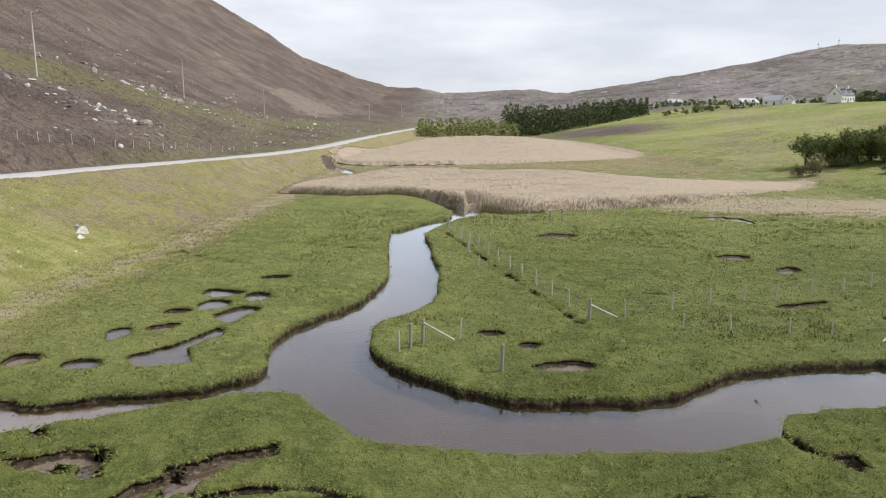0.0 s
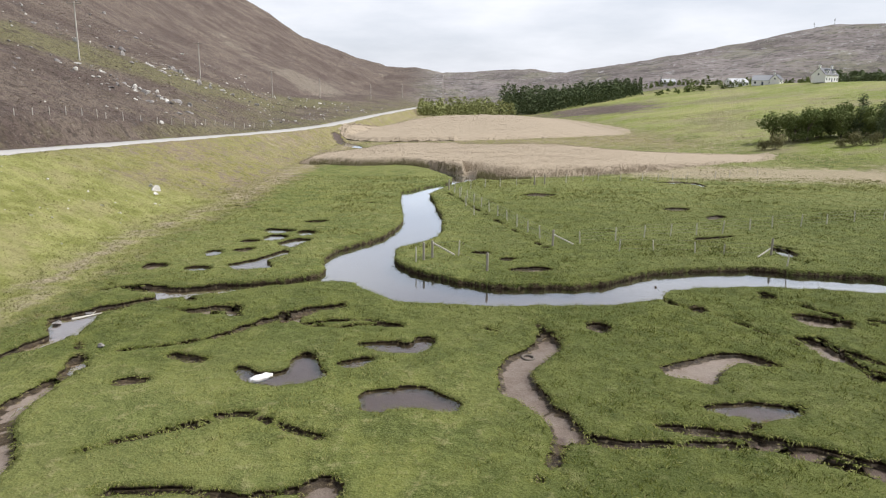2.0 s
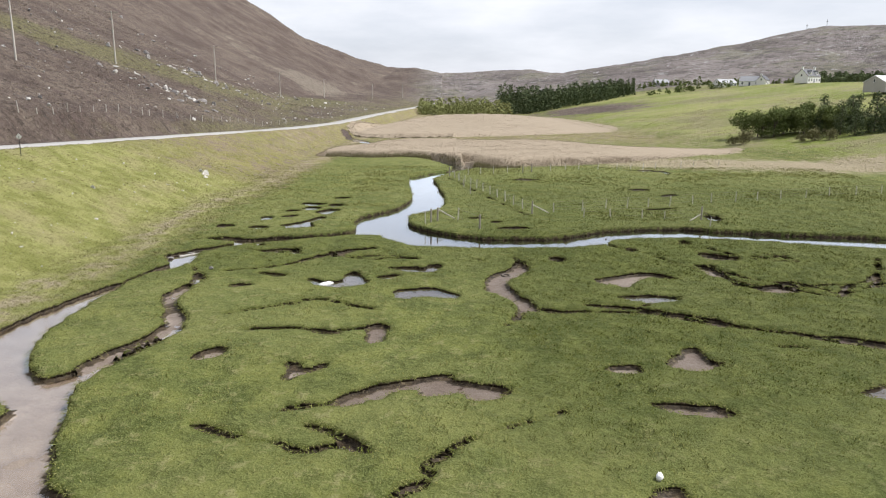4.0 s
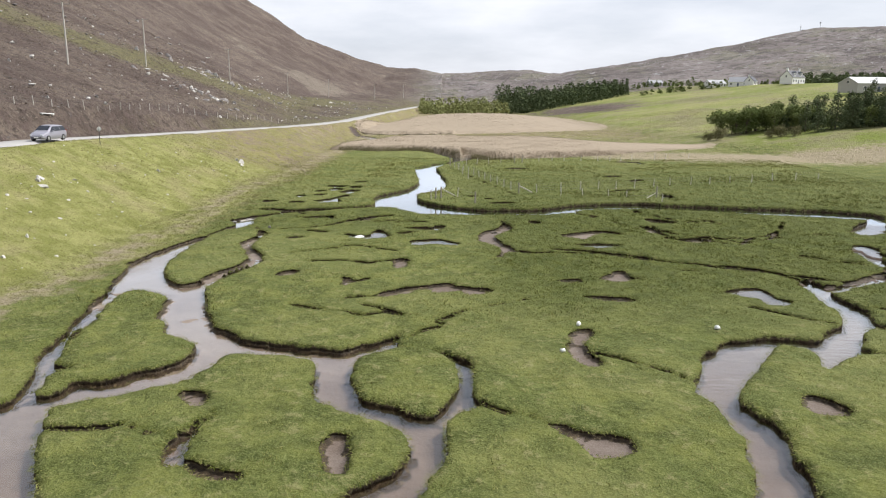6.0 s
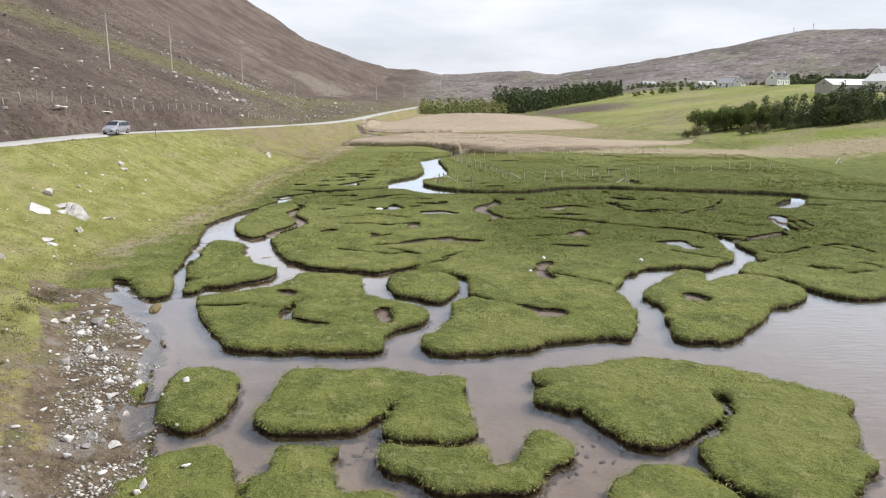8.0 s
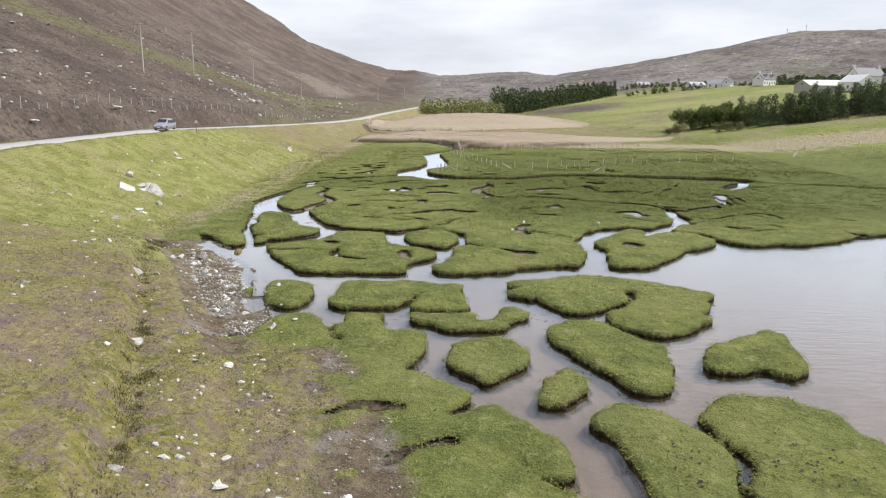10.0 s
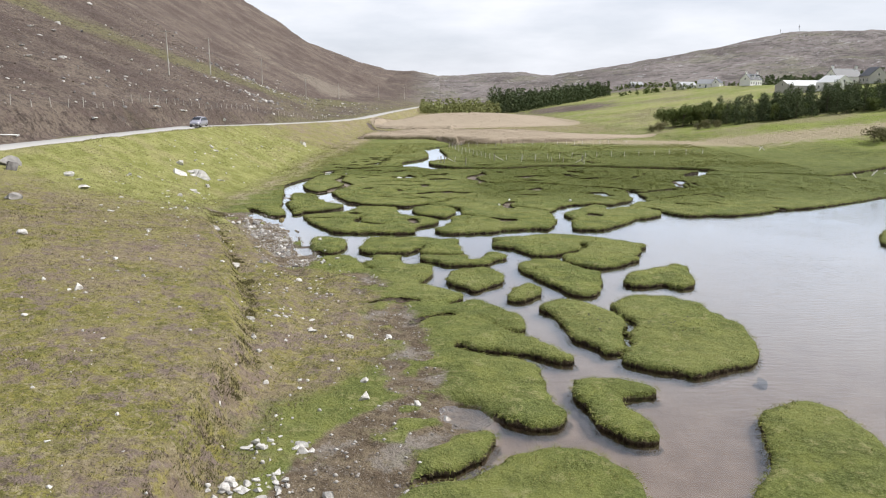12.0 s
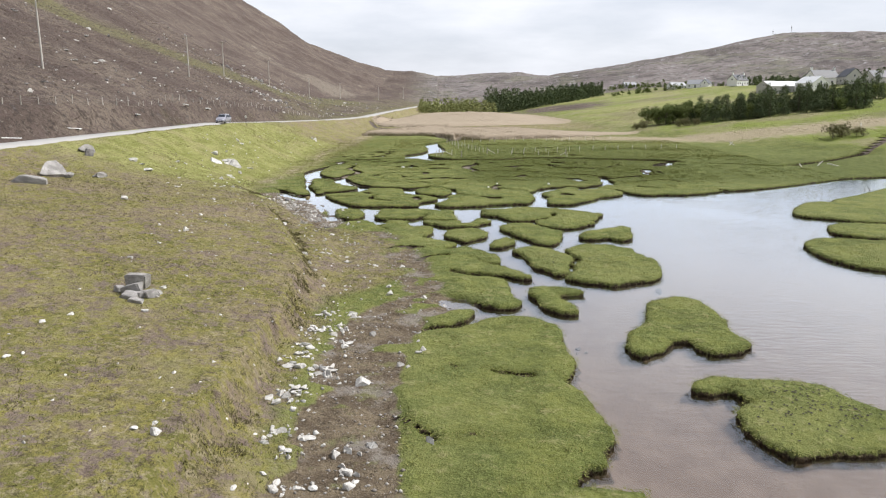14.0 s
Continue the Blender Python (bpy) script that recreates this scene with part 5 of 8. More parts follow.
# a low levee along the near side of the stream
levee = np.interp(PX, [0, 10, 20, 30, 46, 60], [26.5, 26.5, 30, 27, 21.5, 15]) - PY
levee = sstep(levee, 0, 0.5) * (1 - sstep(levee, 4, 11)) * sstep(PX, -5, 3)
turf_z = turf_z + 0.06 * UPPER + 0.24 * levee - SHORE * 0.30 * np.exp(-np.clip(S, 0, None) / 2.0) - 0.1 * SHORE
bed_z = BED + 0.04 * vnoise(PX, PY, 1.3, 35, 3) + np.where(BED < -0.1, 0.10 * np.exp(np.clip(S, None, 0) / 0.6), 0)
drop = sstep(-S, 0.0, np.where(BED > 0.08, 0.16, 0.13) + 2.6 * SHORE)
PZ = np.where(S >= 0, turf_z, turf_z + (bed_z - turf_z) * drop) + LAND

n_y, n_x = PX.shape
ids = np.arange(n_x * n_y).reshape(n_y, n_x)
quads = np.stack([ids[:-1, :-1], ids[:-1, 1:], ids[1:, 1:], ids[1:, :-1]], -1).reshape(-1, 4)
g_mesh = bpy.data.meshes.new("ground")
g_mesh.vertices.add(n_x * n_y)
g_mesh.vertices.foreach_set("co", np.stack([PX, PY, PZ], -1).astype(np.float32).ravel())
g_mesh.loops.add(quads.size)
g_mesh.loops.foreach_set("vertex_index", quads.ravel().astype(np.int32))
g_mesh.polygons.add(len(quads))
g_mesh.polygons.foreach_set("loop_start", np.arange(0, quads.size, 4, dtype=np.int32))
g_mesh.polygons.foreach_set("use_smooth", np.ones(len(quads), bool))
g_mesh.update(calc_edges=True)
REED_NEAR = smooth_outline([(-25, 102), (-18, 102), (-14.6, 100), (-10.7, 101), (-6.9, 102.6), (-3.5, 99.3), (-0.3, 94.6), (2.4, 87.6), (5, 84.6), (6.8, 82), (10.8, 83), (17.8, 85), (29.4, 90),
                            (46, 104), (60, 112), (66, 124), (48, 131), (36, 134), (26, 146), (2, 141), (-13, 139), (-16, 127), (-20, 115)])
REED_FAR = smooth_outline([(-27, 165), (-20, 156), (-10, 156), (15, 166), (37, 181), (52, 192), (57, 204), (52, 300), (40, 352), (4, 330), (-10, 290), (-18, 230), (-26, 190)])
toe_u = np.interp(PY, TOE_Y, TOE_X) - PX
STRAW = np.maximum(inside(REED_NEAR) * np.where(PX > 3, sstep(edge_distance(REED_NEAR), 0.3, 3.0), 1.0), inside(REED_FAR))
belt = np.exp(-((PY - 97 + 0.2 * (PX - 20)) / 13.0) ** 2) * sstep(PX, 14, 34) * (1 - sstep(PX, 130, 170))
STRAW = np.maximum(STRAW, 0.85 * belt)
STRAW = np.maximum(STRAW, 0.52 * np.exp(-((toe_u + 3.0) / 2.6) ** 2) * sstep(PY, -26, -8))
STRAW = np.maximum(STRAW, 0.34 * sstep(PY, 84, 120) * (1 - MOOR))
BANK = np.maximum(BANK, 0.75 * sstep(PY, 100, 170) * (1 - FIELD) * (1 - MOOR))
RANK = np.maximum(sstep(PX, -2, 5) * sstep(PY, -16, -3) * (1 - 0.3 * sstep(PY, 27, 38)) * (1 - sstep(PY, 52, 78)), 0.7 * sstep(PY, 8, 20) * (1 - sstep(PY, 26, 34)))
green_line = smooth_outline([(-150, 40), (-105, 88), (-78, 122), (-66, 165), (-60, 230), (-52, 330)], False)
GREEN = np.zeros(PX.shape)
for (ax, ay), (bx, by) in zip(green_line, green_line[1:]):
    k = np.clip(((PX - ax) * (bx - ax) + (PY - ay) * (by - ay)) / ((bx - ax) ** 2 + (by - ay) ** 2), 0, 1)
    GREEN = np.maximum(GREEN, np.exp(-(((PX - ax - k * (bx - ax)) ** 2 + (PY - ay - k * (by - ay)) ** 2) / 15.0 ** 2)))
verge = np.interp(PY, ROAD_Y, ROAD_X) - PX
GREEN = np.maximum(GREEN, 1.4 * np.exp(-((PX + 62) / 13) ** 2 - ((PY - 305) / 42) ** 2))
GREEN = np.maximum(GREEN, 0.30 * np.exp(-((verge - 4.5) / 2.5) ** 2) + 0.62 * sstep(PY, 60, 150) * np.exp(-((verge - 12) / 34) ** 2) * (verge > 0))
LUSH = sstep(PY, -52, -8) * BANK * (1 - 0.65 * sstep(PY, 36, 75))
DEEP = TONE
# grows with distance: where the haze-paled hill colours take over
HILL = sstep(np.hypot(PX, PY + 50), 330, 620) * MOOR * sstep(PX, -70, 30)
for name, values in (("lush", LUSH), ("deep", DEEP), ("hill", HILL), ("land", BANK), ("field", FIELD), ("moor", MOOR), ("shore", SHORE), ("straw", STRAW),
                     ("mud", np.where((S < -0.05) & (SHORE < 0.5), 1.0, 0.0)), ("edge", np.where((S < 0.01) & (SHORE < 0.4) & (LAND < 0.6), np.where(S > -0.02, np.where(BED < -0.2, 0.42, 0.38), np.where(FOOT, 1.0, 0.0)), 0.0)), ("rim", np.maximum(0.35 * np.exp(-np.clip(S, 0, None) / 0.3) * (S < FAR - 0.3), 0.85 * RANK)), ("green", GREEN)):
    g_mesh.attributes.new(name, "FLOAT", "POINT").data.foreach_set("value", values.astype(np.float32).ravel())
g_mesh.materials.append(GROUND)
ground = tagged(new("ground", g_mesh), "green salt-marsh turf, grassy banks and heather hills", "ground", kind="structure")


def height_at(x, y):
    """Height of the sheet at a place, by its nearest grid point."""
    i = min(max(int(np.searchsorted(XS, x)), 1), n_x - 1)
    j = min(max(int(np.searchsorted(YS, y)), 1), n_y - 1)
    i -= x - XS[i - 1] < XS[i] - x
    j -= y - YS[j - 1] < YS[j] - y
    return float(PZ[j, i])


def low_at(x, y, r):
    """The lowest ground under a thing of that radius."""
    return min(height_at(x + a * r, y + b * r) for a, b in ((0, 0), (1, 0), (-1, 0), (0, 1), (0, -1)))


def sheet(name, x0, x1, y0, y1, z, material):
    m = bpy.data.meshes.new(name)
    m.from_pydata([(x0, y0, z), (x1, y0, z), (x1, y1, z), (x0, y1, z)], [], [(0, 1, 2, 3)])
    m.materials.append(material)
    return new(name, m)


water = tagged(sheet("water", -40, 170, -200, 175, 0.07, WATER), "still brown brackish water of lagoon and creeks", "water", kind="structure")

# pools in the marsh, a little above the creeks
def pool_sheet(name, level, material):
    wet = POOL & (S < 0.25) & (np.abs(PX) < 60)
    q = wet[:-1, :-1] & wet[1:, :-1] & wet[:-1, 1:] & wet[1:, 1:]
    used = quads.reshape(n_y - 1, n_x - 1, 4)[q]
    keys, where = np.unique(used, return_inverse=True)
    m = bpy.data.meshes.new(name)
    m.from_pydata(np.stack([GX.ravel()[keys], GY.ravel()[keys], np.full(len(keys), level)], -1).tolist(), [], where.reshape(-1, 4).tolist())
    m.materials.append(material)
    return new(name, m)


pools = tagged(pool_sheet("water", 0.25, POOL_WATER), "still clear water standing in marsh pools", "water", kind="structure")

# the road, a ribbon laid on the hillside shelf
def ribbon(name, ys, half, lift, material):
    xs, zs = np.interp(ys, ROAD_Y, ROAD_X), np.interp(ys, ROAD_Y, ROAD_Z)
    v, f = [], []
    for i, (x, y, z) in enumerate(zip(xs, ys, zs)):
        wob = 0.12 * math.sin(y * 0.7) + 0.08 * math.sin(y * 1.9)
        for s in (-half - 0.5, -half + 0.1 + wob * 0.3, 0.0, half - 0.1 + wob * 0.3, half + 0.5):
            v.append((x + s, y, z + lift - (0.4 if abs(s) > half else 0.0) + (0.03 if s == 0 else 0)))
        if i:
            f += [(5 * i - 5 + k, 5 * i - 4 + k, 5 * i + 1 + k, 5 * i + k) for k in range(4)]
    m = bpy.data.meshes.new(name)
    m.from_pydata(v, [], f)
    m.polygons.foreach_set("use_smooth", [True] * len(f))
    m.materials.append(material)
    return new(name, m)


road = tagged(ribbon("road", np.arange(-140, 520, 1.5), 1.9, 0.34 + 0.10, TARMAC), "narrow pale grey single-track tarmac road", "road", kind="structure")

# ---- helpers for building ----
def part(name, bm, material, parent=None, label="", smooth=False):
    """Links a bmesh as one mesh object, under a thing or a part if one is given."""
    m = bpy.data.meshes.new(name)
    bm.normal_update()
    bm.to_mesh(m)
    bm.free()
    m.materials.append(material)
    if smooth:
        m.polygons.foreach_set("use_smooth", [True] * len(m.polygons))
    ob = new(name, m)
    if parent is not None:
        ob.parent = parent
    if label:
        tagged(ob, label)
    return ob


def thing(name, place, turn=0.0, label="", category="", group="", kind=""):
    """An Empty at the base of a thing, that carries its parts."""
    ob = new(name)
    ob.empty_display_size = 0.2
    ob.matrix_world = pose(*place, 0, 0, turn)
    return tagged(ob, label, category, group, kind)


def box(bm, c, s, turn=None, bevel=0.0):
    m = Matrix.Translation(c) @ (turn.to_4x4() if turn else Matrix.Identity(4)) @ Matrix.Diagonal((*s, 1))
    made = bmesh.ops.create_cube(bm, size=1.0, matrix=m)
    if bevel:
        edges = list({e for v in made["verts"] for e in v.link_edges})
        bmesh.ops.bevel(bm, geom=edges, offset=bevel, segments=1, affect="EDGES")
    return bm


def rod(bm, a, b, r0, r1=None, n=8):
    """A tapered round bar from a to b."""
    a, b = Vector(a), Vector(b)
    m = Matrix.Translation((a + b) / 2) @ (b - a).to_track_quat("Z", "Y").to_matrix().to_4x4()
    bmesh.ops.create_cone(bm, cap_ends=True, segments=n, radius1=r0, radius2=r0 if r1 is None else r1, depth=(b - a).length, matrix=m)
    return bm


def raw(name, verts, faces, material, label, category, group=""):
    """One object of kind stuff from arrays of triangles."""
    m = bpy.data.meshes.new(name)
    m.vertices.add(len(verts))
    m.vertices.foreach_set("co", verts.astype(np.float32).ravel())
    m.loops.add(faces.size)
    m.loops.foreach_set("vertex_index", faces.astype(np.int32).ravel())
    m.polygons.add(len(faces))
    m.polygons.foreach_set("loop_start", np.arange(0, faces.size, 3, dtype=np.int32))
    m.update(calc_edges=True)
    m.materials.append(material)
    return tagged(new(name, m), label, category, group, "stuff")


def cell_of(x, y):
    i = np.clip(np.searchsorted(XS, x), 1, n_x - 1)
    j = np.clip(np.searchsorted(YS, y), 1, n_y - 1)
    i = i - (x - XS[i - 1] < XS[i] - x)
    j = j - (y - YS[j - 1] < YS[j] - y)
    return j, i


def blades(rng, x, y, z, length, width, lean, heading=None, droop=0.0):
    """Single-triangle blades: base at x, y, z; lean: sideways share of the length."""
    n = len(x)
    h = rng.uniform(0, 2 * np.pi, n) if heading is None else heading
    side = h + np.pi / 2 + rng.normal(0, 0.5, n)
    dx, dy = np.cos(side) * width / 2, np.sin(side) * width / 2
    out = np.empty((n, 3, 3))
    out[:, 0] = np.stack([x - dx, y - dy, z], -1)
    out[:, 1] = np.stack([x + dx, y + dy, z], -1)
    up = np.sqrt(np.clip(1 - lean ** 2, 0, 1)) - droop
    out[:, 2] = np.stack([x + np.cos(h) * lean * length, y + np.sin(h) * lean * length, z + up * length], -1)
    return out.reshape(-1, 3)


def join_blades(name, parts, material, label, category):
    v = np.concatenate(parts)
    return raw(name, v, np.arange(len(v)).reshape(-1, 3), material, label, category)


rng = np.random.RandomState(4)

# ---- grass of the marsh: tussocks over the turf, fringes that hang over the banks ----
def tufts(count, x0, x1, y0, y1, keep, blades_each, size, width, lean, spread):
    x, y = rng.uniform(x0, x1, count), rng.uniform(y0, y1, count)
    j, i = cell_of(x, y)
    ok = keep(j, i, x, y)
    x, y, j, i = x[ok], y[ok], j[ok], i[ok]
    k = np.repeat(np.arange(len(x)), blades_each)
    n = len(k)
    bx, by = x[k] + rng.normal(0, spread, n), y[k] + rng.normal(0, spread, n)
    j, i = cell_of(bx, by)
    ok = keep(j, i, bx, by)
    bx, by, k, j, i = bx[ok], by[ok], k[ok], j[ok], i[ok]
    tall = (0.55 + 0.9 * rng.rand(len(x)))[k]
    n = len(k)
    return blades(rng, bx, by, PZ[j, i] - 0.02, size * tall * rng.uniform(0.6, 1.3, n), width * rng.uniform(0.6, 1.4, n), np.clip(lean + rng.normal(0, 0.15, n), 0.1, 0.95))


on_turf = lambda j, i, x, y: (S[j, i] > 0.06) & (LAND[j, i] < 0.35) & (SHORE[j, i] < 0.45)
on_bank = lambda j, i, x, y: (S[j, i] > 0.3) & (BANK[j, i] > 0.3) & (MOOR[j, i] < 0.4) & (SHORE[j, i] < 0.75)
patchy = lambda j, i, x, y: on_turf(j, i, x, y) & (vnoise(x, y, 1.6, 49, 3) > rng.uniform(-0.7, 0.5, len(x)))
turf_parts = [tufts(130000, -30, 36, -93, 30, patchy, 3, 0.085, 0.030, 0.66, 0.06), tufts(30000, -30, 36, -93, 30, patchy, 7, 0.16, 0.036, 0.75, 0.09)]
turf_parts.append(tufts(30000, -30, 60, 28, 86, on_turf, 4, 0.13, 0.05, 0.6, 0.08))
# thicker tussocks in drifts
drift = lambda j, i, x, y: on_turf(j, i, x, y) & (vnoise(x, y, 5.0, 51, 2) > 0.12)
turf_parts.append(tufts(14000, -26, 34, -10, 60, drift, 7, 0.20, 0.035, 0.7, 0.09))
turf_parts.append(tufts(12000, -12, 60, 26, 84, drift, 8, 0.27, 0.06, 0.75, 0.13))
# fringes
fx_, fy_ = rng.uniform(-30, 45, 2600000), rng.uniform(-93, 75, 2600000)
j, i = cell_of(fx_, fy_)
ok = (S[j, i] > -0.001) & (S[j, i] < 0.16) & (SHORE[j, i] < 0.3) & (LAND[j, i] < 0.5)
fx_, fy_, j, i = fx_[ok], fy_[ok], j[ok], i[ok]
out_h = np.arctan2(-gy_[j, i], -gx_[j, i]) + rng.normal(0, 0.5, len(fx_))
turf_parts.append(blades(rng, fx_, fy_, PZ[j, i] + 0.02, rng.uniform(0.08, 0.20, len(fx_)) * np.where(BED[j, i] > 0.09, 0.8, 1.0), rng.uniform(0.025, 0.05, len(fx_)), rng.uniform(0.6, 1.0, len(fx_)), out_h, rng.uniform(0.3, 1.1, len(fx_))))
# shaggy tussocks where the grass is rank, and along the shoulders of the banks
rank = lambda j, i, x, y: (S[j, i] > 0.06) & (LAND[j, i] < 0.35) & (SHORE[j, i] < 0.45) & (np.maximum(RANK[j, i], 0.7 * np.exp(-S[j, i] / 0.25)) > rng.uniform(0.2, 1.0, len(x)))
clumped = lambda j, i, x, y: rank(j, i, x, y) & (vnoise(x, y, 1.3, 47, 3) > rng.uniform(-0.4, 0.3, len(x)))
rank_parts = [tufts(90000, -28, 40, -93, 30, rank, 5, 0.13, 0.036, 0.82, 0.08), tufts(40000, 0, 60, -4, 70, clumped, 8, 0.17, 0.045, 0.86, 0.14)]
all_turf = np.concatenate(turf_parts).reshape(-1, 3, 3)
j, i = cell_of(all_turf[:, 0, 0], all_turf[:, 0, 1])
is_rank = np.maximum(0.8 * RANK[j, i], 0.8 * np.exp(-np.clip(S[j, i], 0, None) / 0.2)) > rng.uniform(0.1, 1.1, len(all_turf))
rank_parts.append(all_turf[is_rank].reshape(-1, 3))
join_blades("marsh_grass", [all_turf[~is_rank].reshape(-1, 3)], TURF_BLADE, "short green salt-marsh grass in soft tussocks", "grass")
join_blades("rank_grass", rank_parts, RANK_BLADE, "longer dark green grass in shaggy tussocks", "grass")

past_parts = [tufts(90000, -46, -4, -96, 70, on_bank, 3, 0.10, 0.035, 0.65, 0.06)]
past_parts.append(tufts(16000, -46, -4, -96, 70, lambda j, i, x, y: on_bank(j, i, x, y) & (vnoise(x, y, 7, 53, 2) > 0.1), 6, 0.17, 0.04, 0.7, 0.10))
join_blades("pasture_grass", past_parts, PASTURE_BLADE, "cropped yellow-green pasture grass with straw tips", "grass")

on_field = lambda j, i, x, y: (S[j, i] > 1.0) & (MOOR[j, i] < 0.5) & ((FIELD[j, i] > 0.2) | (STRAW[j, i] > 0.3) | (y > 100)) & (vnoise(x, y, 12, 71, 3) > -0.1)
join_blades("rough_grass", [tufts(30000, -28, 150, 62, 240, on_field, 4, 0.17, 0.20, 0.88, 0.5)], FIELD_BLADE, "rough meadow grass and rushes in straw and green", "grass")

heath = lambda j, i, x, y: on_bank(j, i, x, y) & (vnoise(x, y, 3.0, 57, 3) > 0.12) & (y < -8)
moorland = lambda j, i, x, y: (MOOR[j, i] > 0.6) & (vnoise(x, y, 9.0, 59, 3) > -0.25)
heath_parts = [tufts(9000, -46, -6, -96, -5, heath, 16, 0.11, 0.055, 0.8, 0.26), tufts(30000, -150, -47, -60, 260, moorland, 4, 0.22, 0.18, 0.88, 0.45)]
join_blades("heather", heath_parts, HEATHER, "low brown heather in dry clumps", "heather")


# dark heath and rushes that hang along the broken scarp of the shelf
SCARP_HEATH = blade_material("scarp_heath", [(0.055, 0.052, 0.020), (0.095, 0.090, 0.034), (0.140, 0.128, 0.055), (0.190, 0.165, 0.090)])
sy = rng.uniform(-92, -20, 260)
sx = np.interp(sy, SCARP_Y, SCARP_X) + rng.normal(0.2, 0.28, len(sy))
k = np.repeat(np.arange(len(sy)), 75)
spread_ = (0.08 + 0.20 * rng.rand(len(sy)))[k]
hx, hy = sx[k] + rng.normal(0, 1, len(k)) * spread_, sy[k] + rng.normal(0, 1, len(k)) * spread_ * 1.3
j, i = cell_of(hx, hy)
join_blades("scarp_heath", [blades(rng, hx, hy, land_height(hx, hy)[0] + 0.40, (0.09 + 0.09 * rng.rand(len(sy)))[k] * rng.uniform(0.6, 1.2, len(k)), rng.uniform(0.022, 0.05, len(k)), rng.uniform(0.3, 0.9, len(k)))], SCARP_HEATH, "dark heath and rushes along the broken scarp", "heather")


# ---- reed beds ----
def in_outline(p, x, y):
    hit = np.zeros(len(x), bool)
    for (ax, ay), (bx, by) in zip(p, np.roll(p, -1, 0)):
        m = (ay <= y) != (by <= y)
        if by != ay:
            hit ^= m & (x < ax + (y - ay) / (by - ay) * (bx - ax))
    return hit


def edge_near(p, x, y):
    """Distance to an outline."""
    d = np.full(x.shape, 1e9)
    for (ax, ay), (bx, by) in zip(p, np.roll(p, -1, 0)):
        ex, ey = bx - ax, by - ay
        k = np.clip(((x - ax) * ex + (y - ay) * ey) / max(ex * ex + ey * ey, 1e-9), 0, 1)
        d = np.minimum(d, np.hypot(x - ax - k * ex, y - ay - k * ey))
    return d


fade = lambda x: 1 - 0.9 * sstep(x, 12, 54)     # the bed thins out towards the meadow


def reed_bed(outline, count, tall, width):
    lo, hi = outline.min(0), outline.max(0)
    x, y = rng.uniform(lo[0], hi[0], count), rng.uniform(lo[1], hi[1], count)
    ok = in_outline(outline, x + 0.8 * vnoise(x, y, 3, 61, 2), y + 0.8 * vnoise(x, y, 3, 63, 2))
    rim = edge_near(outline, x, y)
    ok &= rng.rand(count) > 0.75 * sstep(x, 18, 60)
    ok &= (rng.rand(count) < 0.12 + 0.88 * sstep(rim, 0, 5.0)) | (x < 3)
    x, y = x[ok], y[ok]
    j, i = cell_of(x, y)
    n = len(x)
    tall = tall * (0.35 + 0.65 * sstep(edge_near(outline, x, y), -0.2, np.where(x > 3, 6.0, 1.6)))
    return blades(rng, x, y, PZ[j, i], tall * fade(x) * (0.85 + 0.22 * vnoise(x, y, 5, 65, 2)) * rng.uniform(0.8, 1.1, n), width * rng.uniform(0.6, 1.4, n), rng.uniform(0.1, 0.7, n))


def reed_canopy(outline, pitch, tall):
    """The closed, uneven top of a reed bed, a little below its tips."""
    lo, hi = outline.min(0), outline.max(0)
    gx, gy = np.meshgrid(np.arange(lo[0], hi[0] + pitch, pitch), np.arange(lo[1], hi[1] + pitch, pitch))
    cx, cy = (gx[:-1, :-1] + pitch / 2).ravel(), (gy[:-1, :-1] + pitch / 2).ravel()
    ok = in_outline(outline, cx, cy) & ((edge_near(outline, cx, cy) > 1.8 + 1.2 * vnoise(cx, cy, 4.0, 67, 2)) | (cx < 3) | (cy > 140))
    jj, ii = cell_of(gx, gy)
    gz = PZ[jj, ii] + tall * fade(gx) * sstep(edge_near(outline, gx, gy) - np.where((gx > 3) & (gy < 140), 1.6 + 1.2 * vnoise(gx, gy, 4.0, 67, 2), 0.0), np.where(gx > 3, 0.0, -0.4), np.where(gx > 3, 5.5, 2.2)) * (0.85 + 0.2 * vnoise(gx, gy, 5, 65, 2)) + 0.02 * rng.normal(0, 1, gx.shape)
    p = np.stack([gx + rng.normal(0, pitch * 0.2, gx.shape), gy + rng.normal(0, pitch * 0.2, gx.shape), gz], -1)
    a, b, c, d = p[:-1, :-1].reshape(-1, 3)[ok], p[:-1, 1:].reshape(-1, 3)[ok], p[1:, 1:].reshape(-1, 3)[ok], p[1:, :-1].reshape(-1, 3)[ok]
    return np.stack([a, b, c, a, c, d], 1).reshape(-1, 3)


join_blades("reed_bed", [reed_bed(REED_NEAR, 260000, 1.65, 0.06), reed_bed(REED_FAR, 150000, 1.6, 0.14), reed_canopy(REED_NEAR, 0.5, 1.3), reed_canopy(REED_FAR, 1.0, 1.3)], REED, "dense bed of dry straw-coloured reeds", "reeds")

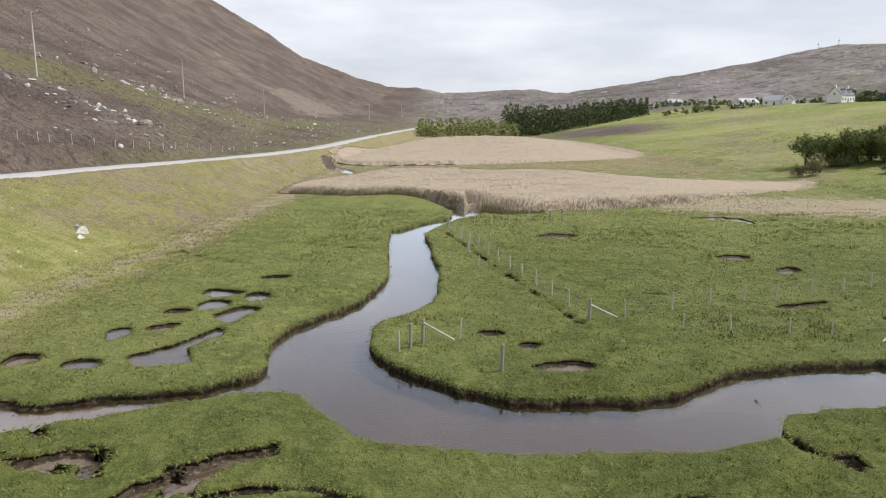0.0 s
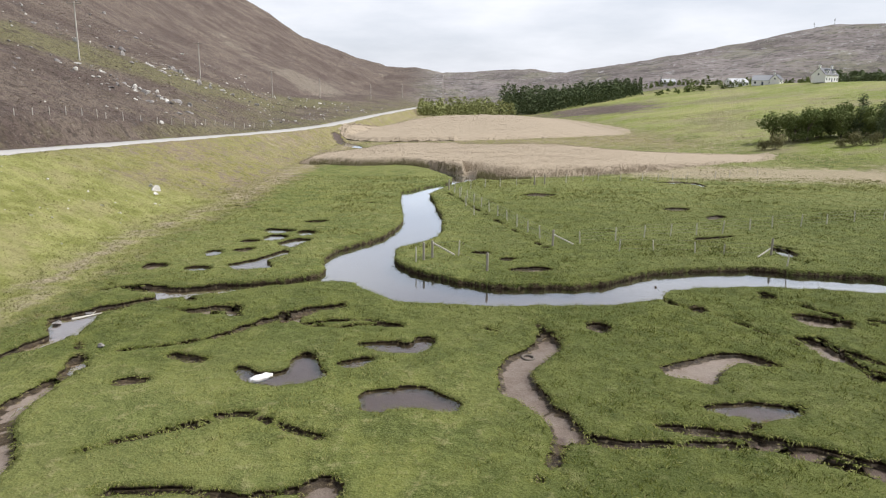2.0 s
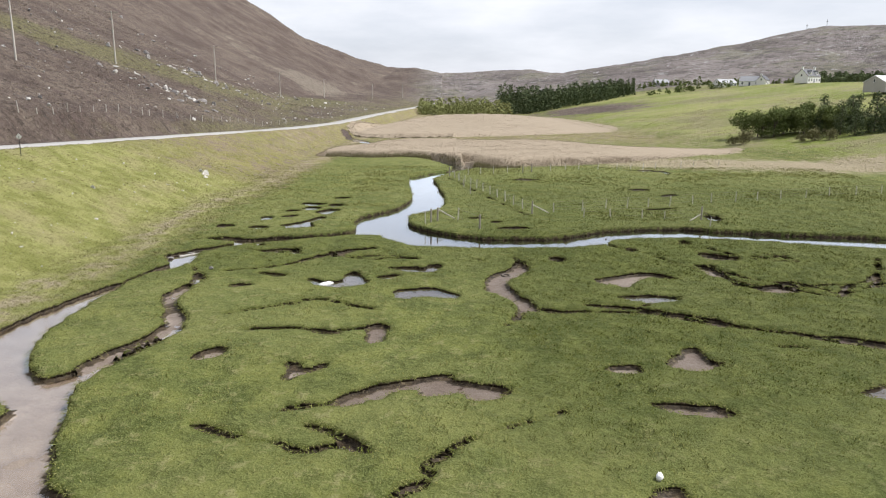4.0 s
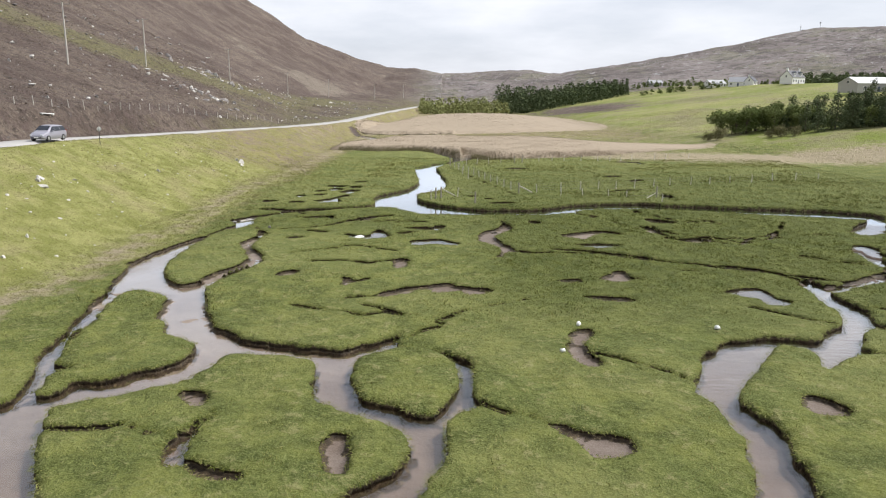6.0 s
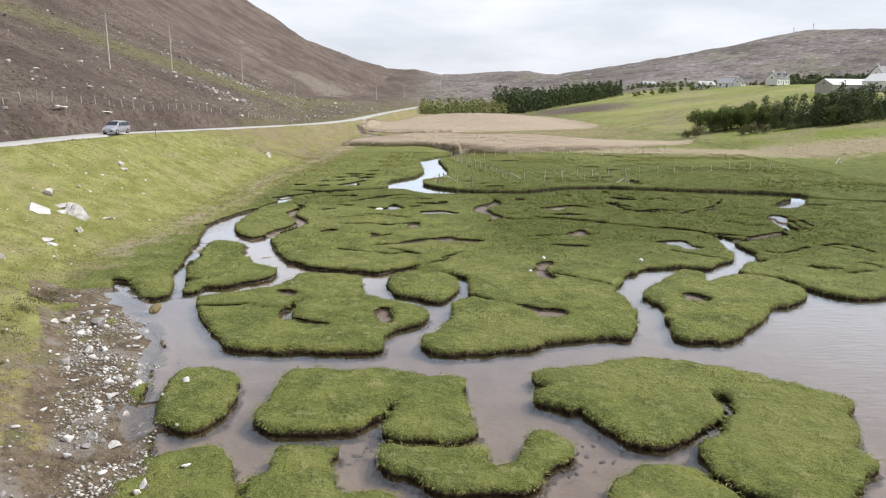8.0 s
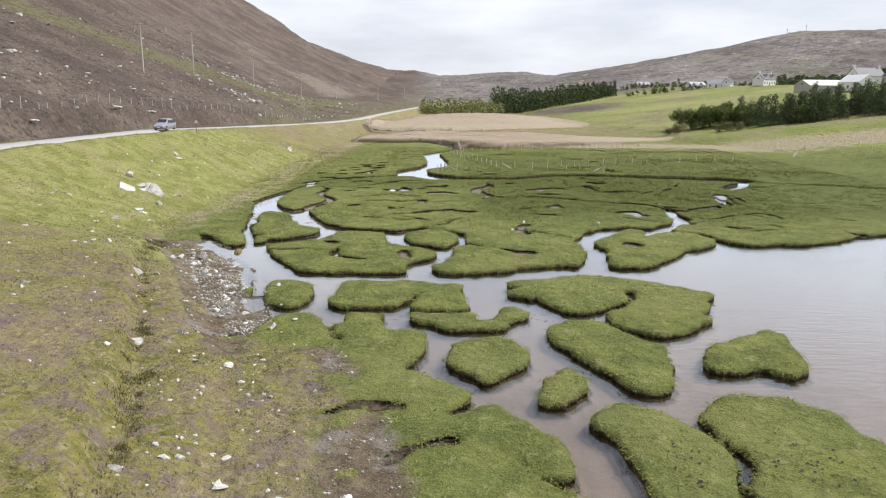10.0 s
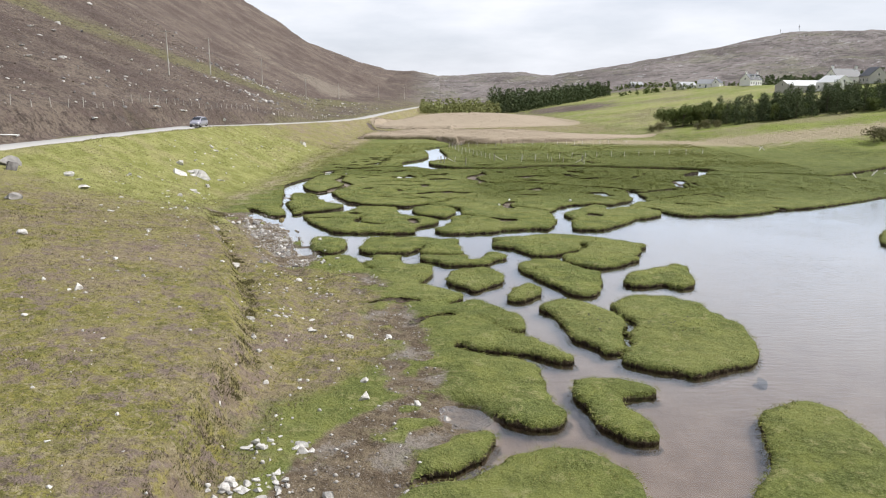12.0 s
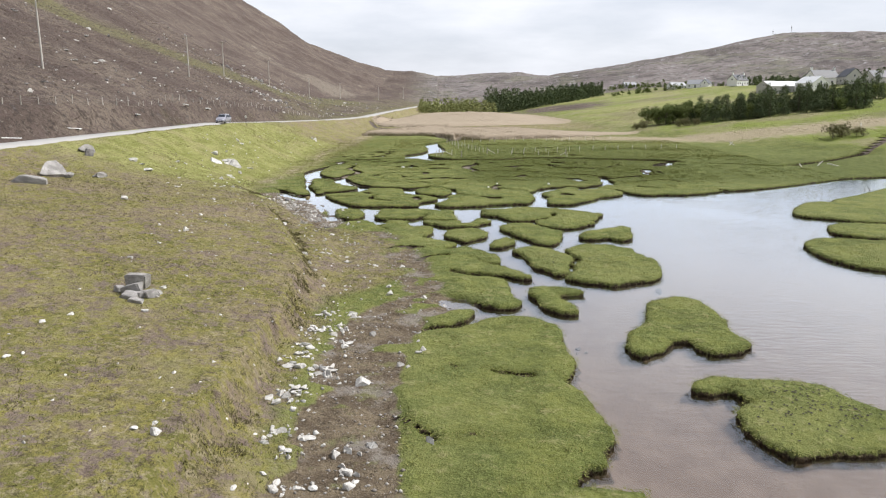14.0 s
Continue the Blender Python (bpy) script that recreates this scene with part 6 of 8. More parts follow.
# the green and brown skirt of the bed along the creek
x, y = rng.uniform(-22, 12, 120000), rng.uniform(80, 106, 120000)
rim = edge_near(REED_NEAR, x, y)
ok = (rim < 1.3) & (in_outline(REED_NEAR, x, y) | (rim < 0.5)) & (y < 104)
x, y, rim = x[ok], y[ok], rim[ok]
j, i = cell_of(x, y)
dry = (S[j, i] > -0.4)
x, y, rim, j, i = x[dry], y[dry], rim[dry], j[dry], i[dry]
join_blades("reed_fringe", [blades(rng, x, y, PZ[j, i], (0.55 + 0.5 * np.clip(rim, 0, 1.2)) * rng.uniform(0.7, 1.15, len(x)) * (1 - 0.7 * sstep(x, 4, 11)), rng.uniform(0.03, 0.07, len(x)), rng.uniform(0.05, 0.5, len(x)))], GREEN_REED, "green and brown reed fringe along the creek", "reeds")


# ---- stones ----
def stone_mesh(seed, flat=0.6):
    bm = bmesh.new()
    bmesh.ops.create_icosphere(bm, subdivisions=2, radius=1.0)
    r = random.Random(seed)
    cuts = [(Vector((r.gauss(0, 1), r.gauss(0, 1), r.gauss(0, 0.8))).normalized(), r.uniform(0.3, 0.7)) for _ in range(12)]
    for v in bm.verts:
        for n, d in cuts:
            over = v.co.dot(n) - d
            if over > 0:
                v.co -= n * over * 1.0
        v.co *= 1 + 0.05 * r.uniform(-1, 1)
        v.co.z *= flat
    bm.normal_update()
    m = bpy.data.meshes.new("stone")
    bm.to_mesh(m)
    bm.free()
    return m


STONES = [stone_mesh(40 + s, 0.45 + 0.07 * s) for s in range(7)]
for m in STONES:
    m.materials.append(ROCK)
GREY_STONES = [m.copy() for m in STONES]
for m in GREY_STONES:
    m.materials[0] = GNEISS
MID_STONES = [m.copy() for m in STONES]
for m in MID_STONES:
    m.materials[0] = BOULDER
rs = random.Random(12)


def stone(x, y, size, group, label, grey=False, long=1.0, sink=0.25, turn=None, tilt=8):
    m = rs.choice(GREY_STONES if grey else MID_STONES if size > 0.55 and "pale" not in label else STONES)
    ob = new("boulder" if size > 0.6 else "stone", m)
    ob.matrix_world = pose(x, y, low_at(x, y, size * 0.6) + size * (0.5 - sink) * 0.6, rs.uniform(-tilt, tilt), rs.uniform(-tilt, tilt), rs.uniform(0, 360) if turn is None else turn)
    ob.scale = (size * long, size * rs.uniform(0.7, 1.0), size * rs.uniform(0.75, 1.1))
    return tagged(ob, label, "stone", group)


def joined_stones(name, places, grey, label):
    """Stones too many to count, as one object."""
    vs, fs, n = [], [], 0
    for x, y, size in places:
        m = rs.choice(STONES)
        co = np.empty(len(m.vertices) * 3)
        m.vertices.foreach_get("co", co)
        a = rs.uniform(0, 6.28)
        co = co.reshape(-1, 3) * (size * rs.uniform(1, 1.7), size * rs.uniform(0.7, 1), size)
        co = np.stack([co[:, 0] * math.cos(a) - co[:, 1] * math.sin(a) + x, co[:, 0] * math.sin(a) + co[:, 1] * math.cos(a) + y, co[:, 2] + low_at(x, y, size * 0.5) + 0.12 * size], -1)
        tri_ = np.empty(len(m.polygons) * 3, np.int32)
        m.polygons.foreach_get("vertices", tri_)
        vs.append(co), fs.append(tri_.reshape(-1, 3) + n)
        n += len(co)
    return raw(name, np.concatenate(vs), np.concatenate(fs), GNEISS if grey else ROCK, label, "stones")


# clusters of pale stones at the foot of the bank
for cx, cy, n in [(-8.4, -70.2, 8), (-7.8, -72.9, 8), (-7.2, -72.6, 8), (-9.1, -73.4, 8), (-8.8, -75.2, 8), (-8.7, -76.8, 8), (-7, -70.2, 8), (-8.7, -72.7, 8), (-8.9, -78.1, 8), (-7.1, -78.9, 8), (-8.6, -81, 8), (-7.8, -80.7, 8), (-7, -74.2, 8), (-7.5, -78.2, 8), (-8.7, -81.8, 8), (-8.2, -84.5, 8), (-7.6, -86, 8), (-7, -88, 8), (-7.2, -84.5, 8), (-5.6, -86, 8), (-5.2, -87.3, 8), (-7.3, -78.1, 8), (-8.1, -81, 8),
                  (-12.8, -47.8, 3), (-11.2, -47.5, 3), (-11.2, -58.1, 3), (-11.4, -56.5, 3), (-9.6, -56, 3), (-9.7, -51.5, 3), (-9, -51.1, 3), (-14.6, -44.9, 3), (-10.9, -60.3, 3), (-6.8, -58.6, 3), (-4.7, -58.4, 3), (-8.7, -57.7, 3), (-11.5, -51.5, 3)]:
    for _ in range(n):
        stone(rs.gauss(cx, 0.28), rs.gauss(cy, 0.35), rs.choice((0.10, 0.13, 0.17, 0.22, 0.30)), "stones along the foot of the bank", "pale angular stone at the foot of the grassy bank", long=rs.uniform(1, 1.6))
foot_stones = []
for k in range(50):
    y = rs.uniform(-93, -44)
    foot_stones.append((float(np.interp(y, SCARP_Y, SCARP_X)) + rs.gauss(1.5, 0.5), y, rs.choice((0.08, 0.11, 0.15, 0.2))))
joined_stones("loose_stones", foot_stones, False, "small pale stones along the foot of the bank")
# the stony beach beside the creek
beach_stones = []
for k in range(190):
    y = rs.uniform(-43, -20)
    x = float(np.interp(y, [-44, -40, -35.5, -31, -27, -23.5, -20], [-11.6, -13.0, -14.4, -16.2, -18.0, -20.6, -23.6])) + rs.gauss(-0.3, 1.4)
    beach_stones.append((x, y, rs.choice((0.08, 0.10, 0.13, 0.17, 0.24, 0.3))))
joined_stones("beach_stones", beach_stones[::3], True, "dark grey stones on the muddy creek beach")
joined_stones("beach_stones", beach_stones[1::3] + beach_stones[2::3], False, "pale grey stones on the muddy creek beach")
for x, y, size in ((-19.5, -25.6, 0.6), (-19.8, -26.9, 0.42), (-18.0, -29.9, 0.42), (-17.4, -29.6, 0.3), (-14.0, -38.1, 0.42), (-21.3, -25.4, 0.42), (-15.4, -32.7, 0.3), (-13.8, -35.9, 0.28), (-14.9, -34.4, 0.32)):
    stone(x, y, size, "boulders on the beach", "large whitish boulder on the stony beach")
for x, y, size in ((-5.1, -66.1, 0.42), (-3, -66.4, 0.3), (-1.8, -67.1, 0.3), (-5.6, -73.1, 0.33), (-3.2, -76.2, 0.3), (-2.9, -75.8, 0.28), (-4, -77.6, 0.33), (-5.5, -79.6, 0.62), (-5.3, -64.3, 0.3), (-3.2, -72.8, 0.22), (-3.2, -74.7, 0.18), (-3.6, -78, 0.2), (-4.6, -85.3, 0.4), (-2.5, -85.2, 0.35)):
    stone(x, y, size, "stones on the mud flat", "pale stone lying on brown shore mud")
# stones in the water
for x, y, size in ((12.5, -63.1, 0.5), (5.1, -73.9, 0.2), (5.4, -74.3, 0.16), (4.9, -74.5, 0.14), (-20.5, 20.6, 0.4), (-19.7, 22.3, 0.3), (-16.1, 16.3, 0.22)):
    stone(x, y, size, "stones in shallow water", "grey stone standing in shallow water", grey=True, sink=-0.15, long=1.3)
# boulders on the shelf and the slope
for x, y, size in ((-40.5, -38, 1.9), (-39, -37.2, 0.9), (-43.4, -24.4, 1.5), (-21.2, -34.7, 1.0), (-15.8, -46.9, 0.5), (-28.9, -47.9, 0.5), (-36.6, -35.3, 0.9), (-37.2, -34.8, 0.6)):
    stone(x, y, size, "grey boulders in the pasture", "rough grey boulder in cropped pasture", long=1.2, tilt=28)
for x, y, size in ((-34.7, -3.5, 1.7), (-33.9, -0.9, 1.4), (-33.1, -1.2, 1.1), (-32.4, -1.5, 1.5), (-32.0, -1.9, 0.9), (-33.4, -2.2, 0.6), (-30.7, -9.2, 0.7), (-31.2, -8.6, 0.8), (-30.7, 0.2, 0.6), (-30.3, 0.6, 0.4), (-35.9, 0.7, 1.0), (-37.1, 18.3, 0.9), (-36.2, 16.7, 0.8), (-36.8, 17.5, 0.5), (-35.5, 5.5, 0.5), (-34.4, 5.2, 0.45), (-30.7, -4.7, 0.6), (-30.6, 59.5, 1.0), (-30.0, 58.4, 0.6), (-31.2, 60.2, 0.5),
                   (-38.4, -22.9, 0.9), (-37.3, -23.3, 0.6), (-35.4, -26.5, 0.9), (-38.9, -22.3, 0.5), (-36.4, -13.4, 0.6), (-35.8, -12.6, 0.5), (-20.0, -58.9, 0.5), (-11.1, -88.2, 0.3), (-12.2, -83.5, 0.2), (-25.1, -28.7, 0.5), (-34.2, 38, 0.4), (-31.2, 49, 0.3), (-36, 22, 0.5), (-33.5, 16, 0.45), (-31.2, 5.2, 0.35), (-30, -16.5, 0.45)):
    stone(x, y, size, "pale boulders on the slope", "pale boulder half sunk in slope grass")


def block_mesh(seed):
    """A split block of rock: skewed faces and blunt edges."""
    r = random.Random(seed)
    bm = bmesh.new()
    bmesh.ops.create_cube(bm, size=1.0)
    for v in bm.verts:
        v.co += Vector((r.uniform(-0.16, 0.16), r.uniform(-0.16, 0.16), r.uniform(-0.14, 0.14)))
    bmesh.ops.bevel(bm, geom=list(bm.edges), offset=0.07, segments=2, affect="EDGES")
    bmesh.ops.triangulate(bm, faces=bm.faces)
    bmesh.ops.subdivide_edges(bm, edges=bm.edges, cuts=1)
    for v in bm.verts:
        v.co += v.co.normalized() * 0.05 * noise.noise(v.co * 3.1 + Vector((seed, 0, 0)))
    m = bpy.data.meshes.new("boulder")
    bm.to_mesh(m)
    bm.free()
    m.materials.append(BOULDER)
    return m


for k, (x, y, wide, deep, tall, turn) in enumerate([(-17.8, -72.8, 1.1, 0.55, 0.85, 10), (-17.7, -73.8, 0.95, 0.6, 0.5, -8), (-16.7, -74.1, 0.7, 0.5, 0.42, 25), (-17.5, -74.6, 0.95, 0.6, 0.34, 5), (-17.1, -74.3, 0.5, 0.4, 0.35, 40), (-17, -75.1, 0.6, 0.4, 0.2, 0), (-16.6, -73.6, 0.5, 0.35, 0.2, 12), (-18.4, -73.6, 0.5, 0.4, 0.3, 60), (-42.1, -25.8, 0.9, 0.35, 1, 20), (-38.6, -44.3, 2.6, 1.1, 0.7, 4)]):
    ob = new("boulder", block_mesh(300 + k))
    ob.data.materials[0] = GNEISS if k == 8 else BOULDER
    ob.matrix_world = pose(x, y, low_at(x, y, 0.3) + tall * 0.40, rs.uniform(-14, 14), rs.uniform(-14, 14), turn + rs.uniform(-25, 25))
    ob.scale = (wide, deep, tall)
    tagged(ob, "blocky split grey boulder in cropped pasture", "boulder", "blocky boulders in the pasture")
loose = []
for k in range(420):
    y = rs.uniform(-94, 60)
    x = float(np.interp(y, TOE_Y, TOE_X)) - rs.uniform(-0.5, 14)
    loose.append((x, y, rs.choice((0.05, 0.07, 0.09, 0.12, 0.2))))
for k in range(110):
    y = rs.uniform(-92, -44)
    loose.append((float(np.interp(y, TOE_Y, TOE_X)) + abs(rs.gauss(0.3, 1.2)), y, rs.choice((0.04, 0.06, 0.08, 0.11, 0.15))))
joined_stones("loose_stones", loose, False, "small pale stones scattered through pasture grass")
# outcrops and boulders on the moor
outcrop = []
for cx, cy, n, spread, big in ((-55, 126, 18, 5, 1.6), (-60, 118, 14, 6, 1.3), (-75, 178, 24, 8, 2.0), (-68, 186, 18, 7, 1.7), (-52, 60, 14, 8, 0.8), (-62, 40, 14, 9, 0.9), (-74, 100, 18, 14, 1.1), (-58, 5, 16, 9, 0.9), (-70, 30, 14, 9, 1.0), (-90, 150, 16, 16, 1.4), (-95, 60, 14, 14, 1.2), (-56, 200, 10, 8, 1.2), (-62, 240, 14, 14, 1.3), (-75, 290, 14, 18, 1.5), (-110, 260, 12, 25, 1.8)):
    for _ in range(n * 2):
        x, y = rs.gauss(cx, spread * 0.6), rs.gauss(cy, spread)
        if x < np.interp(y, ROAD_Y, ROAD_X) - 7:
            outcrop.append((x, y, 0.75 * big * rs.choice((0.2, 0.3, 0.4, 0.55, 0.9))))

for k in range(500):
    y = rs.uniform(-60, 330)
    x = float(np.interp(y, ROAD_Y, ROAD_X)) - 6 - abs(rs.gauss(0, 45))
    outcrop.append((x, y, rs.choice((0.2, 0.3, 0.4, 0.6))))
joined_stones("hillside_boulders", outcrop[::2], False, "weathered pale boulders strewn among hillside heather")
joined_stones("grey_boulders", outcrop[1::2], True, "lichened grey boulders strewn among hillside heather")
# pebbles of the beach, too many to count
px_, py_ = rng.uniform(-27, -1, 60000), rng.uniform(-95, -18, 60000)
j, i = cell_of(px_, py_)
ok = (SHORE[j, i] > 0.35) & (PZ[j, i] > -0.05) & (rng.rand(len(px_)) < np.where(py_ > -46, np.where(PZ[j, i] < 0.30, sstep(vnoise(px_, py_, 2.6, 91, 2), -0.1, 0.25), 0.06), 0.10))
px_, py_, j, i = px_[ok], py_[ok], j[ok], i[ok]
sz = rng.uniform(0.035, 0.11, len(px_))
octa = np.array([(1, 0, 0), (0, 1, 0), (-1, 0, 0), (0, -1, 0), (0, 0, 0.7), (0, 0, -0.5)], float)
jit = octa[None] * rng.uniform(0.6, 1.3, (len(px_), 6, 1)) * sz[:, None, None]
turn_ = rng.uniform(0, 6.28, len(px_))
cs, sn = np.cos(turn_)[:, None], np.sin(turn_)[:, None]
pv = np.stack([jit[..., 0] * cs - jit[..., 1] * sn + px_[:, None], jit[..., 0] * sn + jit[..., 1] * cs + py_[:, None], jit[..., 2] + PZ[j, i][:, None] + 0.01], -1)
tri = np.array([(0, 1, 4), (1, 2, 4), (2, 3, 4), (3, 0, 4), (1, 0, 5), (2, 1, 5), (3, 2, 5), (0, 3, 5)])
PEBBLE = blade_material("pebbles", [(0.16, 0.14, 0.12), (0.30, 0.28, 0.255), (0.42, 0.40, 0.37), (0.55, 0.53, 0.50)])
raw("pebbles", pv.reshape(-1, 3), (tri[None] + 6 * np.arange(len(px_))[:, None, None]).reshape(-1, 3), PEBBLE, "grey and whitish pebbles strewn over shore mud", "pebbles")
# clods of peat that fell into the creeks
for cx, cy, n in ((-4.4, -36.8, 16), (-4.2, -38.8, 16), (-3.4, -35.3, 8), (8.6, -36.8, 22), (6.6, -38.4, 16), (3.6, -39.2, 14), (1.6, -40.2, 10)):
    for _ in range(n):
        ob = new("peat_clod", rs.choice(STONES).copy())
        ob.data.materials[0] = PEAT_CLOD
        s = rs.uniform(0.05, 0.14)
        ob.matrix_world = pose(rs.gauss(cx, 0.6), rs.gauss(cy, 0.55), 0.0, 0, 0, rs.uniform(0, 360))
        ob.scale = (s * 1.5, s, s)
        tagged(ob, "dark wet peat clod in shallow creek water", "peat clod", "peat clods in the creek")


# ---- fences ----
def post(bm, h, r, seed):
    r_ = random.Random(seed)
    rod(bm, (0, 0, -0.25), (r_.uniform(-0.03, 0.03), r_.uniform(-0.03, 0.03), h), r * 1.08, r * 0.92, 7)
    return bm


POST_MESH = []
for k in range(4):
    bm = post(bmesh.new(), 1.02, 0.045, k)
    m = bpy.data.meshes.new("post")
    bm.to_mesh(m), bm.free()
    m.materials.append(PALE_WOOD)
    POST_MESH.append(m)


def fence(places, label, group, strainers=(), wires=4, tall=1.0, wire_r=0.005):
    """Round posts with strained wires; strainers: numbers of the thicker posts."""
    f = thing("fence", (places[0][0], places[0][1], height_at(*places[0])), 0, label, "fence", group)
    base = f.matrix_world.inverted()
    tops = []
    for n, (x, y) in enumerate(places):
        z = height_at(x, y)
        if n in strainers:
            bm = bmesh.new()
            rod(bm, (0, 0, -0.3), (0.02, 0, 1.22), 0.085, 0.08, 10)
            rod(bm, (0.02, 0, 1.22), (0.02, 0, 1.26), 0.08, 0.05, 10)
            ob = part("strainer_post", bm, WOOD, f, "thick weathered strainer post")
            ob.matrix_world = pose(x, y, z)
        else:
            ob = new("post", rs.choice(POST_MESH))
            ob.parent = f
            ob.matrix_world = pose(x, y, z, rs.uniform(-4, 4), rs.uniform(-4, 4), rs.uniform(0, 360)) @ Matrix.Diagonal((1, 1, tall * rs.uniform(0.9, 1.08), 1))
        tops.append(Vector((x, y, z)))
    for w in range(wires):
        bm = bmesh.new()
        h = tall * (0.25 + 0.8 * w / max(wires - 1, 1))
        run = [base @ (a + Vector((0, 0, h))) for a in tops]
        rings = []
        for k, c in enumerate(run):
            side = (run[min(k + 1, len(run) - 1)] - run[max(k - 1, 0)]).cross(Vector((0, 0, 1))).normalized()
            rings.append([bm.verts.new(c + (side * math.cos(q) + Vector((0, 0, math.sin(q)))) * wire_r * 1.2) for q in (0.5, 2.6, 4.7)])
        for a, b in zip(rings, rings[1:]):
            for q in range(3):
                bm.faces.new((a[q], a[(q + 1) % 3], b[(q + 1) % 3], b[q]))
        part("wire", bm, WIRE, f, "thin strained fence wire")
    return f


def stay(f, a, b, r=0.05):
    """A slanting brace of a strainer post."""
    base = f.matrix_world.inverted()
    return part("stay", rod(bmesh.new(), base @ Vector(a), base @ Vector(b), r, r, 7), PALE_WOOD, f, "bleached slanting wooden stay")


def spaced(a, b, n):
    return [(a[0] + (b[0] - a[0]) * k / n, a[1] + (b[1] - a[1]) * k / n) for k in range(n + 1)]


fa = fence(spaced((0.5, 71.8), (8.3, 39.2), 12), "wooden post and wire fence across the meadow", "meadow fences", (0, 12))
stay(fa, (8.3, 39.2, height_at(8.3, 39.2) + 0.9), (10.0, 39.7, height_at(10, 39.7) + 0.05))
fb = fence([(10.6, 40.2), (13.7, 41.4), (16.3, 42.5), (18.7, 43.2), (21.1, 43.9), (23.6, 44.7), (26.5, 46.1), (28.9, 47.1), (32, 48.2), (34.9, 49.3), (38.1, 50.5), (41.5, 51.6), (45, 53), (48.8, 54.2), (52.8, 55.8)], "wooden post and wire fence along the wet meadow", "meadow fences")
fc = fence([(13.1, 37.6), (15.6, 37.3), (18.5, 36.7), (20.5, 36.3), (23.9, 36.1), (23.6, 32.9)], "low post and wire fence beside the stream", "meadow fences", (4,), 3, 0.85)
stay(fc, (23.8, 36.1, height_at(23.9, 36.1) + 0.5), (22.6, 35.3, height_at(22.6, 35.3) + 0.05))
fd = fence([(-2.1, 33.5), (-1.6, 34.1), (-1, 34.8), (0.9, 35.7), (2.7, 30.9)], "short weathered post fence at the stream bend", "meadow fences", (1, 2, 4), 2)
stay(fd, (-0.95, 34.7, height_at(-1, 34.7) + 1.1), (0.6, 34.4, height_at(0.6, 34.4) + 0.35), 0.055)
fence([(3.2, 72.9), (5, 73.6), (7, 75), (9.2, 76.3), (11.5, 76.4), (12.9, 77.2), (16.1, 79.5), (18.6, 80.9), (20.9, 82.2), (24, 82.4), (27, 82.5), (29.2, 82.6), (31.2, 82.7), (33.2, 82.8), (37.9, 85), (40.2, 85.8), (45.6, 89.3)], "far post and wire fence before the reeds", "meadow fences", (4, 5), 3)
fence([(2.8, 53.4), (2.2, 59.1), (1.7, 65.3)], "three old posts with slack wire near the stream", "meadow fences", (), 1)
fence([(float(np.interp(y, ROAD_Y, ROAD_X)) - 6.6 + 0.5 * math.sin(y * 0.13), y) for y in np.arange(-58, 16, 3.6)], "pale post and wire fence above the road", "roadside fences", (3, 12), 4, 1.05)
fence([(float(np.interp(y, ROAD_Y, ROAD_X)) - 6.6 + 0.5 * math.sin(y * 0.13), y) for y in np.arange(16, 90, 3.6)], "pale post and wire fence above the road", "roadside fences", (4, 14), 4, 1.05)
fence([(float(np.interp(y, ROAD_Y, ROAD_X)) - 6.6 + 0.5 * math.sin(y * 0.13), y) for y in np.arange(90, 150, 4.2)], "pale post and wire fence above the road", "roadside fences", (), 4, 1.05)
for x, y, turn, n in ((-53.0, -22, 80, 3.2), (-52.0, -9, 75, 3.0), (-51.3, 12, 100, 4.5), (-50.6, 33, 95, 3.4), (-50.2, 45, 85, 2.6)):
    bm = box(bmesh.new(), (0, 0, 0.12), (n, 0.28, 0.10), None, 0.02)
    for s in (-0.4, 0.4):
        box(bm, (n * s, 0, 0.02), (0.1, 0.3, 0.16))
    ob = part("fallen_rail", bm, FRAME)
    ob.matrix_world = pose(x, y, height_at(x, y) + 0.25, 0, 4, turn)
    tagged(ob, "whitish fallen rail lying below the fence", "rail", "fallen rails by the road")


# ---- power line ----
def pole(x, y, h=9.8, turn=0.0):
    p = thing("power_pole", (x, y, height_at(x, y)), turn, "grey wooden power pole with crossarm", "power pole", "power poles")
    part("shaft", rod(bmesh.new(), (0, 0, -0.6), (0, 0, h), 0.16, 0.11, 10), PALE_WOOD, p)
    arm = part("crossarm", box(bmesh.new(), (0, 0, h - 0.25), (2.6, 0.12, 0.14), None, 0.02), WOOD, p)
    for s in (-1.15, 0.0, 1.15):
        bm = rod(bmesh.new(), (s, 0, h - 0.18), (s, 0, h + 0.06), 0.05, 0.035, 8)
        rod(bm, (s, 0, h - 0.02), (s, 0, h + 0.02), 0.075, 0.06, 8)
        part("insulator", bm, BLACK_TRIM, arm, "small dark insulator")
    return p


for x, y, h in ((-64.8, 9.2, 10.5), (-66.8, 84.5, 10.4), (-69.4, 125.5, 10.6), (-73.8, 208, 10.6), (-69.6, 283, 10.4), (-63.3, 361, 10), (-45, 440, 9.5), (-30, 520, 9.5)):
    pole(x, y, h, 12)


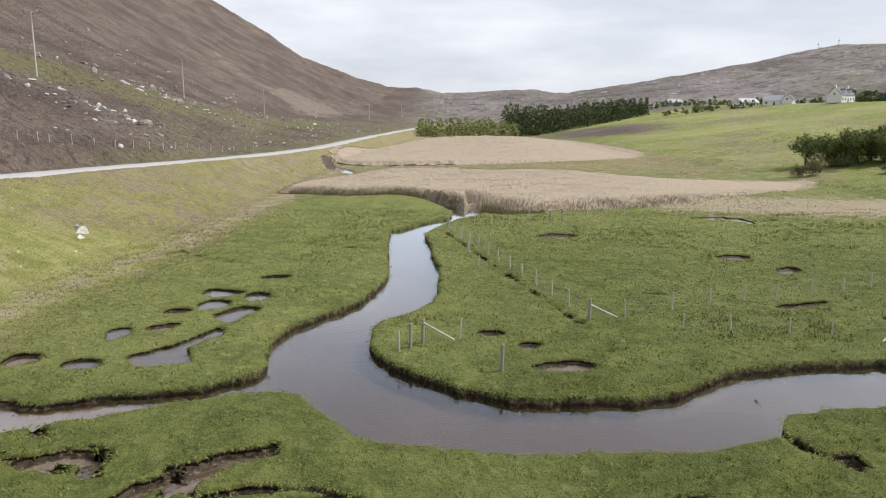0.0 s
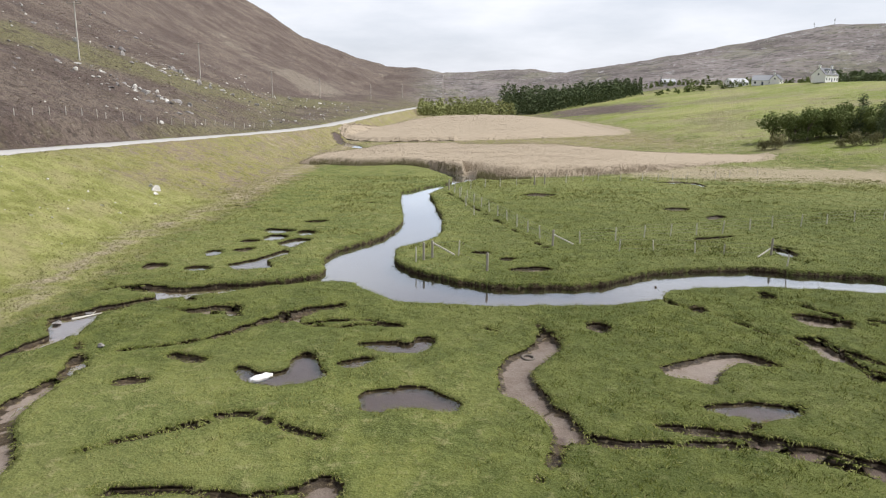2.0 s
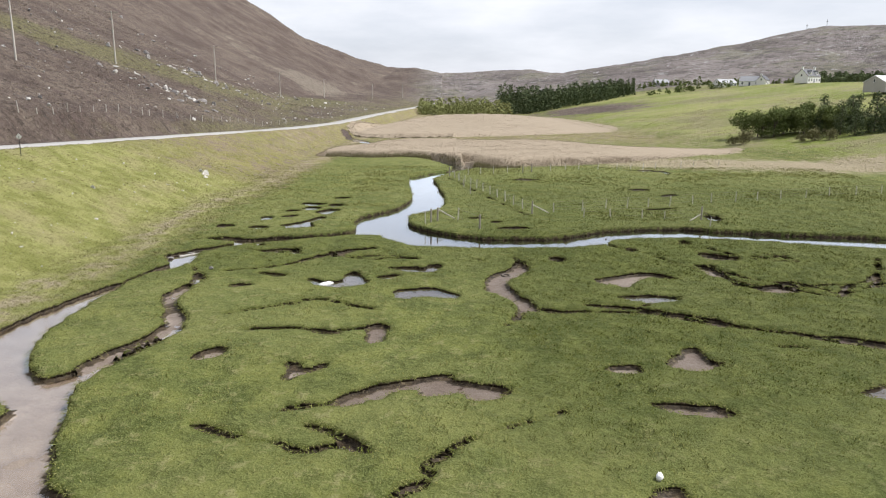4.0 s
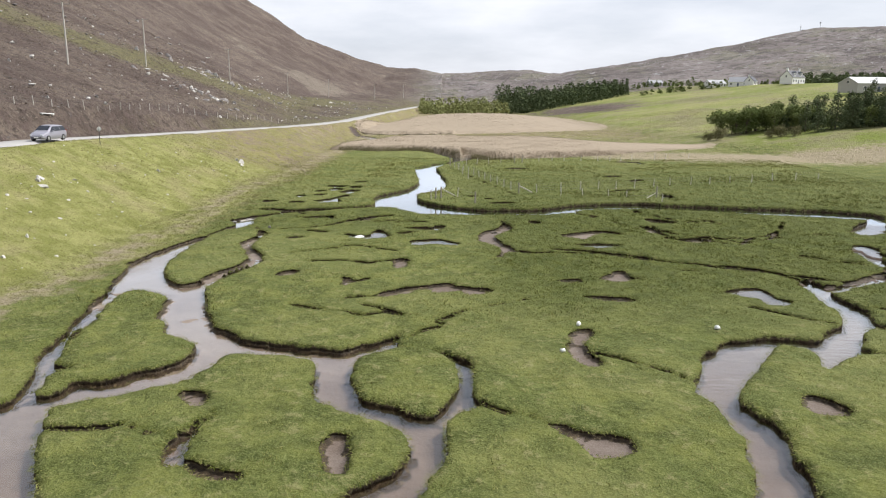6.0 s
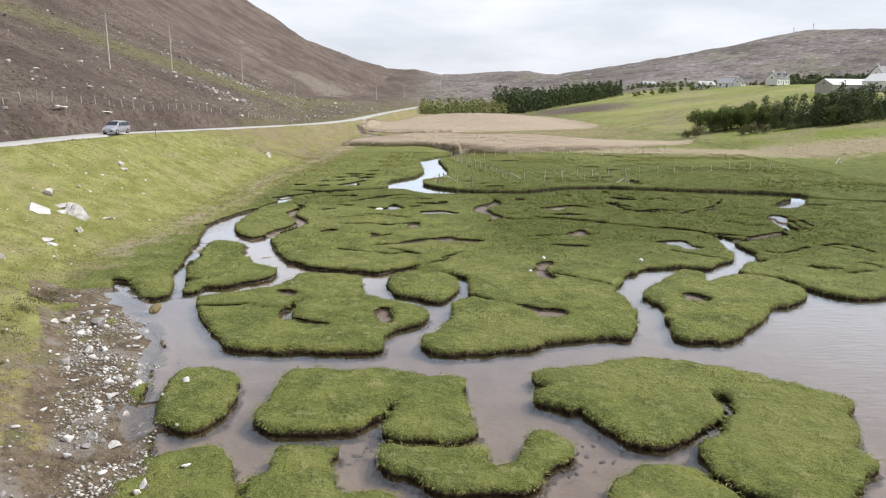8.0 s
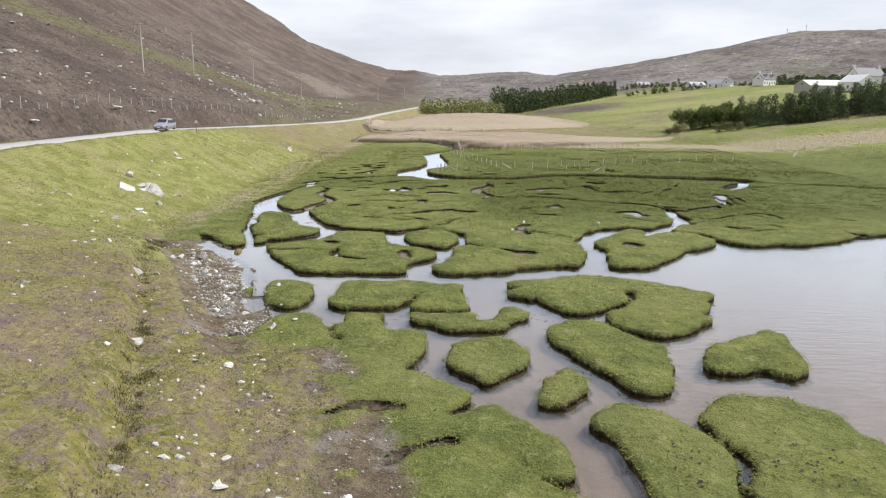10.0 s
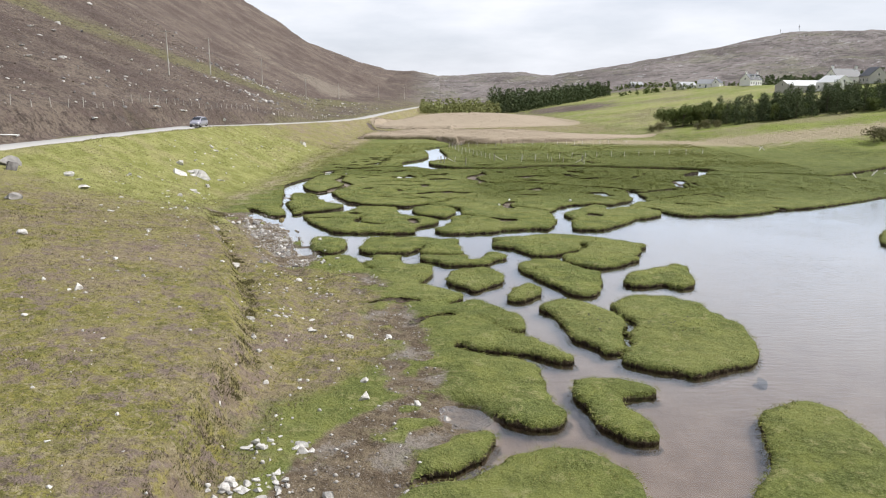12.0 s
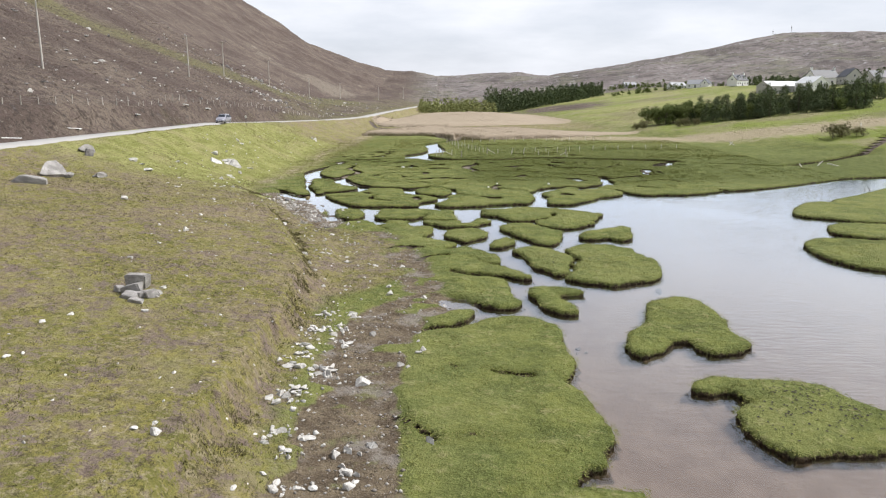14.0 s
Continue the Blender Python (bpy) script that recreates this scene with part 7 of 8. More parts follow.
# ---- car ----
def car(x, y, turn):
    c = thing("car", (x, y, float(np.interp(y, ROAD_Y, ROAD_Z)) + 0.46), turn, "silver-blue people carrier parked on the narrow road", "car")
    # cross sections along the car, nose at +y: place, sill width, belt width, roof width, sill, belt, roof heights
    secs = [(-2.15, 0.70, 0.72, 0.55, 0.42, 0.78, 0.84), (-2.05, 0.82, 0.84, 0.62, 0.28, 0.95, 1.28), (-1.6, 0.86, 0.88, 0.66, 0.22, 0.98, 1.58), (-0.6, 0.87, 0.89, 0.70, 0.20, 0.98, 1.66),
            (0.35, 0.87, 0.89, 0.69, 0.20, 0.97, 1.60), (1.05, 0.86, 0.88, 0.70, 0.20, 0.96, 1.12), (1.65, 0.84, 0.84, 0.66, 0.22, 0.86, 0.92), (2.05, 0.72, 0.72, 0.55, 0.30, 0.66, 0.72), (2.14, 0.60, 0.60, 0.50, 0.38, 0.58, 0.60)]
    bm = bmesh.new()
    rings = []
    for yy, w0, w1, w2, z0, z1, z2 in secs:
        rings.append([bm.verts.new(v) for v in ((-w0, yy, z0), (-w1, yy, (z0 + z1) / 2), (-w1 * 0.97, yy, z1), (-w2, yy, z2 - 0.04), (-w2 * 0.6, yy, z2), (w2 * 0.6, yy, z2), (w2, yy, z2 - 0.04), (w1 * 0.97, yy, z1), (w1, yy, (z0 + z1) / 2), (w0, yy, z0))])
    for a, b in zip(rings, rings[1:]):
        for k in range(10):
            bm.faces.new((a[k], a[(k + 1) % 10], b[(k + 1) % 10], b[k]))
    bm.faces.new(rings[0]), bm.faces.new(rings[-1][::-1])
    bmesh.ops.recalc_face_normals(bm, faces=bm.faces)
    body = part("body", bm, CAR_PAINT, c, smooth=True)
    body.modifiers.new("soft", "BEVEL").width = 0.03

    def pane(name, pts, label):
        b2 = bmesh.new()
        f = b2.faces.new([b2.verts.new(p) for p in pts])
        b2.normal_update()
        ext = bmesh.ops.extrude_face_region(b2, geom=[f])
        bmesh.ops.translate(b2, verts=[v for v in ext["geom"] if isinstance(v, bmesh.types.BMVert)], vec=f.normal * 0.012)
        bmesh.ops.recalc_face_normals(b2, faces=b2.faces)
        return part(name, b2, CAR_GLASS, c, label)

    pane("windscreen", [(-0.66, 1.05, 1.14), (0.66, 1.05, 1.14), (0.60, 0.42, 1.58), (-0.60, 0.42, 1.58)], "dark sloping windscreen")
    pane("rear_window", [(0.58, -2.09, 1.02), (-0.58, -2.09, 1.02), (-0.55, -1.78, 1.46), (0.55, -1.78, 1.46)], "dark rear window")
    for s in (-1, 1):
        for y0, y1, y2, y3 in ((0.95, 0.12, 0.12, 0.40), (0.05, -0.80, -0.80, 0.05), (-0.87, -1.85, -1.60, -0.87)):
            q = [(s * 0.885, y0, 1.02), (s * 0.885, y1, 1.02), (s * 0.735, y2, 1.50), (s * 0.735, y3, 1.50)]
            pane("side_window", q if s < 0 else q[::-1], "dark side window")
        box_m = part("mirror", box(bmesh.new(), (s * 0.99, 0.72, 1.05), (0.2, 0.12, 0.14), None, 0.03), CAR_PAINT, c)
        part("headlight", box(bmesh.new(), (s * 0.58, 2.02, 0.66), (0.30, 0.16, 0.14), None, 0.04), LAMP, c, "clear headlight")
        part("tail_light", box(bmesh.new(), (s * 0.72, -2.08, 0.92), (0.14, 0.12, 0.34), None, 0.03), RED_LAMP, c, "red tail light")
        for yy in (1.35, -1.30):
            bm = bmesh.new()
            rod(bm, (s * 0.70, yy, 0.31), (s * 0.90, yy, 0.31), 0.31, 0.31, 20)
            w = part("wheel", bm, TYRE, c, "black tyred wheel")
            part("rim", rod(bmesh.new(), (s * 0.885, yy, 0.31), (s * 0.912, yy, 0.31), 0.20, 0.17, 12), STEEL, w, "silver wheel rim")
    part("bumper", box(bmesh.new(), (0, 2.08, 0.42), (1.2, 0.12, 0.16), None, 0.04), BLACK_TRIM, c, "black front bumper grille")
    part("number_plate", box(bmesh.new(), (0, 2.15, 0.44), (0.5, 0.02, 0.11)), FRAME, c, "plain white number plate")
    return c


car(-43.3, 32.0, 176)


def road_sign(x, y):
    s = thing("road_sign", (x, y, height_at(x, y)), 0, "small passing place sign on a dark post", "road sign")
    part("post", rod(bmesh.new(), (0, 0, -0.3), (0, 0, 1.9), 0.035, 0.035, 8), BLACK_TRIM, s)
    part("plate", box(bmesh.new(), (0, 0, 1.85), (0.42, 0.03, 0.42), Matrix.Rotation(radians(45), 3, "Y"), 0.01), FRAME, s, "white diamond plate")
    return s


road_sign(-40.4, 37.5)


# ---- houses ----
def gable_house(x, y, turn, w, d, h, rise, wall_m, roof_m, label, chimneys=(-1, 1), windows=3, dormers=0, porch=False, skylights=0, name="house"):
    """A storey-and-a-half house: long side w along x, gables at both ends."""
    hs = thing(name, (x, y, height_at(x, y) - 0.15), turn, label, "house", "crofts and farm buildings")
    bm = bmesh.new()
    vs = [bm.verts.new(p) for p in ((-w / 2, -d / 2, 0), (w / 2, -d / 2, 0), (w / 2, d / 2, 0), (-w / 2, d / 2, 0), (-w / 2, -d / 2, h), (w / 2, -d / 2, h), (w / 2, d / 2, h), (-w / 2, d / 2, h), (-w / 2, 0, h + rise), (w / 2, 0, h + rise))]
    for f in ((0, 1, 5, 4), (1, 2, 6, 9, 5), (2, 3, 7, 6), (3, 0, 4, 8, 7), (3, 2, 1, 0)):
        bm.faces.new([vs[k] for k in f])
    wall = part("wall", bm, wall_m, hs)
    ang = math.atan2(rise, d / 2)
    ln = math.hypot(rise, d / 2) + 0.35
    for s in (-1, 1):
        bm = bmesh.new()
        box(bm, (0, s * (d / 4 + 0.10), h + rise / 2 - 0.02), (w + 0.3, ln, 0.14), Matrix.Rotation(-s * ang, 3, "X"))
        rf = part("roof", bm, roof_m, hs)
        for k in range(skylights):
            sx = (k + 0.5) / skylights * w - w / 2
            part("skylight", box(bmesh.new(), (sx, s * (d / 4), h + rise / 2 + 0.08), (0.9, 1.3, 0.06), Matrix.Rotation(-s * ang, 3, "X")), PALE_ROOF, rf, "pale roof light")
    for s in chimneys:
        bm = box(bmesh.new(), (s * (w / 2 - 0.45), 0, h + rise + 0.35), (0.9, 0.75, 1.5), None, 0.03)
        box(bm, (s * (w / 2 - 0.45), 0, h + rise + 1.1), (1.05, 0.9, 0.14))
        ch = part("chimney", bm, wall_m, hs)
        for dx in (-0.2, 0.2):
            part("chimney_pot", rod(bmesh.new(), (s * (w / 2 - 0.45) + dx, 0, h + rise + 1.15), (s * (w / 2 - 0.45) + dx, 0, h + rise + 1.55), 0.13, 0.11, 8), GREY_ROOF, ch, "clay chimney pot")
    for s in (-1, 1):
        for k in range(windows):
            sx = (k + 0.5) / windows * w - w / 2
            if s < 0 and k == windows // 2 and windows % 2:
                part("door", box(bmesh.new(), (sx, s * (d / 2 + 0.02), 1.02), (0.95, 0.08, 2.05), None, 0.01), DOOR, hs, "dark front door")
                continue
            fr = part("window", box(bmesh.new(), (sx, s * (d / 2 + 0.015), 1.55), (1.15, 0.06, 1.3), None, 0.01), FRAME, hs, "white framed window")
            for dx in (-0.26, 0.26):
                part("pane", box(bmesh.new(), (sx + dx, s * (d / 2 + 0.045), 1.55), (0.44, 0.03, 1.1)), PANE, fr, "dark window pane")
    for s in (-1, 1):
        fr = part("window", box(bmesh.new(), (s * (w / 2 + 0.015), 0, h + 0.4), (0.06, 0.9, 1.1), None, 0.01), FRAME, hs, "white framed gable window")
        part("pane", box(bmesh.new(), (s * (w / 2 + 0.045), 0, h + 0.4), (0.03, 0.7, 0.9)), PANE, fr, "dark window pane")
    for k in range(dormers):
        sx = (k + 0.5) / dormers * w - w / 2
        bm = box(bmesh.new(), (sx, -d / 4 - 0.35, h + rise * 0.45), (1.5, 1.7, 1.4))
        dm = part("dormer", bm, wall_m, hs)
        bm = bmesh.new()
        for s in (-1, 1):
            box(bm, (sx + s * 0.42, -d / 4 - 0.40, h + rise * 0.45 + 0.95), (1.1, 1.9, 0.1), Matrix.Rotation(s * radians(38), 3, "Y"))
        part("dormer_roof", bm, roof_m, dm, "small pitched dormer roof")
        part("pane", box(bmesh.new(), (sx, -d / 4 - 1.21, h + rise * 0.45), (0.9, 0.04, 0.95)), PANE, dm, "dark window pane")
    return hs


gable_house(178.5, 330, 38, 13, 6.5, 3.4, 3.2, WHITEWASH, SLATE, "white croft house with slate roof and chimneys", windows=5, dormers=2)
gable_house(164, 397, 20, 12, 6, 2.6, 2.0, WHITEWASH, GREY_ROOF, "low white cottage with grey roof", (), 5)
gable_house(171, 378, -35, 11, 6.5, 2.7, 2.6, WHITEWASH, GREY_ROOF, "white cottage with a steep gable", (1,), 3)
gable_house(176, 374, 50, 7, 5, 2.5, 2.4, WHITEWASH, SLATE, "small white annexe with dark roof", (), 3)
gable_house(147, 208, 12, 17, 9, 3.2, 2.0, GREY_RENDER, PALE_ROOF, "long farm shed with pale metal roof", (), 3, name="farm_shed")
gable_house(156, 199, 100, 11, 8, 3.4, 2.6, WHITEWASH, PALE_ROOF, "farm building with roof lights in pale roof", (), 3, skylights=3, name="farm_building")
gable_house(172, 222, 14, 13, 7, 3.6, 3.2, WHITEWASH, SLATE, "white farmhouse with white chimneys", (-1, 1), 5)
gable_house(179, 212, 80, 11, 7, 3.2, 3.4, GREY_RENDER, SLATE, "grey rendered house with dark slate roof", (), 3)
gable_house(199, 222, 10, 14, 8, 3.0, 3.0, GREY_RENDER, SLATE, "dark roofed barn beside the farmhouse", (), 3, name="barn")
gable_house(166, 530, 10, 11, 6, 2.5, 2.2, GREY_RENDER, GREY_ROOF, "grey stone cottage by the far wood", (-1,), 3)


# ---- masts on the far hill ----
for x, y, h in ((478, 950, 9), (505, 952, 13), (484, 956, 5)):
    mast = thing("radio_mast", (x, y, height_at(x, y) - 1), 0, "thin grey steel radio mast", "mast", "masts on the hill")
    part("lattice", rod(bmesh.new(), (0, 0, 0), (0, 0, h), 0.32, 0.18, 6), STEEL, mast)
    part("aerial", rod(bmesh.new(), (0, 0, h * 0.7), (0, 0, h * 0.8), 0.9, 0.9, 8), STEEL, mast)
    part("cabin", box(bmesh.new(), (4, 0, 1.6), (4, 3, 3.2), None, 0.05), GREY_RENDER, mast)


# ---- trees ----
def sprays(r, centres, radii, count, size, flat=0.55):
    """Small leaf sprays through a set of rounded limbs, thicker to the outside."""
    v = []
    total = sum(rad ** 2 for rad in radii)
    for c, rad in zip(centres, radii):
        for _ in range(int(count * rad ** 2 / total)):
            d = Vector((r.gauss(0, 1), r.gauss(0, 1), r.gauss(0, 1))).normalized()
            p = Vector(c) + Vector((d.x, d.y, d.z * 0.8)) * rad * r.uniform(0.55, 1.08)
            a = Vector((r.gauss(0, 1), r.gauss(0, 1), r.gauss(0, flat))).normalized() * size * r.uniform(0.6, 1.4)
            b = d.cross(a).normalized() * size * r.uniform(0.4, 0.9)
            v += [p - a * 0.5, p + a * 0.5 + b * 0.3, p + b, p - a * 0.5, p + b, p - a * 0.3 + b * 0.9 - d * size * 0.3]
    return np.array([tuple(q) for q in v])


def crown_mesh(name, v, material):
    m = bpy.data.meshes.new(name)
    m.from_pydata([tuple(p) for p in v], [], [(3 * k, 3 * k + 1, 3 * k + 2) for k in range(len(v) // 3)])
    m.materials.append(material)
    return m


def broad_tree(seed, h, wide, material, count=1500, size=0.34):
    r = random.Random(seed)
    centres, radii = [], []
    for _ in range(13):
        a, d = r.uniform(0, 6.28), r.uniform(0.1, 0.75) * wide
        centres.append((math.cos(a) * d, math.sin(a) * d, h * r.uniform(0.16, 0.78)))
        radii.append(r.uniform(0.28, 0.45) * wide)
    bm = bmesh.new()
    rod(bm, (0, 0, -0.3), (r.uniform(-0.2, 0.2), r.uniform(-0.2, 0.2), h * 0.6), 0.045 * h * 0.6, 0.02 * h * 0.5, 8)
    for c in centres[:6]:
        rod(bm, (0, 0, h * r.uniform(0.15, 0.4)), c, 0.02 * h * 0.6, 0.008 * h, 6)
    return bm, crown_mesh("crown", sprays(r, centres, radii, count, size), material)


def pine_tree(seed, h, wide, material, count=1300, size=0.40):
    r = random.Random(seed)
    centres, radii = [], []
    for k in range(16):
        t = 0.08 + 0.84 * k / 15
        a = r.uniform(0, 6.28)
        reach = wide * (1.15 - t) * r.uniform(0.5, 1.0)
        centres.append((math.cos(a) * reach * 0.7, math.sin(a) * reach * 0.7, h * t))
        radii.append(wide * (0.30 + 0.34 * (1 - t)) * r.uniform(0.8, 1.15))
    bm = bmesh.new()
    rod(bm, (0, 0, -0.3), (r.uniform(-0.15, 0.15), r.uniform(-0.15, 0.15), h * 0.96), 0.022 * h, 0.006 * h, 8)
    for c in centres[:9]:
        rod(bm, (0, 0, c[2] - 0.2), c, 0.05, 0.02, 5)
    return bm, crown_mesh("crown", sprays(r, centres, radii, count, size, 0.35), material)


def tree_kind(name, made, label, category, group):
    t = thing(name, (0, 0, 0), 0, label, category, group)
    part("trunk", made[0], BARK, t)
    c = new("crown", made[1])
    c.parent = t
    return t


PINES = [tree_kind("pine_tree", pine_tree(70 + k, 8.5, 2.9, CONIFER), "dark green shelterbelt pine with dense boughs", "tree", "shelterbelt trees") for k in range(3)]
BROADS = [tree_kind("broadleaf_tree", broad_tree(80 + k, 5.6, 3.2, LEAF), "rounded dark green broadleaf tree", "tree", "shelterbelt trees") for k in range(3)]
BUSHES = [tree_kind("willow_bush", broad_tree(90 + k, 3.0, 2.6, WILLOW, 1000, 0.26), "grey-green willow bush at the field edge", "bush", "willow bushes") for k in range(2)]
used = set()


def plant(kinds, x, y, scale):
    src = rs.choice(kinds)
    m = pose(x, y, height_at(x, y) - 0.1, 0, 0, rs.uniform(0, 360)) @ Matrix.Diagonal((scale, scale, scale * rs.uniform(0.9, 1.12), 1))
    if src.name in used:
        t = copy_thing(src, m)
        t.scale = m.to_scale()
    else:
        used.add(src.name)
        src.matrix_world = m
        t = src
    return t


for k in range(14):
    plant(BROADS, 70.5 + 1.3 * k + rs.uniform(-1, 1), 137 - 0.8 * k + rs.uniform(-2, 6), rs.uniform(0.85, 1.25))
for k in range(78):
    t = k / 77
    plant(PINES if rs.random() < 0.72 else BROADS, 84 + 46 * t + rs.uniform(-1.5, 1.5), 122 - 14 * t + rs.uniform(-2, 16), rs.uniform(0.6, 1.0))
for k in range(30):
    plant(BROADS if k % 2 else PINES, rs.uniform(118, 150), rs.uniform(118, 160), rs.uniform(0.6, 1.0))
for x, y, s in ((65.5, 127.5, 1.0), (63.5, 128.5, 0.7), (76.5, 119, 0.95), (79, 118, 0.8), (74.5, 120.5, 0.6), (92, 62, 1.2), (95, 64, 1.1), (97, 61, 0.9)):
    plant(BUSHES, x, y, s)


def far_wood(name, places, tall, material, label, spread=0.30, count=46, size=1.5):
    """A wood seen from far off: tapering crowns of loose sprays."""
    r = random.Random(len(places))
    parts_ = []
    for x, y, s in places:
        z = height_at(x, y)
        h = tall * s * r.uniform(0.8, 1.15)
        for _ in range(count):
            t = r.uniform(0.05, 1.0)
            a = r.uniform(0, 6.28)
            d = h * spread * math.sqrt(1.02 - t) * r.uniform(0.4, 1.0)
            p = np.array((x + math.cos(a) * d, y + math.sin(a) * d, z + h * t))
            u = np.array((r.gauss(0, 1), r.gauss(0, 1), r.gauss(0, 0.5))) * size * 0.45
            v = np.array((r.gauss(0, 0.5), r.gauss(0, 0.5), r.gauss(0, 1))) * size * 0.45
            parts_.append(np.stack([p - u, p + u, p + v]))
    v = np.concatenate(parts_)
    return raw(name, v, np.arange(len(v)).reshape(-1, 3), material, label, "woodland")


SCRUB = blade_material("scrub_leaves", [(0.175, 0.200, 0.070), (0.225, 0.248, 0.094), (0.270, 0.280, 0.125)])
wood = []
for k in range(420):
    t = rs.random()
    depth = rs.uniform(0, 55) * (0.35 + 0.65 * t)
    wood.append((30 + 95 * t + rs.uniform(-2, 2), 352 + 88 * t + depth, (1.08 - 0.38 * t) * rs.uniform(0.72, 1.2)))
far_wood("conifer_wood", wood, 12.0, CONIFER, "dark conifer plantation beyond the reed beds", 0.24, 80, 1.15)
far_wood("willow_scrub", [(rs.uniform(-12, 34), rs.uniform(338, 392), rs.uniform(0.5, 1.0)) for _ in range(170)], 8.5, SCRUB, "light green willow scrub at the head of the reeds", 0.55, 40, 1.3)
far_wood("hill_plantation", [(rs.uniform(215, 330), 400 + rs.uniform(-12, 12), rs.uniform(0.4, 0.75)) for k in range(220)] + [(rs.uniform(260, 360), 470 + rs.uniform(-10, 10), rs.uniform(0.4, 0.7)) for k in range(150)], 10.0, CONIFER, "strips of dark conifers on the hillside")
far_wood("garden_shrubs", [(rs.uniform(120, 215), rs.uniform(385, 420), rs.uniform(0.4, 0.8)) for k in range(70)] + [(rs.uniform(130, 200), rs.uniform(500, 540), rs.uniform(0.5, 0.9)) for k in range(60)], 5.0, LEAF, "scattered garden shrubs round the crofts", 0.5, 36, 1.2)


# ---- things left about the marsh ----
bm = bmesh.new()
ringn = []
for k in range(24):
    a = 2 * math.pi * k / 24
    ringn.append([bm.verts.new(((0.27 + 0.065 * math.cos(b)) * math.cos(a), (0.27 + 0.065 * math.cos(b)) * math.sin(a), 0.07 * math.sin(b))) for b in (2 * math.pi * q / 8 for q in range(8))])
for k in range(24):
    for q in range(8):
        bm.faces.new((ringn[k][q], ringn[(k + 1) % 24][q], ringn[(k + 1) % 24][(q + 1) % 8], ringn[k][(q + 1) % 8]))
tyre = part("old_tyre", bm, plain("muddy_rubber", (0.15, 0.128, 0.108), 0.9, 0, 0.4, 4, 0.3), None, "", True)
tyre.matrix_world = pose(3.7, 15.9, 0.16, 4, 3, 0)
tagged(tyre, "mud-caked old tyre lying in the runnel", "tyre")

bm = bmesh.new()
bmesh.ops.create_icosphere(bm, subdivisions=3, radius=1.0)
for v in bm.verts:
    k = noise.noise(v.co * 2.3) * 0.35 + noise.noise(v.co * 6) * 0.12
    v.co = Vector((v.co.x * (0.50 + k * 0.5), v.co.y * (0.21 + k * 0.25) + 0.18 * v.co.x, max(v.co.z, -0.4) * (0.16 + k * 0.25)))
sack = part("plastic_sack", bm, SACK, None, "", True)
sack.matrix_world = pose(-7.95, 13.2, 0.22, 0, 0, 20)
tagged(sack, "crumpled white plastic sack in a marsh pool", "sack")

bm = bmesh.new()
bmesh.ops.create_icosphere(bm, subdivisions=3, radius=1.0)
for v in bm.verts:
    k = 1 + 0.25 * noise.noise(v.co * 1.8)
    v.co = Vector((v.co.x * 0.26 * k, v.co.y * 0.75 * k, v.co.z * 0.24 * k))
clump = part("peat_block", bm, blade_material("mossy_peat", [(0.15, 0.12, 0.06), (0.19, 0.16, 0.075), (0.10, 0.08, 0.045)]), None, "", True)
clump.matrix_world = pose(-17.9, -22.1, 0.08, 0, 0, 4)
tagged(clump, "loose mossy block of peat in the creek", "peat block")


for x, y, size in ((13.2, -11.0, 0.15), (6.2, -10.3, 0.16), (4.7, -14.4, 0.13)):
    bm = bmesh.new()
    bmesh.ops.create_icosphere(bm, subdivisions=2, radius=1.0)
    for v in bm.verts:
        k = 1 + 0.5 * noise.noise(v.co * 2.1 + Vector((x, y, 0)))
        v.co = Vector((v.co.x * size * k, v.co.y * size * 0.7 * k, max(v.co.z, -0.5) * size * 0.8 * k))
    scrap = part("plastic_scrap", bm, SACK, None, "", True)
    scrap.matrix_world = pose(x, y, height_at(x, y) + size * 0.45, 0, 0, 40 * x)
    tagged(scrap, "small crumpled white scrap caught on turf", "litter", "white scraps on the marsh")

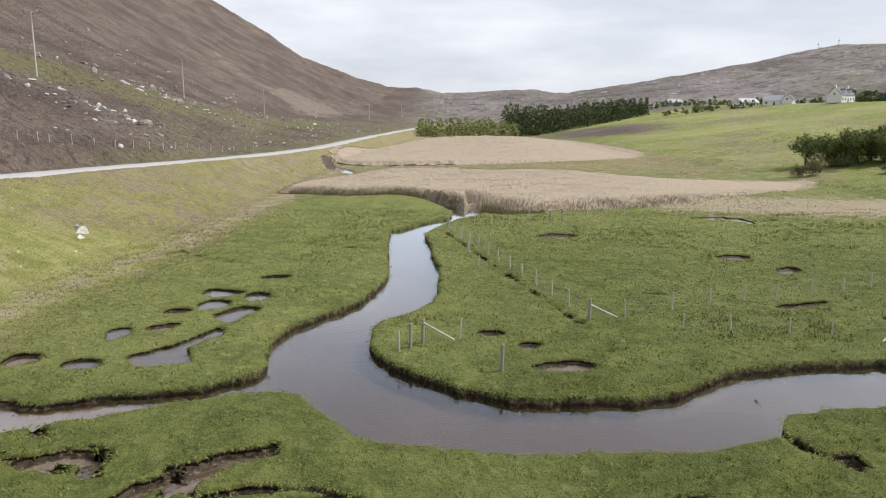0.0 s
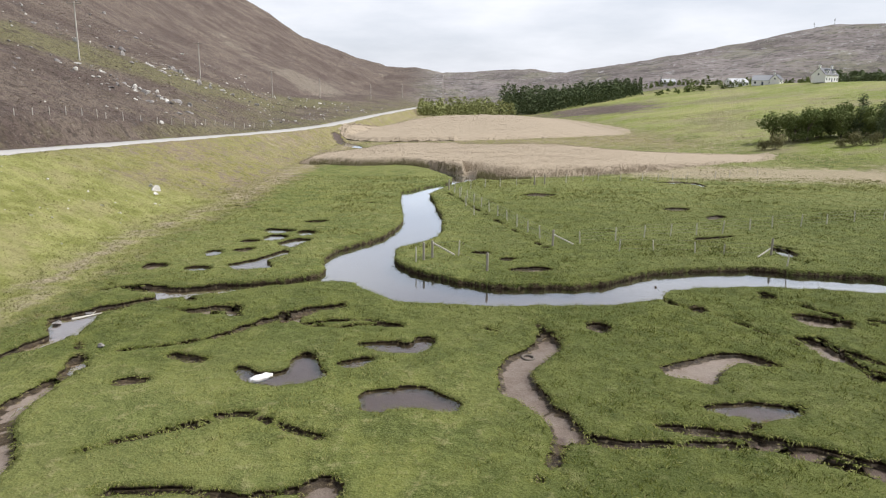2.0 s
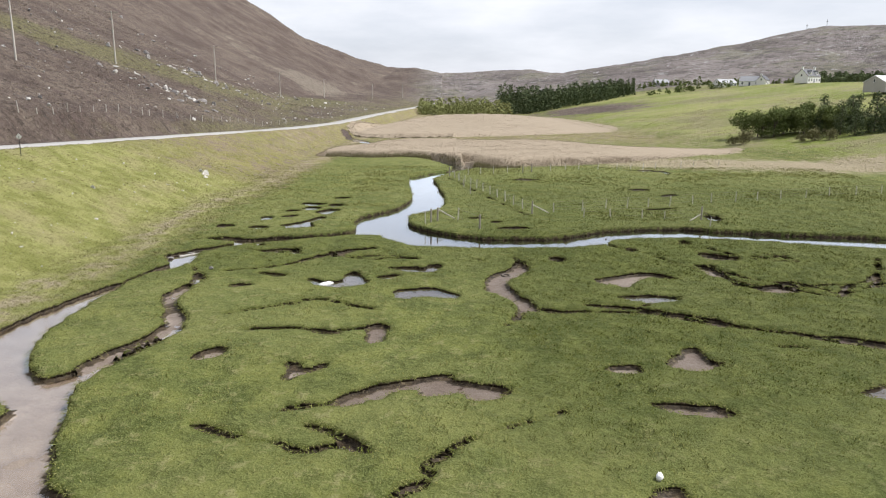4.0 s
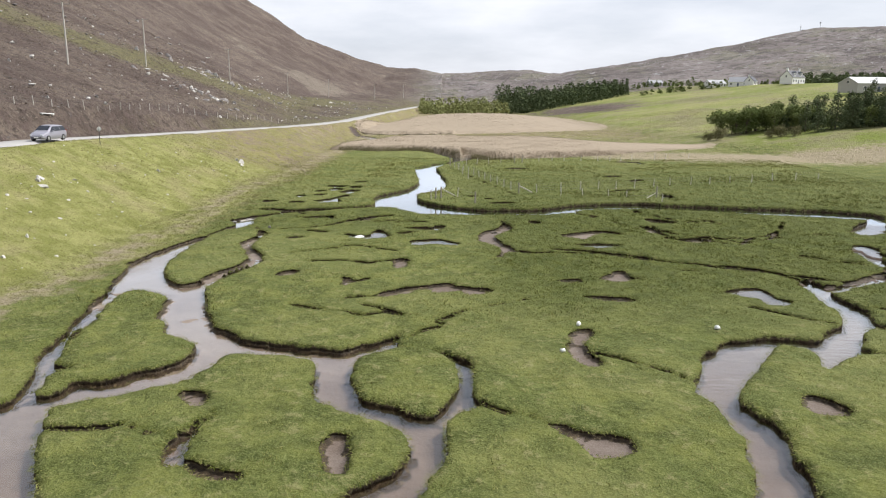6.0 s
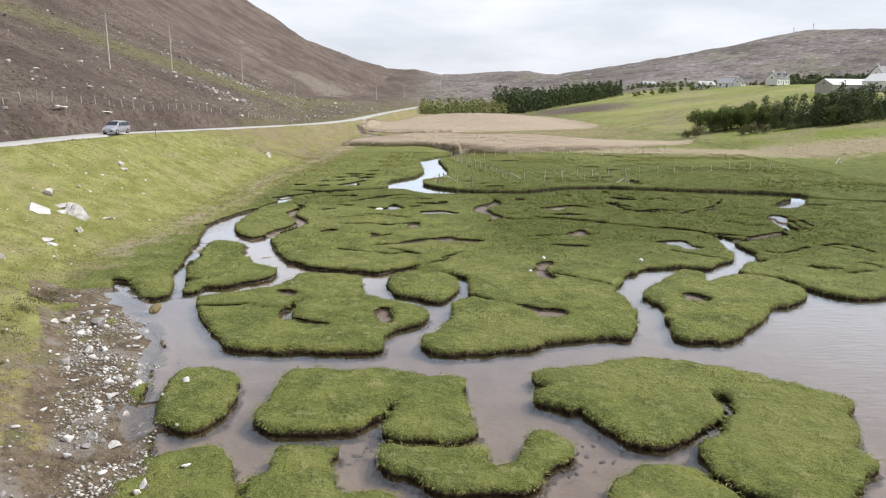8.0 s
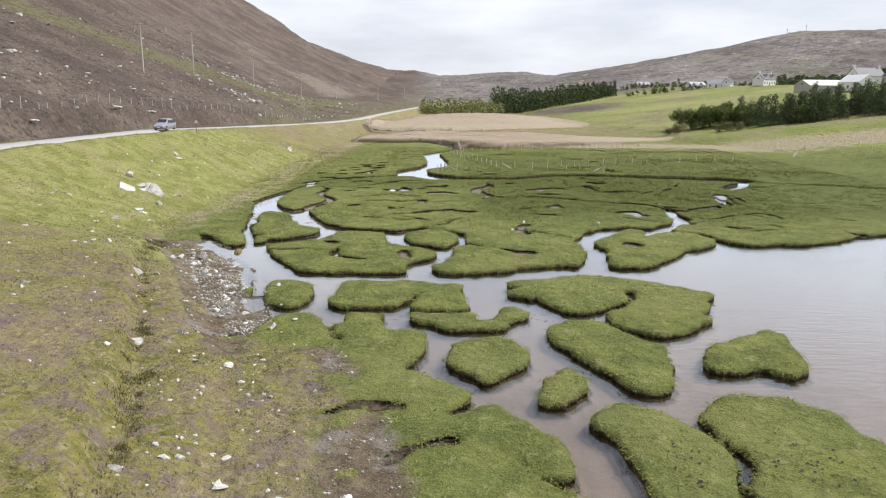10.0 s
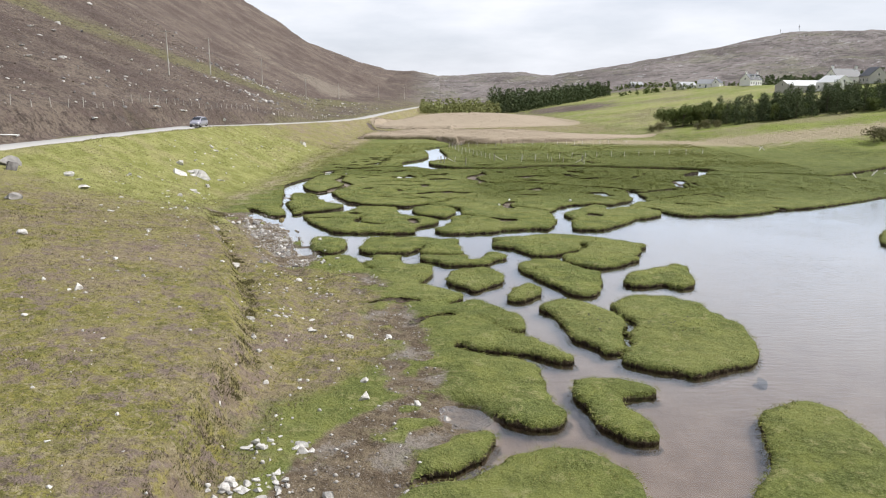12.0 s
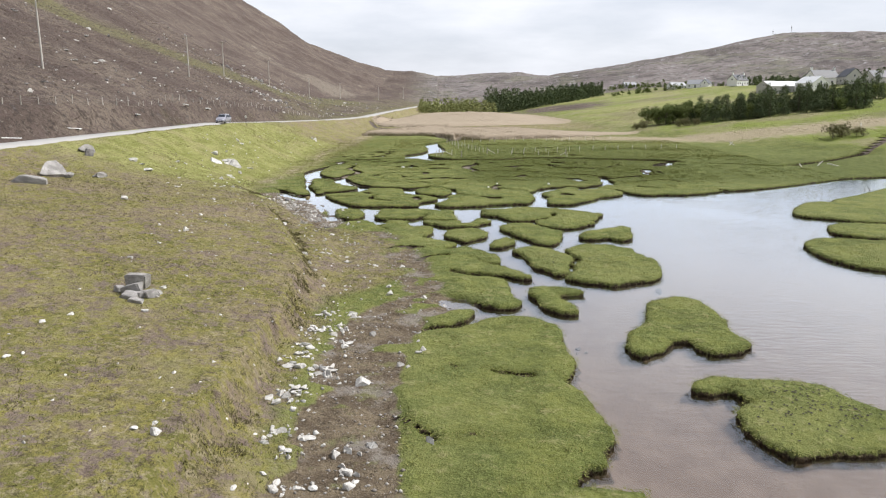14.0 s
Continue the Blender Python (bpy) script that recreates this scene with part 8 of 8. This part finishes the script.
# hoof prints trodden into the turf of the islets
hx, hy = [], []
for cx, cy, rx, ry, n in ((13.2, -82.3, 2.9, 2.6, 200), (10.6, -56.0, 1.8, 1.4, 36), (6.6, -55.8, 0.9, 1.8, 24)):
    hx.append(rng.normal(cx, rx * 0.55, n)), hy.append(rng.normal(cy, ry * 0.55, n))
hx, hy = np.concatenate(hx), np.concatenate(hy)
j, i = cell_of(hx, hy)
ok = S[j, i] > 0.35
hx, hy, j, i = hx[ok], hy[ok], j[ok], i[ok]
a = np.arange(6) * np.pi / 3
ring_r = rng.uniform(0.028, 0.055, (len(hx), 1)) * rng.uniform(0.8, 1.2, (len(hx), 6))
rim_v = np.stack([hx[:, None] + ring_r * np.cos(a), hy[:, None] + 1.4 * ring_r * np.sin(a), np.repeat(PZ[j, i][:, None] + 0.035, 6, 1)], -1)
mid_v = np.stack([hx, hy, PZ[j, i] + 0.015], -1)[:, None]
fan = np.array([(6, q, (q + 1) % 6) for q in range(6)])
raw("hoof_prints", np.concatenate([rim_v, mid_v], 1).reshape(-1, 3), (fan[None] + 7 * np.arange(len(hx))[:, None, None]).reshape(-1, 3), PEAT_WET, "small dark hoof prints trodden into marsh turf", "hoof prints")


def log(x, y, length, r, turn, tilt, label, name="driftwood"):
    bm = bmesh.new()
    rod(bm, (-length / 2, 0, 0), (length / 2, 0, 0), r, r * 0.7, 8)
    rod(bm, (length * 0.1, 0, 0), (length * 0.3, r * 3, r * 2), r * 0.5, r * 0.25, 6)
    ob = part(name, bm, PALE_WOOD)
    ob.matrix_world = pose(x, y, height_at(x, y) + r * 0.8 + 0.05, 0, tilt, turn)
    return tagged(ob, label, "driftwood", "driftwood on the marsh")


log(-19.6, 22.1, 1.7, 0.06, 50, 2, "bleached branch lying in the creek bed")
for x, y, n, a, tl in ((65.2, 17, 2.2, 20, -35), (66.5, 14, 2.6, 150, -12), (59.6, 12, 2.0, 80, -20), (55.8, -13.5, 1.4, 70, -40), (56.5, -13.5, 1.4, 120, -50), (69.3, 66.2, 3.0, 40, -30), (70.3, 66.6, 2.4, 140, -35), (106, 75, 2.0, 60, -40)):
    log(x, y, n, 0.09, a, tl, "grey bleached driftwood stranded on marsh turf")
bm = rod(bmesh.new(), (0, 0, -0.2), (-0.28, -0.05, 0.12), 0.05, 0.03, 7)
rod(bm, (-0.14, -0.02, 0.0), (-0.3, 0.06, 0.04), 0.03, 0.02, 6)
snag = part("dead_snag", bm, BARK)
snag.matrix_world = pose(13.5, 28.6, 0.05)
tagged(snag, "dark dead snag at the stream bank", "driftwood")
